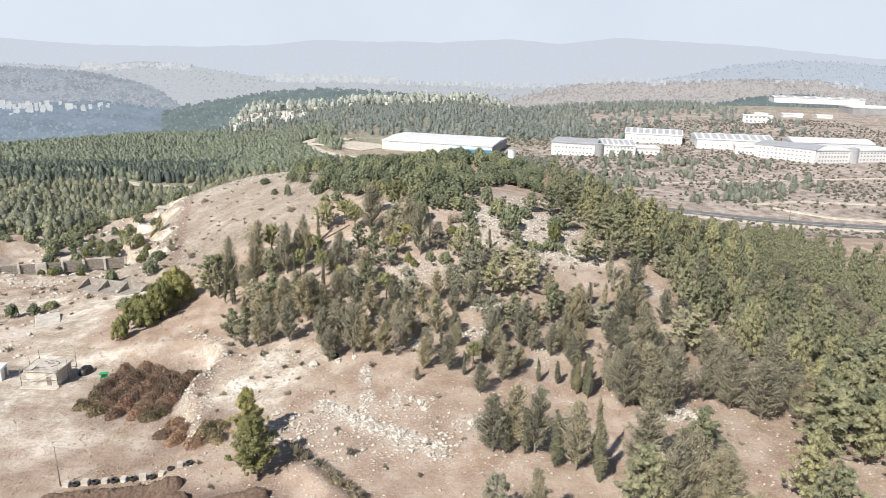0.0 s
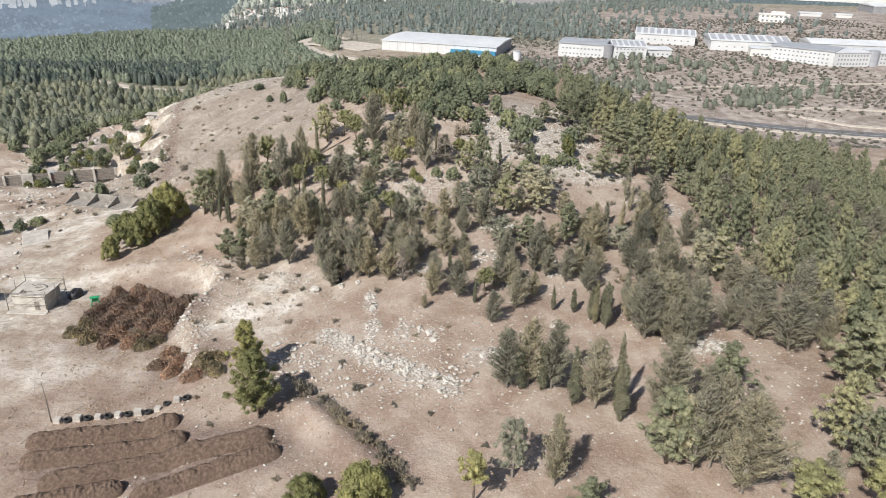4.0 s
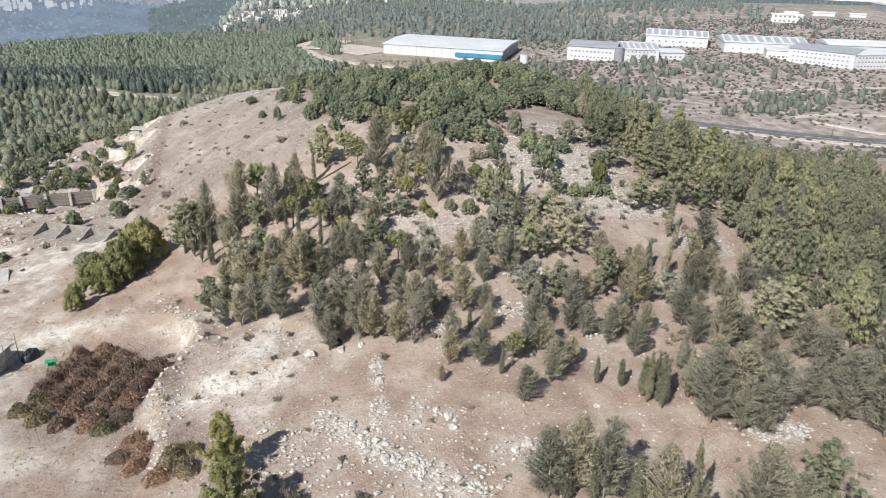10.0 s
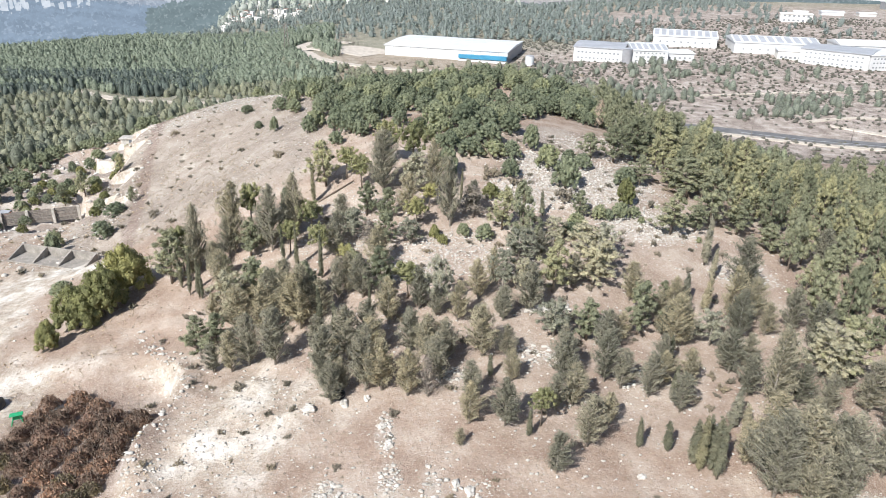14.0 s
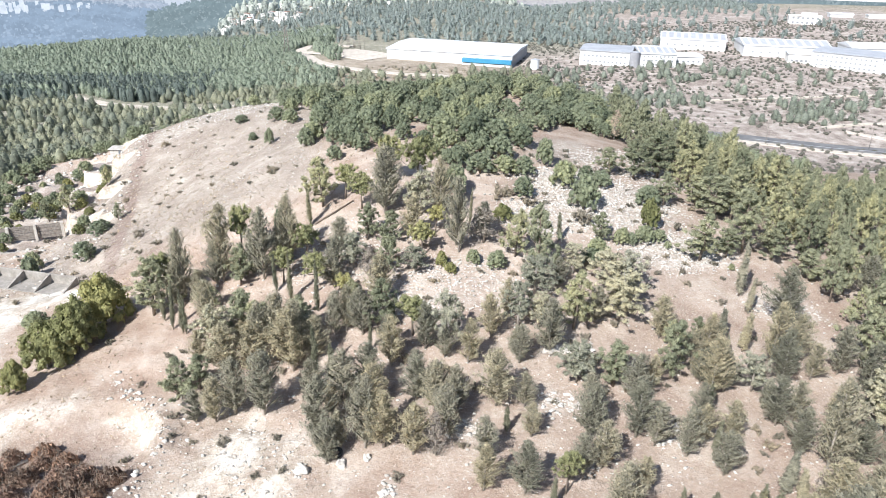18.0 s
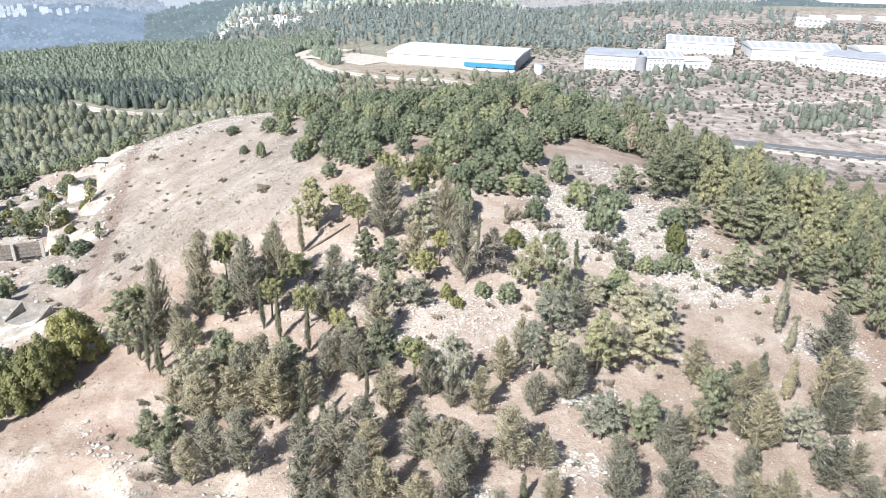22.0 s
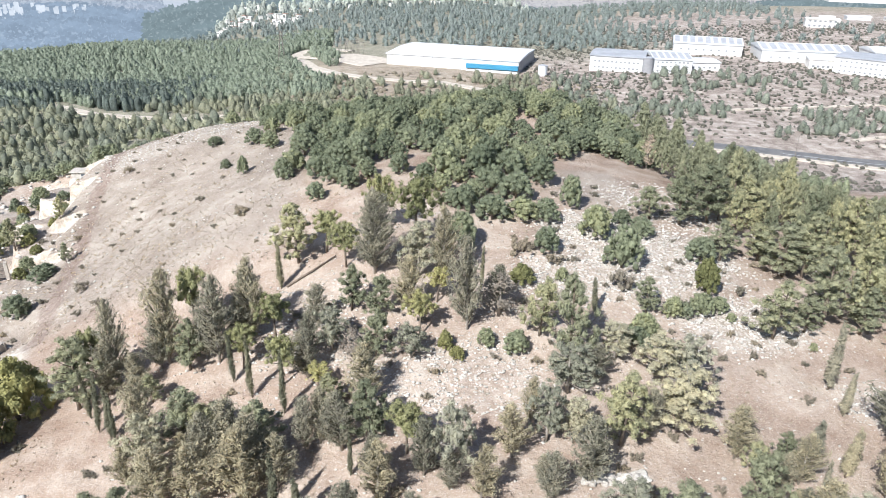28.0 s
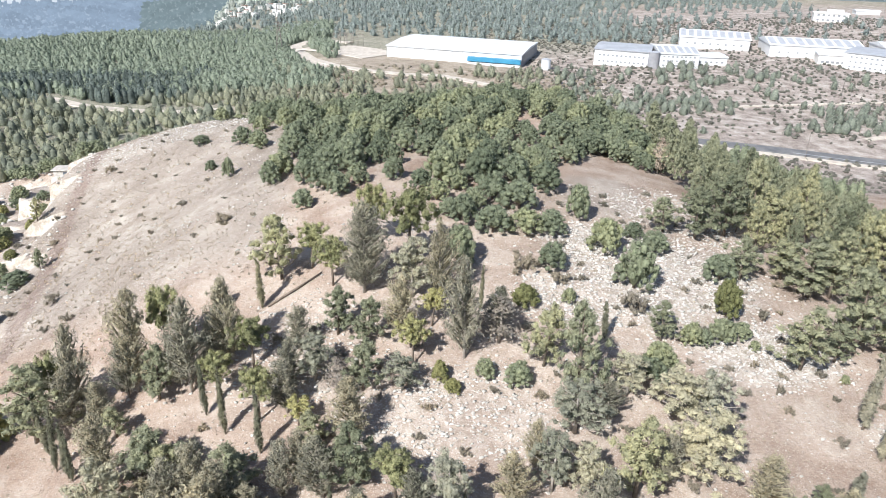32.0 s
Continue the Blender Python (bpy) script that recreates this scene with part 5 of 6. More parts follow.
c, d = Vector((*wc[1], 0)), Vector((*wc[2], 0))
side = (d - c).normalized()
outer = Vector((side.y, -side.x, 0)) * 0.15
part("gable_wall", block("gable_wall", GREY_CLAD, [tuple((c + outer)[:2]), tuple((d + outer)[:2]), tuple((d - outer)[:2]), tuple((c - outer)[:2])], -29, -18.7), warehouse, "grey clad gable wall")
for k in range(14):
    s, e = a.lerp(b, k / 14), a.lerp(b, k / 14 + 0.002)
    part("panel_joint", block("panel_joint", GREY_ROOF, [tuple((s + out * 0.06)[:2]), tuple((e + out * 0.06)[:2]), tuple(e[:2]), tuple(s[:2])], -27, -19.4), warehouse)


def round_tank(name, label, x, y, base, radius, tall, mat):
    bm = bmesh.new()
    bmesh.ops.create_cone(bm, cap_ends=True, segments=24, radius1=radius, radius2=radius, depth=tall + 3, matrix=Matrix.Translation((0, 0, (tall - 3) / 2)))
    bmesh.ops.bevel(bm, geom=[e for e in bm.edges if e.calc_face_angle(0) > 1], offset=0.2, segments=1, affect="EDGES")
    ob = tagged(new(name), label, "tank")
    ob.matrix_basis = pose(x, y, base)
    part("shell", from_bm("tank_shell", bm, mat), ob)
    bm = bmesh.new()
    bmesh.ops.create_cone(bm, cap_ends=True, segments=24, radius1=radius + 0.1, radius2=0.3, depth=0.8, matrix=Matrix.Translation((0, 0, tall + 0.4)))
    part("cap", from_bm("tank_cap", bm, GREY_ROOF), ob)
    return ob


round_tank("water_tank", "pale round water tank beside the warehouse gable", 92, 541, -26.4, 3.0, 6.5, WHITE_ROOF)

west, c1 = hall("factory_west", "white two-storey factory with grey roof panels", 126, 556, 158, 543, 34, -25.0, 9.5, 1.2, roof=GREY_ROOF, rows=(2.0, 5.8), count=11, scale=0.9)
tower = round_tank("stair_tower", "round grey glazed stair tower between factory wings", 160.5, 541.5, -25.0, 3.4, 10.5, GREY_CLAD)
mid, c2 = hall("factory_wing", "white factory wing with ribbed solar roof", 164, 541, 188, 537, 40, -24.5, 9.0, 2.0, ribs=6, rows=(1.6, 4.4, 7.0), count=8, side=6, scale=0.8)
annex, _ = hall("factory_annex", "low white factory annex", 192, 552, 212, 550, 20, -24.0, 5.0, 0.5, rows=(1.5,), count=5)
back, _ = hall("back_hall", "white industrial hall with ribbed roof behind trees", 206, 622, 252, 606, 40, -23.0, 7.5, 3.0, ribs=9, rows=(3.0,), count=8)
ribbed, _ = hall("ribbed_hall", "long white hall with grey rooflights", 258, 588, 318, 574, 36, -23.6, 8.0, 3.2, ribs=10, rows=(3.0,), count=9, scale=0.9)
porch, _ = hall("entrance_block", "low cream entrance block with open bays", 280, 563, 300, 556, 16, -24.0, 6.0, 0.4, HOUSE_WALL, rows=(1.0,), count=6, scale=1.3)
office, c4 = hall("office_block", "white three-storey office block with rows of windows", 289, 549, 322, 519, 34, -24.6, 10.5, 0.6, roof=GREY_ROOF, rows=(1.8, 4.8, 7.8), count=13, side=0, scale=0.9)
wing, c5 = hall("office_wing", "white three-storey office wing with rows of windows", 323, 519, 352, 522, 30, -24.6, 10.0, 0.6, rows=(1.8, 4.8, 7.6), count=10, scale=0.9)
round_tank("glass_tower", "round glazed tower at the office corner", 355, 524, -24.5, 4.0, 11.5, GREY_ROOF)
last, _ = hall("office_end", "white office building end wing", 360, 526, 396, 530, 26, -24.5, 9.0, 0.6, rows=(1.8, 4.6, 7.0), count=11, scale=0.9)
low, _ = hall("low_hall", "low white hall with curved roof", 345, 592, 410, 580, 30, -22.5, 5.0, 2.6, ribs=0)
# grey panes are drawn here for the shade inside its open floors
shell, c6 = hall("concrete_shell", "unfinished pale concrete building with open floors", 368, 737, 394, 726, 14, -15.8, 7.5, 0.3, HOUSE_WALL, HOUSE_WALL, rows=(1.2, 5.2), count=6, side=3, scale=1.5)
part("roof_room", block("roof_room", HOUSE_WALL, rectangle(378, 733, 390, 728, 9), -8.4, -5.2), shell)
far1, _ = hall("far_hall", "long white hall on the far rise", 530, 985, 640, 950, 40, -8.0, 3.5, 1.0, ribs=8)
far2, _ = hall("far_hall", "white hall on the far rise", 560, 850, 640, 838, 40, -12.0, 4.5, 2.0, GREY_CLAD)
far3, _ = hall("far_shed", "low white shed on the far rise", 445, 800, 466, 794, 12, -14.5, 2.6, 0.8)
far4, _ = hall("far_shed", "low pale shed among scrub", 480, 790, 496, 786, 10, -14.5, 2.4, 0.8, HOUSE_WALL)


# ---- village houses on the valley side ----
def cottages(seed, count, x0, x1, y0, y1):
    rng = np.random.default_rng(seed)
    for k in range(count):
        x, y = rng.uniform(x0, x1), rng.uniform(y0, y1)
        w, dd, h = rng.uniform(3.5, 5.5), rng.uniform(3.5, 5), rng.uniform(2, 3)
        z = ground_at(x, y) + rng.uniform(0, 4)
        ob = tagged(new("village_house"), "white village house with low roof among trees", "house", "village houses")
        ob.matrix_basis = pose(x, y, z, 0, 0, rng.uniform(-40, 40))
        part("wall", mesh_of("house_walls", *block_data(w, dd, h), HOUSE_WALL), ob)
        roof = bmesh.new()
        box(w + 0.8, dd + 0.8, 0.5, 0.1, (0, 0, h), roof)
        part("roof", from_bm("house_roof", roof, TILE_ROOF if k % 4 == 0 else HOUSE_WALL), ob)


def block_data(w, d, h):
    v = [(i * w / 2, j * d / 2, z) for z in (-8, h) for j in (-1, 1) for i in (-1, 1)]
    return v, [(0, 1, 5, 4), (1, 3, 7, 5), (3, 2, 6, 7), (2, 0, 4, 6), (4, 5, 7, 6)]


cottages(3, 60, -340, -130, 1020, 1190)
cottages(4, 36, -230, -120, 930, 1080)
cottages(5, 26, -120, 150, 1080, 1220)


# ---- the yard below the bank ----
def torus_tyre(name, x, y, z, outer, width, tilt=(0, 0, 0), label="worn black truck tyre lying on the ground", group=""):
    """A tyre with rounded tread, inner hollow and sidewalls, axis upright before tilting."""
    profile = [(0.56, -0.34), (0.72, -0.50), (0.93, -0.46), (1.0, -0.30), (1.0, 0.30), (0.93, 0.46), (0.72, 0.50), (0.56, 0.34), (0.60, 0.0)]
    verts, faces, n, k = [], [], 24, len(profile)
    for s in range(n):
        a = 2 * math.pi * s / n
        lug = 1.0 if s % 2 else 0.975
        verts += [(math.cos(a) * r * outer * (lug if r > 0.9 else 1), math.sin(a) * r * outer * (lug if r > 0.9 else 1), h * width) for r, h in profile]
    for s in range(n):
        for j in range(k):
            faces.append((s * k + j, ((s + 1) % n) * k + j, ((s + 1) % n) * k + (j + 1) % k, s * k + (j + 1) % k))
    ob = new(name, mesh_of(name, verts, faces, RUBBER, True))
    ob.matrix_basis = pose(x, y, z, *tilt)
    return tagged(ob, label, "tyre", group)


def row_block(x, y, turn, size):
    bm = box(size * 1.1, size, size * 0.95, 0.06)
    rng = random.Random(int(x * 10))
    for v in bm.verts:
        v.co += Vector((rng.uniform(-0.04, 0.04) for _ in range(3)))
    ob = new("concrete_block", from_bm("concrete_block", bm, CONCRETE))
    ob.matrix_basis = pose(x, y, ground_at(x, y) - 0.06, 0, 0, turn)
    return tagged(ob, "pale rough concrete block in a row of tyres", "block", "yard edge blocks")


for k in range(14):
    q = k / 13
    x, y = -45.0 + 16.9 * q, 84.5 + 2.0 * q + 0.9 * q * q
    if k % 2:
        torus_tyre("old_tyre", x, y, ground_at(x, y) + 0.26, 0.56, 0.46, (8 * math.sin(k * 3), 6 * math.cos(k * 2), k * 20), "worn black tyre lying between concrete blocks", "yard edge tyres")
    else:
        row_block(x, y, 12 * math.sin(k * 1.7), 0.85 + 0.1 * math.sin(k))
torus_tyre("loader_tyre", -8.7, 117.8, ground_at(-8.7, 117.8) + 0.30, 0.78, 0.55, (6, -5, 30), "large black loader tyre lying on pale rubble")


def windrow(ax, ay, bx, by, wide, tall, seed):
    """A long heap of compost with a rough rounded back and sloping ends."""
    n, m = 130, 27
    verts, faces = [], []
    length = math.hypot(bx - ax, by - ay)
    dx, dy = (bx - ax) / length, (by - ay) / length
    for i in range(n):
        q = i / (n - 1)
        end = min(1, min(q, 1 - q) * length / 2.2)
        end = math.sqrt(max(0, 1 - (1 - end) ** 2))
        for j in range(m):
            s = j / (m - 1) * 2 - 1
            w = s * wide / 2 * (0.25 + 0.75 * end)
            x, y = ax + dx * length * q - dy * w, ay + dy * length * q + dx * w
            lump = noise.noise(Vector((x * 0.9, y * 0.9, seed))) * 0.22 + noise.noise(Vector((x * 3.1, y * 3.1, seed))) * 0.10
            h = tall * (1 - abs(s) ** 1.7) * end * (1 + lump)
            verts.append((x, y, -0.12 + max(0, h) + (0.22 * noise.noise(Vector((x * 3.6, y * 3.6, seed))) + 0.17 * noise.noise(Vector((x * 7.5, y * 7.5, seed)))) * (1 - abs(s) ** 3)))
        if i:
            faces += [((i - 1) * m + j, i * m + j, i * m + j + 1, (i - 1) * m + j + 1) for j in range(m - 1)]
    verts = np.array(verts)
    verts[:, 2] += height(verts[:, 0], verts[:, 1])
    return tagged(new("compost_windrow", mesh_of("compost_windrow", verts, np.array(faces), COMPOST, True)), "long rounded windrow of dark brown compost", "heap", "compost windrows")


windrow(-47, 79.5, -27.6, 82.6, 3.8, 1.7, 1)
windrow(-46, 75.6, -25.6, 78.6, 3.6, 1.6, 2)
windrow(-42, 71.4, -14.4, 77.6, 3.6, 1.7, 3)
windrow(-30, 68.2, -12.8, 74.6, 3.4, 1.6, 4)
windrow(-44, 67.5, -31, 70.2, 3.6, 1.6, 5)
windrow(-36, 63.8, -24, 66.2, 3.6, 1.5, 6)


def brush_mesh(seed, mat):
    """A heap of cut branches: twigs and withered leaf over a mound, about 3 m long."""
    rng = np.random.default_rng(seed)
    n = 420
    a, r = rng.uniform(0, 6.3, n), np.sqrt(rng.random(n))
    p = np.stack([np.cos(a) * r * 1.7, np.sin(a) * r * 1.1, 1.25 * (1 - r ** 2) * rng.uniform(0.75, 1.1, n) + 0.05], 1)
    o = np.stack([np.cos(a) * r, np.sin(a) * r, np.full(n, 0.7)], 1)
    v, f = clumps(p, o, 0.24, rng, 0.5, 0.5)
    twigs = [tube([p[i] - (0, 0, 0.2), p[i] + rng.normal(0, 0.45, 3) + (0, 0, 0.2)], [0.03, 0.01], 3) for i in range(60)]
    tv, tf = joined(twigs)
    dome = [(math.cos(s / 12 * 6.283) * 1.5 * w, math.sin(s / 12 * 6.283) * 0.95 * w, h) for w, h in ((0.95, -0.2), (0.62, 0.4), (0.3, 0.75)) for s in range(12)]
    df = [(r * 12 + s, r * 12 + (s + 1) % 12, r * 12 + 12 + (s + 1) % 12, r * 12 + 12 + s) for r in range(2) for s in range(12)] + [tuple(range(24, 36))]
    return mesh_of("brush_twigs", tv, tf, BARK), mesh_of("brush_leaf", v, f, mat), mesh_of("brush_core", dome, df, mat)


BRUSH_STOCK = [brush_mesh(k, BRUSH_GREEN if k == 3 else BRUSH) for k in range(4)]
rng = random.Random(9)
for row in range(8):
    for col in range(5):
        u, v = row / 7, col / 4
        # four corners of the dump: far, right, near right, near left
        x = (1 - u) * ((1 - v) * -50.5 + v * -38.0) + u * ((1 - v) * -52.5 + v * -39.5) + rng.uniform(-0.7, 0.7)
        y = (1 - u) * ((1 - v) * 129.0 + v * 121.0) + u * ((1 - v) * 110.0 + v * 104.5) + rng.uniform(-0.7, 0.7)
        if row == 0 and col < 1 or x > bank_x(np.array(y)) - 1.2:
            continue
        green = row >= 6 and col in (0, 1, 3, 4)
        twigs, leaf, core = BRUSH_STOCK[3 if green and rng.random() < 0.8 else rng.randrange(3)]
        s = rng.uniform(1.0, 1.3)
        ob = thing("brush_heap", "heap of olive-brown wilting cut branches" if leaf is BRUSH_STOCK[3][1] else "heap of reddish-brown dried cut branches", "heap", x, y, None, 35 + rng.uniform(-25, 25), "dumped brush heaps")
        ob.matrix_basis = ob.matrix_basis @ Matrix.Diagonal((s, s, s * rng.uniform(1.1, 1.6), 1))
        part("core", core, ob)
        tagged(part("twig_tangle", twigs, ob), kind="stuff")
        part("leaf", leaf, ob)
for x, y, s, k in ((-34.5, 102.5, 1.3, 1), (-32.6, 100, 1.3, 2), (-35.6, 99, 1.1, 0), (-33, 97, 1.2, 1), (-27.5, 95.5, 1.4, 3), (-25.5, 93.5, 1.3, 3), (-28.5, 92.5, 1.2, 0), (-25.8, 96.8, 1.1, 3)):
    twigs, leaf, core = BRUSH_STOCK[k]
    ob = thing("brush_heap", "heap of tangled dry branches below the bank", "heap", x, y, None, rng.uniform(0, 360), "dumped brush heaps")
    ob.matrix_basis = ob.matrix_basis @ Matrix.Diagonal((s, s, s, 1))
    part("core", core, ob)
    tagged(part("twig_tangle", twigs, ob), kind="stuff")
    part("leaf", leaf, ob)


def rod(a, b, r, mat, name, owner, sides=6):
    return part(name, mesh_of(name, *tube([a, b], [r, r], sides), mat, True), owner)


# small concrete hut with a debris-strewn roof inside a scaffold
hut = thing("site_hut", "small pale concrete hut with littered flat roof inside scaffold poles", "hut", -64.6, 122.8, None, -6)
part("wall", from_bm("hut_walls", box(6.0, 5.2, 3.4, 0.05, (0, 0, -0.3)), CONCRETE), hut)
part("roof", from_bm("hut_roof", box(6.6, 5.8, 0.25, 0.05, (0, 0, 3.1)), CONCRETE), hut, "flat concrete roof slab")
part("door", from_bm("hut_door", box(0.95, 0.08, 2.0, 0.02, (1.4, -2.63, 0)), TIMBER), hut, "weathered plank door")
part("base_step", from_bm("hut_step", box(7.2, 1.6, 0.35, 0.05, (0, -3.3, 0)), CONCRETE), hut)
for i in (-1, 1):
    for j in (-1, 0, 1):
        rod((i * 3.7, j * 3.2, -0.2), (i * 3.7, j * 3.2, 4.8 + 0.3 * j), 0.06, STEEL, "pole", hut)
    for z in (1.7, 3.3):
        rod((i * 3.7, -3.4, z), (i * 3.7, 3.4, z), 0.045, STEEL, "ledger", hut)
for j in (-1, 1):
    for z in (1.7, 3.9):
        rod((-3.9, j * 3.2, z), (3.9, j * 3.2, z), 0.045, STEEL, "ledger", hut)
    rod((-3.7, j * 3.2, 0.1), (3.7, j * 3.2, 3.9), 0.04, STEEL, "brace", hut)
zt = ground_at(-64.6, 122.8) + 3.35
for k in range(9):
    bm = box(0.9 + 0.4 * (k % 3), 0.22, 0.12, 0.02)
    ob = new("roof_plank", from_bm("roof_plank", bm, TIMBER))
    ob.matrix_basis = pose(-64.6 + 1.9 * math.sin(k * 2.3), 122.8 + 1.7 * math.cos(k * 1.9), zt, 0, 0, k * 47)
    tagged(ob, "loose timber offcut lying on the hut roof", "plank", "roof litter")
# black mound added for dark stuff and the shade right of the hut
dump = thing("shade_mound", "black mound put for dark stuff and shade beside the hut", "pile", -59.4, 126.6)
bm = bmesh.new()
bmesh.ops.create_icosphere(bm, subdivisions=3, radius=1.0)
for v in bm.verts:
    v.co = Vector((v.co.x * 1.3, v.co.y * 1.9, max(-0.1, v.co.z * 1.5 + 0.35 * noise.noise(v.co * 2.1))))
part("dark_body", from_bm("dark_body", bm, SHADE_BLACK), dump)
shed = thing("portable_cabin", "white portable cabin with flat roof and grey door", "cabin", -76.5, 124.0, None, 4)
part("body", from_bm("cabin_body", box(5.5, 3.0, 2.5, 0.05), WHITE_PAINT), shed)
part("roof", from_bm("cabin_roof", box(5.8, 3.3, 0.15, 0.03, (0, 0, 2.5)), WHITE_ROOF), shed)
part("door", from_bm("cabin_door", box(0.06, 0.9, 2.0, 0.01, (2.76, 0.4, 0.1)), GREY_CLAD), shed)
part("window", from_bm("cabin_window", box(1.2, 0.06, 0.8, 0.01, (0.6, -1.51, 1.1)), DARK_GLASS), shed)
trestle = thing("green_trestle", "small bright green metal trestle beside brush heaps", "trestle", -54.2, 122.6, None, 20)
for i in (-0.8, 0.8):
    rod((i, 0.5, 0), (i * 0.4, 0, 1.6), 0.09, GREEN_PAINT, "leg", trestle)
    rod((i, -0.5, 0), (i * 0.4, 0, 1.6), 0.09, GREEN_PAINT, "leg", trestle)
part("plate", from_bm("trestle_plate", box(1.7, 0.9, 0.12, 0.03, (0, 0, 1.5)), GREEN_PAINT), trestle)
part("panel", from_bm("trestle_panel", box(1.2, 0.1, 0.9, 0.02, (0, 0.3, 0.5)), GREEN_PAINT), trestle)
pipe = thing("pipe_stack", "grey pipes stacked on the ground beside the brush", "pipes", -51.2, 125.0, None, 40)
for k in range(3):
    rod((-2.2, k * 0.32, 0.14), (2.2, k * 0.32, 0.14), 0.14, CONCRETE, "pipe", pipe)
mast = thing("light_pole", "thin grey timber pole with crossarm at the yard edge", "pole", -45.9, 84.6)
part("shaft", mesh_of("shaft", *tube([(0, 0, -0.4), (-0.05, 0, 3.2), (-0.15, 0, 6.6)], [0.10, 0.08, 0.055]), TIMBER, True), mast)
rod((-0.75, 0, 6.2), (0.45, 0, 6.3), 0.04, TIMBER, "crossarm", mast)
post = thing("survey_post", "thin pale steel post on the chalk shelf", "post", -31.5, 133.5)
rod((0, 0, -0.3), (0, 0, 5.0), 0.07, STEEL, "shaft", post)
part("footing", from_bm("footing", box(0.9, 0.9, 0.4, 0.06, (0, 0, -0.1)), CONCRETE), post)

# storage bays: a back wall with four sloping side walls
bays = thing("storage_bays", "pale concrete storage bays, darkened for shade, with sloping side walls", "storage bays", -74.8, 182.5, -8.0, -16.5)
part("back_wall", from_bm("bay_back", box(19.4, 0.35, 1.9, 0.04, (0, 2.2, -0.9)), SHADED_CONCRETE), bays)
for k in range(4):
    x = -9.2 + 6.15 * k
    bm = bmesh.new()
    lowp = [bm.verts.new((x + s, -2.6, -1.2)) for s in (-0.18, 0.18)]
    back0 = [bm.verts.new((x + s, 2.1, -1.2)) for s in (-0.18, 0.18)]
    back1 = [bm.verts.new((x + s, 2.1, 1.05)) for s in (-0.18, 0.18)]
    front = [bm.verts.new((x + s, -2.6, -0.6)) for s in (-0.18, 0.18)]
    for f in ((lowp[0], lowp[1], front[1], front[0]), (front[0], front[1], back1[1], back1[0]), (back1[0], back1[1], back0[1], back0[0]), (lowp[0], front[0], back1[0], back0[0]), (lowp[1], back0[1], back1[1], front[1]), (lowp[1], lowp[0], back0[0], back0[1])):
        bm.faces.new(f)
    part("side_wall", from_bm("bay_side", bm, SHADED_CONCRETE), bays)
part("floor_slab", from_bm("bay_floor", box(19.4, 5.0, 0.3, 0.03, (0, -0.3, -1.15)), SHADED_CONCRETE), bays)

# old retaining wall of planks between concrete piers
wall = thing("retaining_wall", "old timber-plank retaining wall with pale concrete piers", "wall", -111, 217.5, None, 18)
for k in range(7):
    part("pier", from_bm("pier", box(3.2 if k == 2 else 0.7, 0.9, 4.2, 0.06, (-12 + 6.2 * k, -0.1, -0.8)), CONCRETE), wall)
for k in range(6):
    for z in range(8):
        part("plank", from_bm("plank", box(5.6, 0.16, 0.40, 0.02, (-8.9 + 6.2 * k, 0.1 + 0.05 * (z % 2), -0.4 + 0.46 * z)), TIMBER), wall)
cabin = thing("red_hut", "small faded red hut behind the retaining wall", "hut", -107, 226)
part("body", from_bm("red_body", box(2.4, 2.2, 2.2, 0.04), RED_PAINT), cabin)
part("roof", from_bm("red_roof", box(2.7, 2.5, 0.15, 0.03, (0, 0, 2.2)), GREY_ROOF), cabin)
lookout = thing("stone_hut", "small flat-roofed stone hut on the quarry rim", "hut", -88.5, 274.5)
part("body", from_bm("stone_body", box(5.0, 3.6, 2.2, 0.08, (0, 0, -0.4)), STONE), lookout)
part("roof", from_bm("stone_roof", box(6.0, 4.4, 0.3, 0.05, (0, 0, 1.8)), CONCRETE), lookout)
part("doorway", from_bm("stone_door", box(1.0, 0.12, 1.6, 0.02, (0.6, -1.82, 0)), DARK_GLASS), lookout)
log = new("fallen_trunk", mesh_of("fallen_trunk", *tube([(-16.0, 168.6, ground_at(-16, 168.6) + 0.2), (-12.6, 170.6, ground_at(-12.6, 170.6) + 0.3), (-9.3, 172.9, ground_at(-9.3, 172.9) + 0.25)], [0.20, 0.16, 0.09]), BARK, True))
tagged(log, "long fallen bare tree trunk lying on the slope", "trunk")
for x, y, z in ((-98, 156, 0), (-95, 157.5, 0), (-96.5, 155, 0.4), (-93.5, 152, 0)):
    beam = new("scrap_beam", from_bm("scrap_beam", box(6.5, 0.35, 0.35, 0.03), STEEL))
    beam.matrix_basis = pose(x, y, ground_at(x, y) + 0.05 + z, 0, 3, 40 + 7 * (x % 3))
    tagged(beam, "rusty steel beam lying on waste ground", "beam", "scrap beams")
slab = thing("concrete_apron", "broken pale concrete slab beside the yard track", "slab", -82, 160, None, 25)
part("slab", from_bm("apron", box(5.5, 9.0, 0.8, 0.08, (0, 0, -0.3)), CONCRETE), slab)


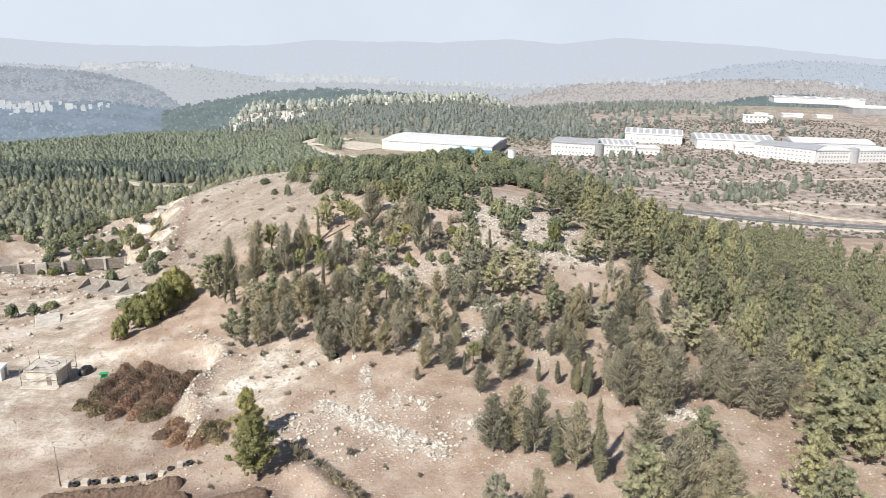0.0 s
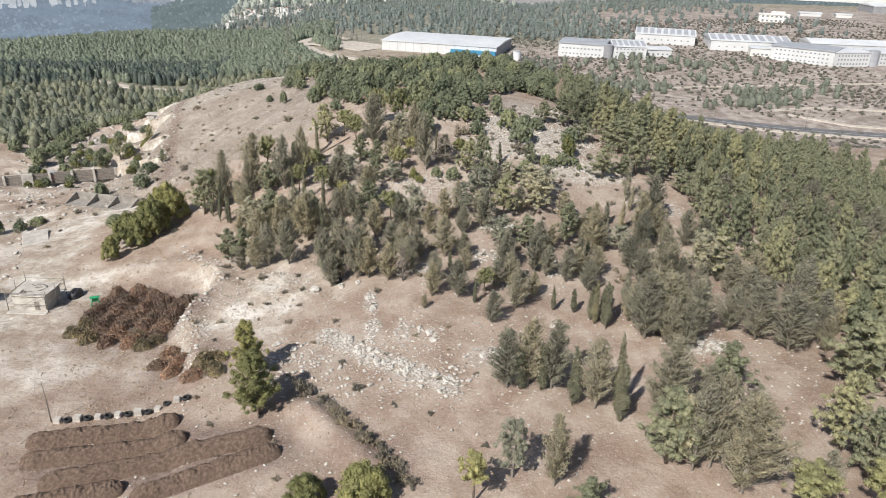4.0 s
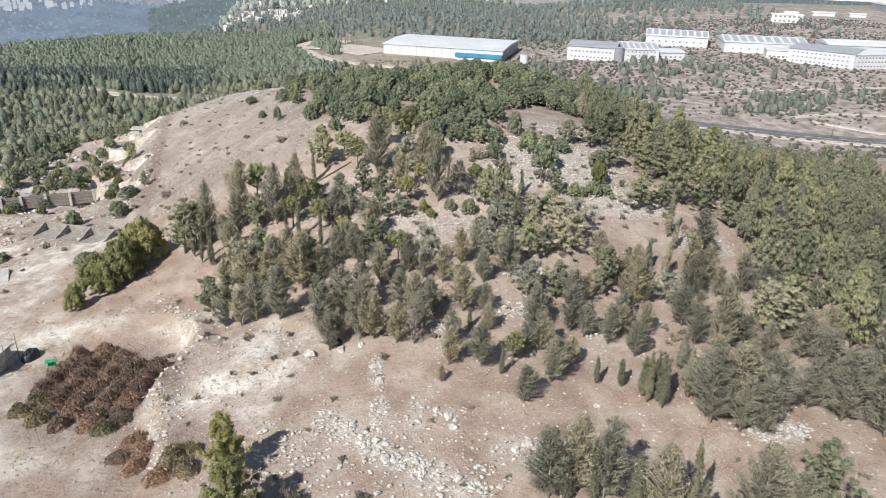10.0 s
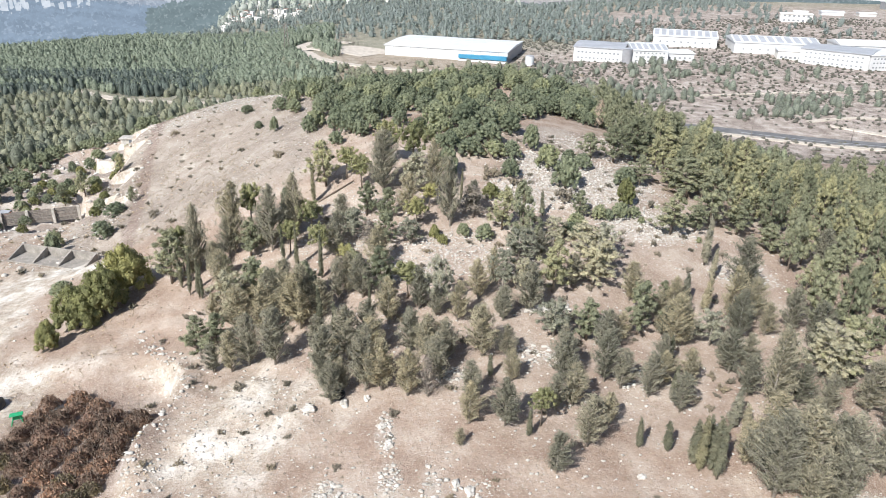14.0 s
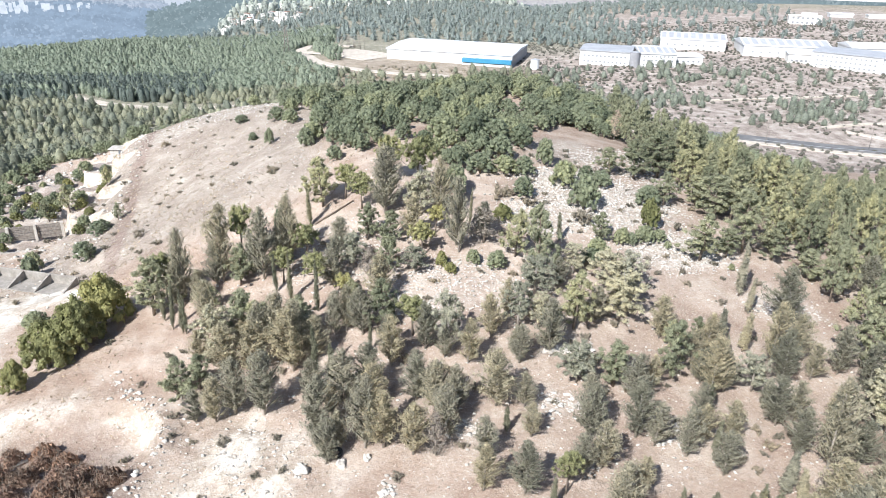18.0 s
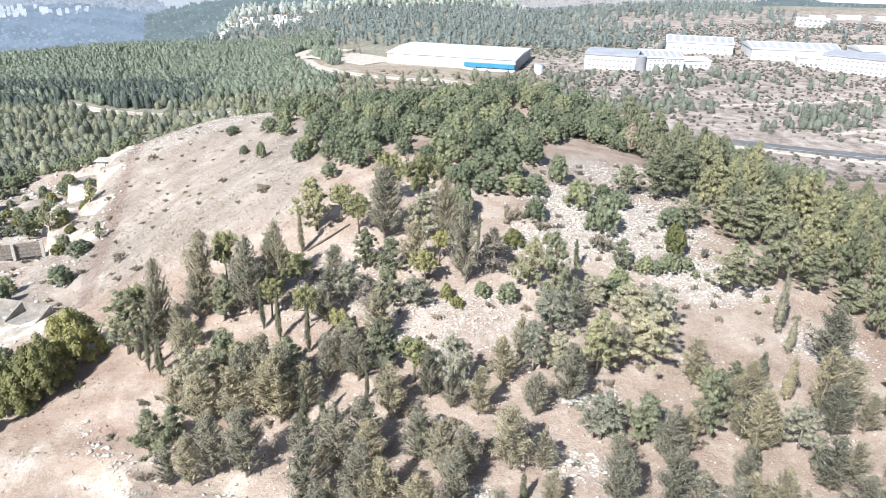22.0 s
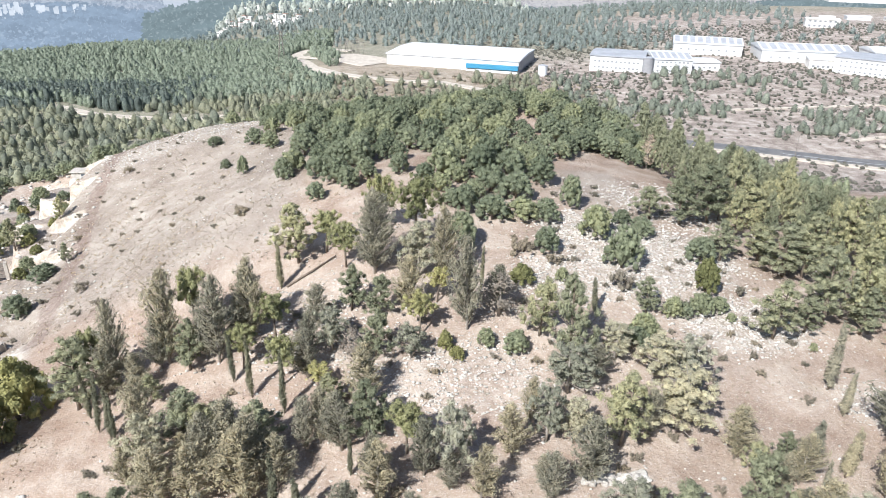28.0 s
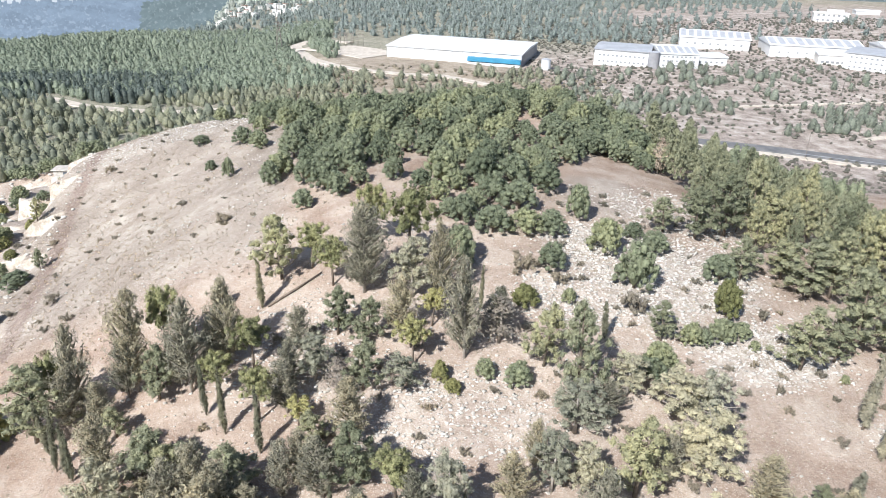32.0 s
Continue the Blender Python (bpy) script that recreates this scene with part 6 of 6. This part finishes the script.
# ---- pylons and poles ----
def lattice_pylon(x, y, tall, wide, label):
    ob = thing("pylon", label, "pylon", x, y)
    levels = 6
    for i in (-1, 1):
        for j in (-1, 1):
            rod((i * wide / 2, j * wide / 2, -1), (i * wide * 0.08, j * wide * 0.08, tall), 0.16, STEEL, "leg", ob, 4)
    for k in range(levels):
        q0, q1 = k / levels, (k + 1) / levels
        w0, w1 = wide / 2 * (1 - 0.84 * q0), wide / 2 * (1 - 0.84 * q1)
        for s in (-1, 1):
            rod((-w0, s * w0, tall * q0), (w1, s * w1, tall * q1), 0.08, STEEL, "brace", ob, 3)
            rod((s * w0, -w0, tall * q0), (s * w1, w1, tall * q1), 0.08, STEEL, "brace", ob, 3)
    for z, w in ((0.74, 5.5), (0.86, 4.5), (0.96, 3.2)):
        rod((-w, 0, tall * z), (w, 0, tall * z), 0.14, STEEL, "crossarm", ob, 4)
    return ob


lattice_pylon(-81, 590, 24, 5, "grey steel lattice pylon above the pine wood")
lattice_pylon(-300, 560, 24, 5, "grey steel lattice pylon above the pine wood")
for x, y, h in ((215, 415, 13), (173, 372, 11), (222, 368, 11), (268, 392, 12), (300, 468, 12), (250, 480, 12)):
    ob = thing("utility_pole", "slender grey utility pole beside the road", "pole", x, y, None, 0, "utility poles")
    rod((0, 0, -1), (0, 0, h), 0.13, TIMBER, "shaft", ob)
    rod((-1.2, 0, h - 0.8), (1.2, 0, h - 0.8), 0.08, TIMBER, "crossarm", ob)
for k in range(9):
    x, y = -46 + 4.6 * (k % 5), 622 + 8 * (k // 5) + 3 * math.sin(k)
    ob = thing("substation_gantry", "grey steel substation gantry beside the warehouse", "gantry", x, y, None, 0, "substation gantries")
    rod((-1.6, 0, -1), (-1.6, 0, 9), 0.15, STEEL, "post", ob, 4)
    rod((1.6, 0, -1), (1.6, 0, 9), 0.15, STEEL, "post", ob, 4)
    rod((-2.4, 0, 8.6), (2.4, 0, 8.6), 0.15, STEEL, "beam", ob, 4)
rail = thing("guard_rail", "grey steel guard rail along the road", "guard rail", 204, 367, 0)
line = [(170, 376.6), (204, 366.6), (240, 358.6), (300, 346.6)]
for (ax, ay), (bx, by) in zip(line, line[1:]):
    n = int(math.hypot(bx - ax, by - ay) / 8)
    for k in range(n):
        x0, y0, x1, y1 = ax + (bx - ax) * k / n, ay + (by - ay) * k / n, ax + (bx - ax) * (k + 1) / n, ay + (by - ay) * (k + 1) / n
        rod((x0 - 204, y0 - 367, ground_at(x0, y0) + 1.1), (x1 - 204, y1 - 367, ground_at(x1, y1) + 1.1), 0.12, GREY_ROOF, "beam", rail, 4)
        rod((x0 - 204, y0 - 367, ground_at(x0, y0)), (x0 - 204, y0 - 367, ground_at(x0, y0) + 1.1), 0.08, STEEL, "post", rail, 4)


# ---- trees of the slope: x, y, height, width ----
stand("P", [
    (62.7, 120.2, 10, 7.7), (60.4, 122.3, 3.9, 3.6), (68, 153.8, 5.6, 5.1), (63.3, 158.6, 7.2, 5.2), (35.5, 69.7, 11.3, 7.3), (49.1, 83.2, 8.5, 7.3),
    (60.1, 72.6, 12, 7), (69, 84.9, 12.5, 9.9), (61, 67.8, 10.6, 6.6), (23.5, 61.5, 5.8, 4.6), (-95.2, 235.7, 6.3, 4.2), (-86.1, 228.9, 7.5, 4.4),
    (-90.9, 249.8, 4.7, 3.5), (-79, 237.2, 5.7, 3.3), (-68.2, 213.9, 4.6, 2.6), (78.2, 103, 7.2, 7.7), (85.4, 104.3, 11.2, 9.3), (92.2, 107.1, 11.4, 8.5),
    (78.2, 86.6, 10.9, 8.1), (-41.1, 154.7, 10.2, 7.3), (-25.1, 145.6, 7.3, 6.3), (-22.1, 144.3, 5.9, 4.4), (-27.2, 156.9, 7.5, 4.6), (-3, 152.9, 6.7, 4.4),
], "pines on the slope")
stand("P", [
    (-6.4, 161.7, 6.8, 4.5), (-2.7, 159.6, 6.4, 4), (-14.8, 173.5, 9.6, 6.3), (17.8, 154.7, 8.4, 4.8), (20.9, 150.3, 11.9, 5.6), (32.9, 158.8, 5.2, 3.5),
    (23.9, 137.7, 9.3, 6.1), (37.3, 133.2, 5.4, 3.4), (41.4, 135.7, 4, 2.7), (49.1, 155.5, 8.4, 6.4), (54.7, 157.6, 5.5, 4.1), (48.1, 171.8, 6.6, 5.4),
    (57.5, 170.4, 8.7, 8.2), (55, 173.7, 6.3, 5), (-3.4, 140.7, 8.1, 5.5), (45.4, 182.2, 8.3, 6.2), (51.2, 185.1, 10, 7.3), (40.7, 183.2, 5.6, 5.3),
    (58.8, 187.8, 8.8, 6.6), (58.4, 159.8, 11.6, 6.8), (64.8, 162.3, 12.7, 7), (61, 171.1, 10.7, 6.6), (71.8, 178.5, 12.3, 8), (26.7, 126.2, 6.8, 5.6),
], "pines on the slope")
stand("P", [
    (34.9, 127.8, 8.8, 4.5), (64.7, 132.3, 14.2, 7),
], "pines on the slope")
stand("N", [
    (34.1, 100.8, 8.2, 1.4), (35.7, 99.5, 7.8, 1.4), (19.3, 83.9, 6.6, 1.8), (22.2, 83.7, 7.7, 1.8), (26.1, 80.8, 8.8, 2.1), (31.7, 79.5, 11.8, 1.7),
    (31.7, 77.3, 9, 2), (33.9, 102, 6.4, 1.8), (35.6, 101, 7.6, 1.9), (-38.6, 152.2, 7.6, 0.9), (-36.5, 149.3, 8.7, 0.9), (-34.5, 147.8, 7.4, 1),
    (-33.9, 147.3, 6.6, 0.8), (-16.8, 168.7, 7.3, 1.1), (-20.8, 153.2, 7.3, 0.9), (-17.9, 149.9, 8.7, 1), (-13.5, 146.6, 8.6, 1), (11.2, 163.6, 6.3, 0.7),
    (26, 159.1, 5.2, 1), (-5.2, 136.6, 5.7, 0.7),
], "pencil cypresses on the slope")
stand("N", [
    (-12.4, 132.1, 8.6, 1.3), (-10.3, 131.4, 5.9, 1.2), (11.7, 118.7, 3.7, 0.9), (15, 106.8, 4, 0.9), (37.6, 121.5, 4.3, 1.3), (35.8, 114.5, 4.7, 1),
    (28, 104.5, 4.6, 1), (31.4, 104, 4.5, 1.2), (36.5, 104.5, 4.8, 1.4),
], "pencil cypresses on the slope")
stand("L", [
    (52.6, 147.2, 9.5, 1.7), (52.3, 143, 6, 1.3), (45.4, 136.5, 5.3, 1.6), (47.6, 134, 6.7, 1.6), (45.8, 122.6, 4.9, 1.7), (41.3, 108.2, 6.2, 1.7),
    (42.7, 107.2, 4.6, 1.4), (44.5, 132.3, 3.9, 0.7),
], "pencil cypresses on the slope")
stand("W", [
    (17.2, 100.6, 5.8, 3), (61.7, 112.4, 8.2, 6), (67.4, 114.7, 7.9, 4.8), (40.1, 101.8, 6.2, 3.5), (41.2, 96.8, 11.5, 5.7), (50.5, 101, 8.4, 6),
    (56.5, 100.5, 8.4, 5.6), (44.5, 95.1, 8.6, 5.2), (17.4, 84.3, 9.3, 4.7), (20.5, 85, 10.8, 4.5), (23.7, 84.1, 11.3, 4.6), (29, 80, 11.2, 4.8),
    (38, 77.6, 13, 5.7), (40.8, 68.9, 14.3, 4.1), (44.6, 80.9, 7.1, 3.3), (38.4, 68.5, 13.3, 4.5), (43.2, 64.8, 14, 6.8), (52.3, 63.6, 8.1, 2.8),
    (20.5, 65.9, 10.7, 3.2), (65.6, 97.7, 9.5, 7.6), (50, 97.9, 10.8, 8.4), (44.8, 98.2, 11.3, 6.5), (48, 73.7, 8, 4.7), (64.2, 94.9, 10.9, 7.6),
], "cypresses on the slope")
stand("W", [
    (60.2, 98.1, 11.6, 5.8), (-36.6, 157.6, 12.6, 3.6), (-37.5, 156.2, 7.8, 3.9), (-33.5, 154.9, 6.1, 4.2), (-29.6, 145.7, 9.5, 3.9), (-18.5, 139.9, 9.1, 4),
    (-15.7, 137.5, 9.3, 4), (-12.9, 136.4, 7.1, 3.4), (-30.5, 159.2, 13.7, 4.5), (-31.4, 158.6, 8.1, 3.6), (-23.3, 157.1, 12.8, 4.6), (-25.3, 158.7, 6.6, 3.6),
    (-19.2, 160, 12.2, 4), (-20.4, 159.2, 7.6, 3.7), (-11.3, 151.5, 7, 3.6), (-8.9, 141.4, 7.5, 2.8), (-10.4, 140.7, 7.4, 2.9), (-3.4, 168.3, 12.7, 5.7),
    (6.2, 165.4, 11.4, 3.9), (8.7, 156.3, 13.1, 4.2), (13, 159.9, 6.4, 2.9), (27.5, 139.1, 6.1, 3.3), (23.3, 146.9, 5.4, 3.2), (36, 136, 6.9, 4.3),
], "cypresses on the slope")
stand("W", [
    (-2.8, 135.6, 6.4, 5.2), (2.5, 135.5, 7.8, 2.9), (5.1, 133.4, 5.1, 3.5), (11.9, 136.9, 7.1, 5.2), (14.6, 141.2, 6.2, 2.2), (-18.6, 126.7, 9.6, 4.7),
    (-15.8, 134.7, 10, 4.9), (-11.2, 120.5, 9.2, 4.1), (-9.9, 125.3, 5, 3.4), (-8, 125.9, 8.9, 4.2), (-5.3, 118.3, 10.5, 3.8), (-4.6, 124.6, 7.3, 3.9),
    (-3.1, 118, 8.3, 4.6), (0.4, 116.3, 7.4, 4.5), (1, 125.7, 6.8, 4.4), (3.5, 123.1, 7.7, 4.1), (4.7, 118.6, 7.3, 3.5), (11, 123.3, 8.5, 4.4),
    (14.5, 122.8, 5.3, 4.4), (14.5, 117.5, 5, 4.2), (14.6, 133.4, 3.7, 2.4), (28.9, 123.1, 7.1, 4.6), (21.4, 116.9, 7.7, 4.3), (27, 116.9, 8.4, 3.9),
], "cypresses on the slope")
stand("W", [
    (21.5, 112, 6.7, 4.8), (19.2, 111.4, 5.6, 3.9), (12.4, 108.9, 7.2, 4.6), (8, 109.8, 6.5, 3), (38.8, 127.1, 5.6, 6.5), (41.4, 125.6, 6.4, 4.6),
    (50.4, 131.1, 10.4, 4.1), (56.1, 139.3, 10.9, 5.4), (34.5, 116, 5.8, 3.6), (38.3, 115.9, 6, 5), (35.4, 110.9, 6, 5.4), (45.8, 114.3, 6.8, 4.3),
    (48.5, 112.3, 12.2, 4.2), (44.8, 105.1, 8.3, 5.4), (49.6, 105.1, 7.6, 5.4), (52.7, 113, 6.8, 4.4), (55.9, 111.6, 6.4, 4.4), (21.7, 104.7, 7.4, 5.6),
    (25.2, 108.3, 5.1, 4.6), (55.2, 128.9, 5.9, 5), (38.6, 128, 4.5, 4.7), (6.6, 105.9, 2.7, 2.5),
], "cypresses on the slope")
stand("G", [
    (37.9, 71.1, 10.1, 6.2), (15.7, 67.4, 8.7, 3.9), (-27.4, 139.8, 8.5, 5.6), (-8.6, 155.2, 6.1, 4.7), (1.5, 152.3, 4.8, 4), (2.7, 166.7, 8.2, 5.8),
    (26.5, 150.3, 5.1, 4.7), (31.4, 146.9, 6.5, 5.8), (34.4, 146, 6.9, 5.1), (31, 139.9, 7.9, 7), (19.6, 145.4, 6.7, 5.9), (5.6, 135, 9.1, 4.6),
    (15.9, 138.5, 7.2, 4.2), (18.9, 138.3, 5.7, 4.3), (22, 127, 6.2, 4.9), (45.4, 125.9, 6.1, 4.5), (59.5, 118.1, 9.6, 7),
], "grey pines on the slope")
stand("B", [
    (-2, 64.2, 6, 6.4), (-8.7, 64.8, 4.8, 4.7), (-49.5, 155.5, 9.9, 8.6), (-51.4, 148.8, 9.9, 7), (-55.1, 146.7, 8.2, 7.5), (-57.6, 140.9, 5.6, 3.8),
    (17, 164.7, 3, 3.5), (5.8, 153.4, 2.7, 2.2), (7.1, 151.5, 2, 1.9), (42.8, 163.4, 5.7, 3.5),
], "leafy bushes by the yard")
stand("O", [
    (-63.6, 160.9, 2.9, 4.3), (-79.4, 193.6, 4.3, 3.7), (-67.2, 191.5, 4.2, 4.7), (-31.8, 219, 4.1, 2.5), (-37.4, 227.7, 2.2, 2.6), (-43.8, 246.3, 2.3, 3.7),
    (-32.8, 239.4, 3.9, 4.8), (-28.6, 234, 3.9, 4.7), (-21.4, 205, 4.4, 3.8), (-70.9, 209.4, 3.1, 5.8), (-116.9, 239.4, 6.3, 5.7), (-88.7, 166.9, 3, 3.6),
    (-93.4, 165.5, 4.1, 3), (-63.6, 160.5, 2.7, 4.3), (-86.8, 171.9, 2.1, 4.3), (-76.9, 187.2, 4.5, 3.4), (-22.4, 170.4, 3.9, 2.2), (9.2, 172.8, 5.8, 4.2),
    (10.5, 182.9, 4.4, 4.5), (14.5, 180, 4.3, 5.1), (8.7, 184.7, 3, 3.5), (19.2, 180.3, 3.8, 5.1), (23.2, 180.5, 3.8, 4.5), (28, 185.5, 5.6, 3.6),
], "evergreen oaks on the hill")
stand("O", [
    (22.7, 165.2, 2.1, 2), (21.7, 171.9, 4, 4), (10.9, 153.3, 2.5, 2.3), (14.5, 152, 3.1, 3.1), (30, 176, 5.4, 5), (32, 168.2, 6.9, 5.3),
    (37.3, 176.8, 3.3, 3.9), (35.1, 180.3, 2.5, 3.1), (36.5, 158.4, 3, 2.7), (38.1, 158.3, 2.2, 2.2), (40.5, 158.9, 3.4, 3.2), (43.4, 160, 2, 2.8),
    (44.3, 157.8, 1.5, 1.4), (31.1, 154, 3.8, 3.9), (29.7, 152.5, 3, 3.7), (44.8, 171.1, 4.1, 4.4), (54.2, 154.1, 1.3, 1.1),
], "evergreen oaks on the hill")
stand("Y", [
    (49.1, 61.7, 7.3, 6.1), (58, 61.7, 7.6, 5.5), (10.6, 63.8, 7.4, 4), (-39.7, 158.1, 8.8, 3.6), (-27.8, 163.1, 10.4, 4.6), (-16.1, 158.5, 7.2, 4.7),
    (-19.8, 155.1, 6.2, 4), (-14.3, 150.9, 7.6, 4.1), (-9.8, 149.5, 3.7, 3), (2.7, 155.8, 6.2, 4), (5.1, 161.5, 5.1, 3.3), (-10.8, 174.6, 6.6, 4.8),
    (-7.6, 170.3, 6.9, 4.4), (-2.7, 176.6, 9.8, 4.6), (2.2, 172.5, 11.5, 6.7), (0.8, 138.6, 6.5, 4.6), (16.8, 108.6, 5.8, 2.9),
], "young pines on the slope")
stand("D", [
    (-25.5, 144.5, 4, 4.1), (-5.7, 153, 4.9, 3.8), (13, 158.5, 6.1, 6), (3, 115.8, 6.6, 3),
], "withered conifers")
stand("K", [
    (-19.8, 91.6, 9.7, 5.3), (-16.8, 82.3, 10.1, 7.3),
], "dark pines by the bank")
stand("S", [
    (-27.1, 193.8, 1.6, 3.1), (-42.5, 203.6, 1.1, 1.2), (-39.1, 212, 1.2, 2), (-65.5, 247.9, 1.7, 2.7), (-55.3, 191.5, 1.7, 3.1), (-3.7, 85.8, 1, 2.1),
    (-11.4, 85.8, 2.7, 3.4), (17.9, 171.5, 2.4, 4.5), (22.3, 169.1, 1.4, 3.1), (11.7, 151.1, 0.8, 1.5), (30.9, 164, 2.7, 3.8), (47.7, 163.5, 1.7, 1.8),
    (44.7, 151.3, 1.3, 1.1), (38.8, 151.8, 1, 1.1), (43.1, 154.9, 1.1, 1),
], "dry shrubs on the bare slope")


def fill(code, count, where, box_, gap, tall, wide, seed, group, free=False):
    """Trees at random places that where() accepts, never closer than gap."""
    rng = random.Random(seed)
    made = 0
    for _ in range(count * 60):
        if made >= count:
            break
        x, y = rng.uniform(box_[0], box_[1]), rng.uniform(box_[2], box_[3])
        if not where(x, y) or not (free or clear(x, y, gap)):
            continue
        s = rng.uniform(0.68, 1.25)
        plant(code, round(x, 1), round(y, 1), tall * s * rng.uniform(0.9, 1.1), wide * s, group)
        made += 1


def inside(x, y, corners):
    hit = False
    for (ax, ay), (bx, by) in zip(corners, corners[1:] + corners[:1]):
        if (ay > y) != (by > y) and x < (bx - ax) * (y - ay) / (by - ay) + ax:
            hit = not hit
    return hit


COPSE = [(-18, 190), (-20, 206), (-21, 232), (-33, 246), (-36, 268), (0, 276), (36, 272), (62, 262), (62, 224), (52, 214), (44, 220), (36, 219), (30, 210), (26, 196), (20, 184), (14, 187), (8, 186), (2, 194), (-8, 194)]
PINES = [(53, 214), (50, 196), (50, 181), (57, 178), (65, 170), (70, 161), (67, 151), (68, 138), (71, 125), (72, 112), (76, 98), (70, 88), (76, 74), (90, 62), (130, 66), (150, 90), (165, 170), (140, 240), (100, 262), (62, 258), (54, 236)]
GLADE = [(20, 232, 3.5), (2, 226, 3.0), (-26, 240, 4.5), (12, 205, 2.5), (30, 240, 3)]
fill("W", 26, lambda x, y: y > 108 + 0.10 * abs(x - 20) and not (x < 8 and y < 116), (-10, 62, 107, 133), 2.3, 7.0, 3.3, 21, "cypresses on the slope")
fill("W", 15, lambda x, y: y < 150 or x > -12, (-32, 4, 124, 162), 2.5, 7.6, 3.8, 23, "cypresses on the slope")
fill("P", 6, lambda x, y: True, (-34, 0, 130, 160), 2.7, 5.8, 4.4, 24, "pines on the slope")
fill("W", 8, lambda x, y: True, (42, 72, 93, 108), 2.5, 9.0, 4.2, 22, "cypresses on the slope")
fill("O", 215, lambda x, y: inside(x, y, COPSE) and all(math.hypot(x - a, y - b) > r for a, b, r in GLADE), (-40, 55, 180, 280), 3.5, 4.6, 4.9, 1, "evergreen oaks of the hilltop copse")
fill("P", 290, lambda x, y: inside(x, y, PINES) and (x < 98 and y < 205), (48, 100, 62, 206), 4.1, 9.6, 4.2, 2, "pines of the hillside wood")
fill("W", 40, lambda x, y: inside(x, y, PINES) and y < 160, (60, 110, 88, 160), 3.0, 8.0, 4.4, 3, "cypresses among the pines")


def grove(name, label, code, count, where, box_, gap, tall, wide, seed):
    """Trees past counting, joined into one object of kind stuff from the same crowns."""
    rng = random.Random(seed)
    kept = []
    for _ in range(count * 40):
        if len(kept) >= count:
            break
        x, y = rng.uniform(box_[0], box_[1]), rng.uniform(box_[2], box_[3])
        if where(x, y) and clear(x, y, gap):
            CELLS[int(x // 6), int(y // 6)].append((x, y))
            kept.append((x, y, rng.uniform(0.68, 1.25), rng.uniform(0, 6.3), rng.randrange(KINDS[code][6])))
    stock = []
    for trunk, crown in STOCK[code]:
        co = np.empty(len(crown.vertices) * 3)
        crown.vertices.foreach_get("co", co)
        ix = np.empty(len(crown.polygons) * 3, int)
        crown.polygons.foreach_get("vertices", ix)
        tri = co.reshape(-1, 3)[ix].reshape(-1, 3, 3)
        bodies, leaves = tri[:CORE_FACES[crown.name]], tri[CORE_FACES[crown.name]::2]
        mid = leaves.mean(1, keepdims=True)
        tri = np.concatenate([bodies, mid + (leaves - mid) * 1.35])
        stock.append((tri.reshape(-1, 3), np.arange(len(tri) * 3).reshape(-1, 3)))
    verts, faces, total = [], [], 0
    for x, y, s, a, k in kept:
        v, f = stock[k]
        r = np.array([[math.cos(a), -math.sin(a), 0], [math.sin(a), math.cos(a), 0], [0, 0, 1]])
        verts.append(v @ r.T * (s * wide / KINDS[code][4], s * wide / KINDS[code][4], s * tall / KINDS[code][3]) + (x, y, ground_at(x, y)))
        faces.append(f + total)
        total += len(v)
    return tagged(new(name, mesh_of(name, np.concatenate(verts), np.concatenate(faces), STOCK[code][0][1].materials[0])), label, "trees", kind="stuff")


grove("pine_stand", "dense yellow-green pine canopy on the back slope", "P", 380, lambda x, y: inside(x, y, PINES) and not (x < 98 and y < 205), (48, 166, 62, 264), 4.3, 9.4, 4.6, 12)
grove("back_oaks", "dark evergreen bushes behind the hilltop", "O", 90, lambda x, y: True, (-45, 90, 268, 312), 3.4, 4.2, 5.4, 13)
grove("quarry_woods", "olive-green bushes and trees round the old quarry", "O", 120, lambda x, y: (x < -116 and y > 246) or y > 284, (-165, -70, 244, 316), 3.2, 4.0, 5.0, 14)
plant("D", 52, 219, 7.5, 4.2, "withered conifers")
fill("S", 60, lambda x, y: x > -78 + 0.1 * (240 - y), (-78, -16, 182, 276), 3.5, 0.6, 1.3, 5, "dry shrubs on the bare slope")
fill("S", 46, lambda x, y: True, (14, 58, 148, 200), 2.5, 0.7, 1.5, 6, "dry shrubs among rubble")
fill("S", 60, lambda x, y: x < -40 - 0.25 * (y - 140) or y > 150, (-125, -45, 138, 235), 3.5, 0.9, 1.9, 7, "dry shrubs on the waste ground")
fill("O", 40, lambda x, y: quarry(np.array(x), np.array(y)) > 0.3, (-118, -76, 216, 276), 3.5, 2.8, 3.4, 8, "bushes in the old quarry")
fill("S", 34, lambda x, y: abs(x - (-7.8 + 0.75 * (82 - y))) < 0.9, (-12, 6, 66, 86), 0.75, 1.0, 1.8, 11, "dark scrub along the earth berm", True)
fill("S", 40, lambda x, y: True, (-28, 62, 64, 118), 5.0, 0.5, 1.1, 10, "dry tufts on the brown soil")
fill("S", 110, lambda x, y: True, (-40, 52, 108, 168), 1.7, 0.8, 1.7, 15, "dry undergrowth between the trees")
fill("B", 26, lambda x, y: quarry(np.array(x), np.array(y)) > 0.3, (-112, -74, 212, 272), 2.8, 2.6, 3.0, 16, "bushes in the old quarry")
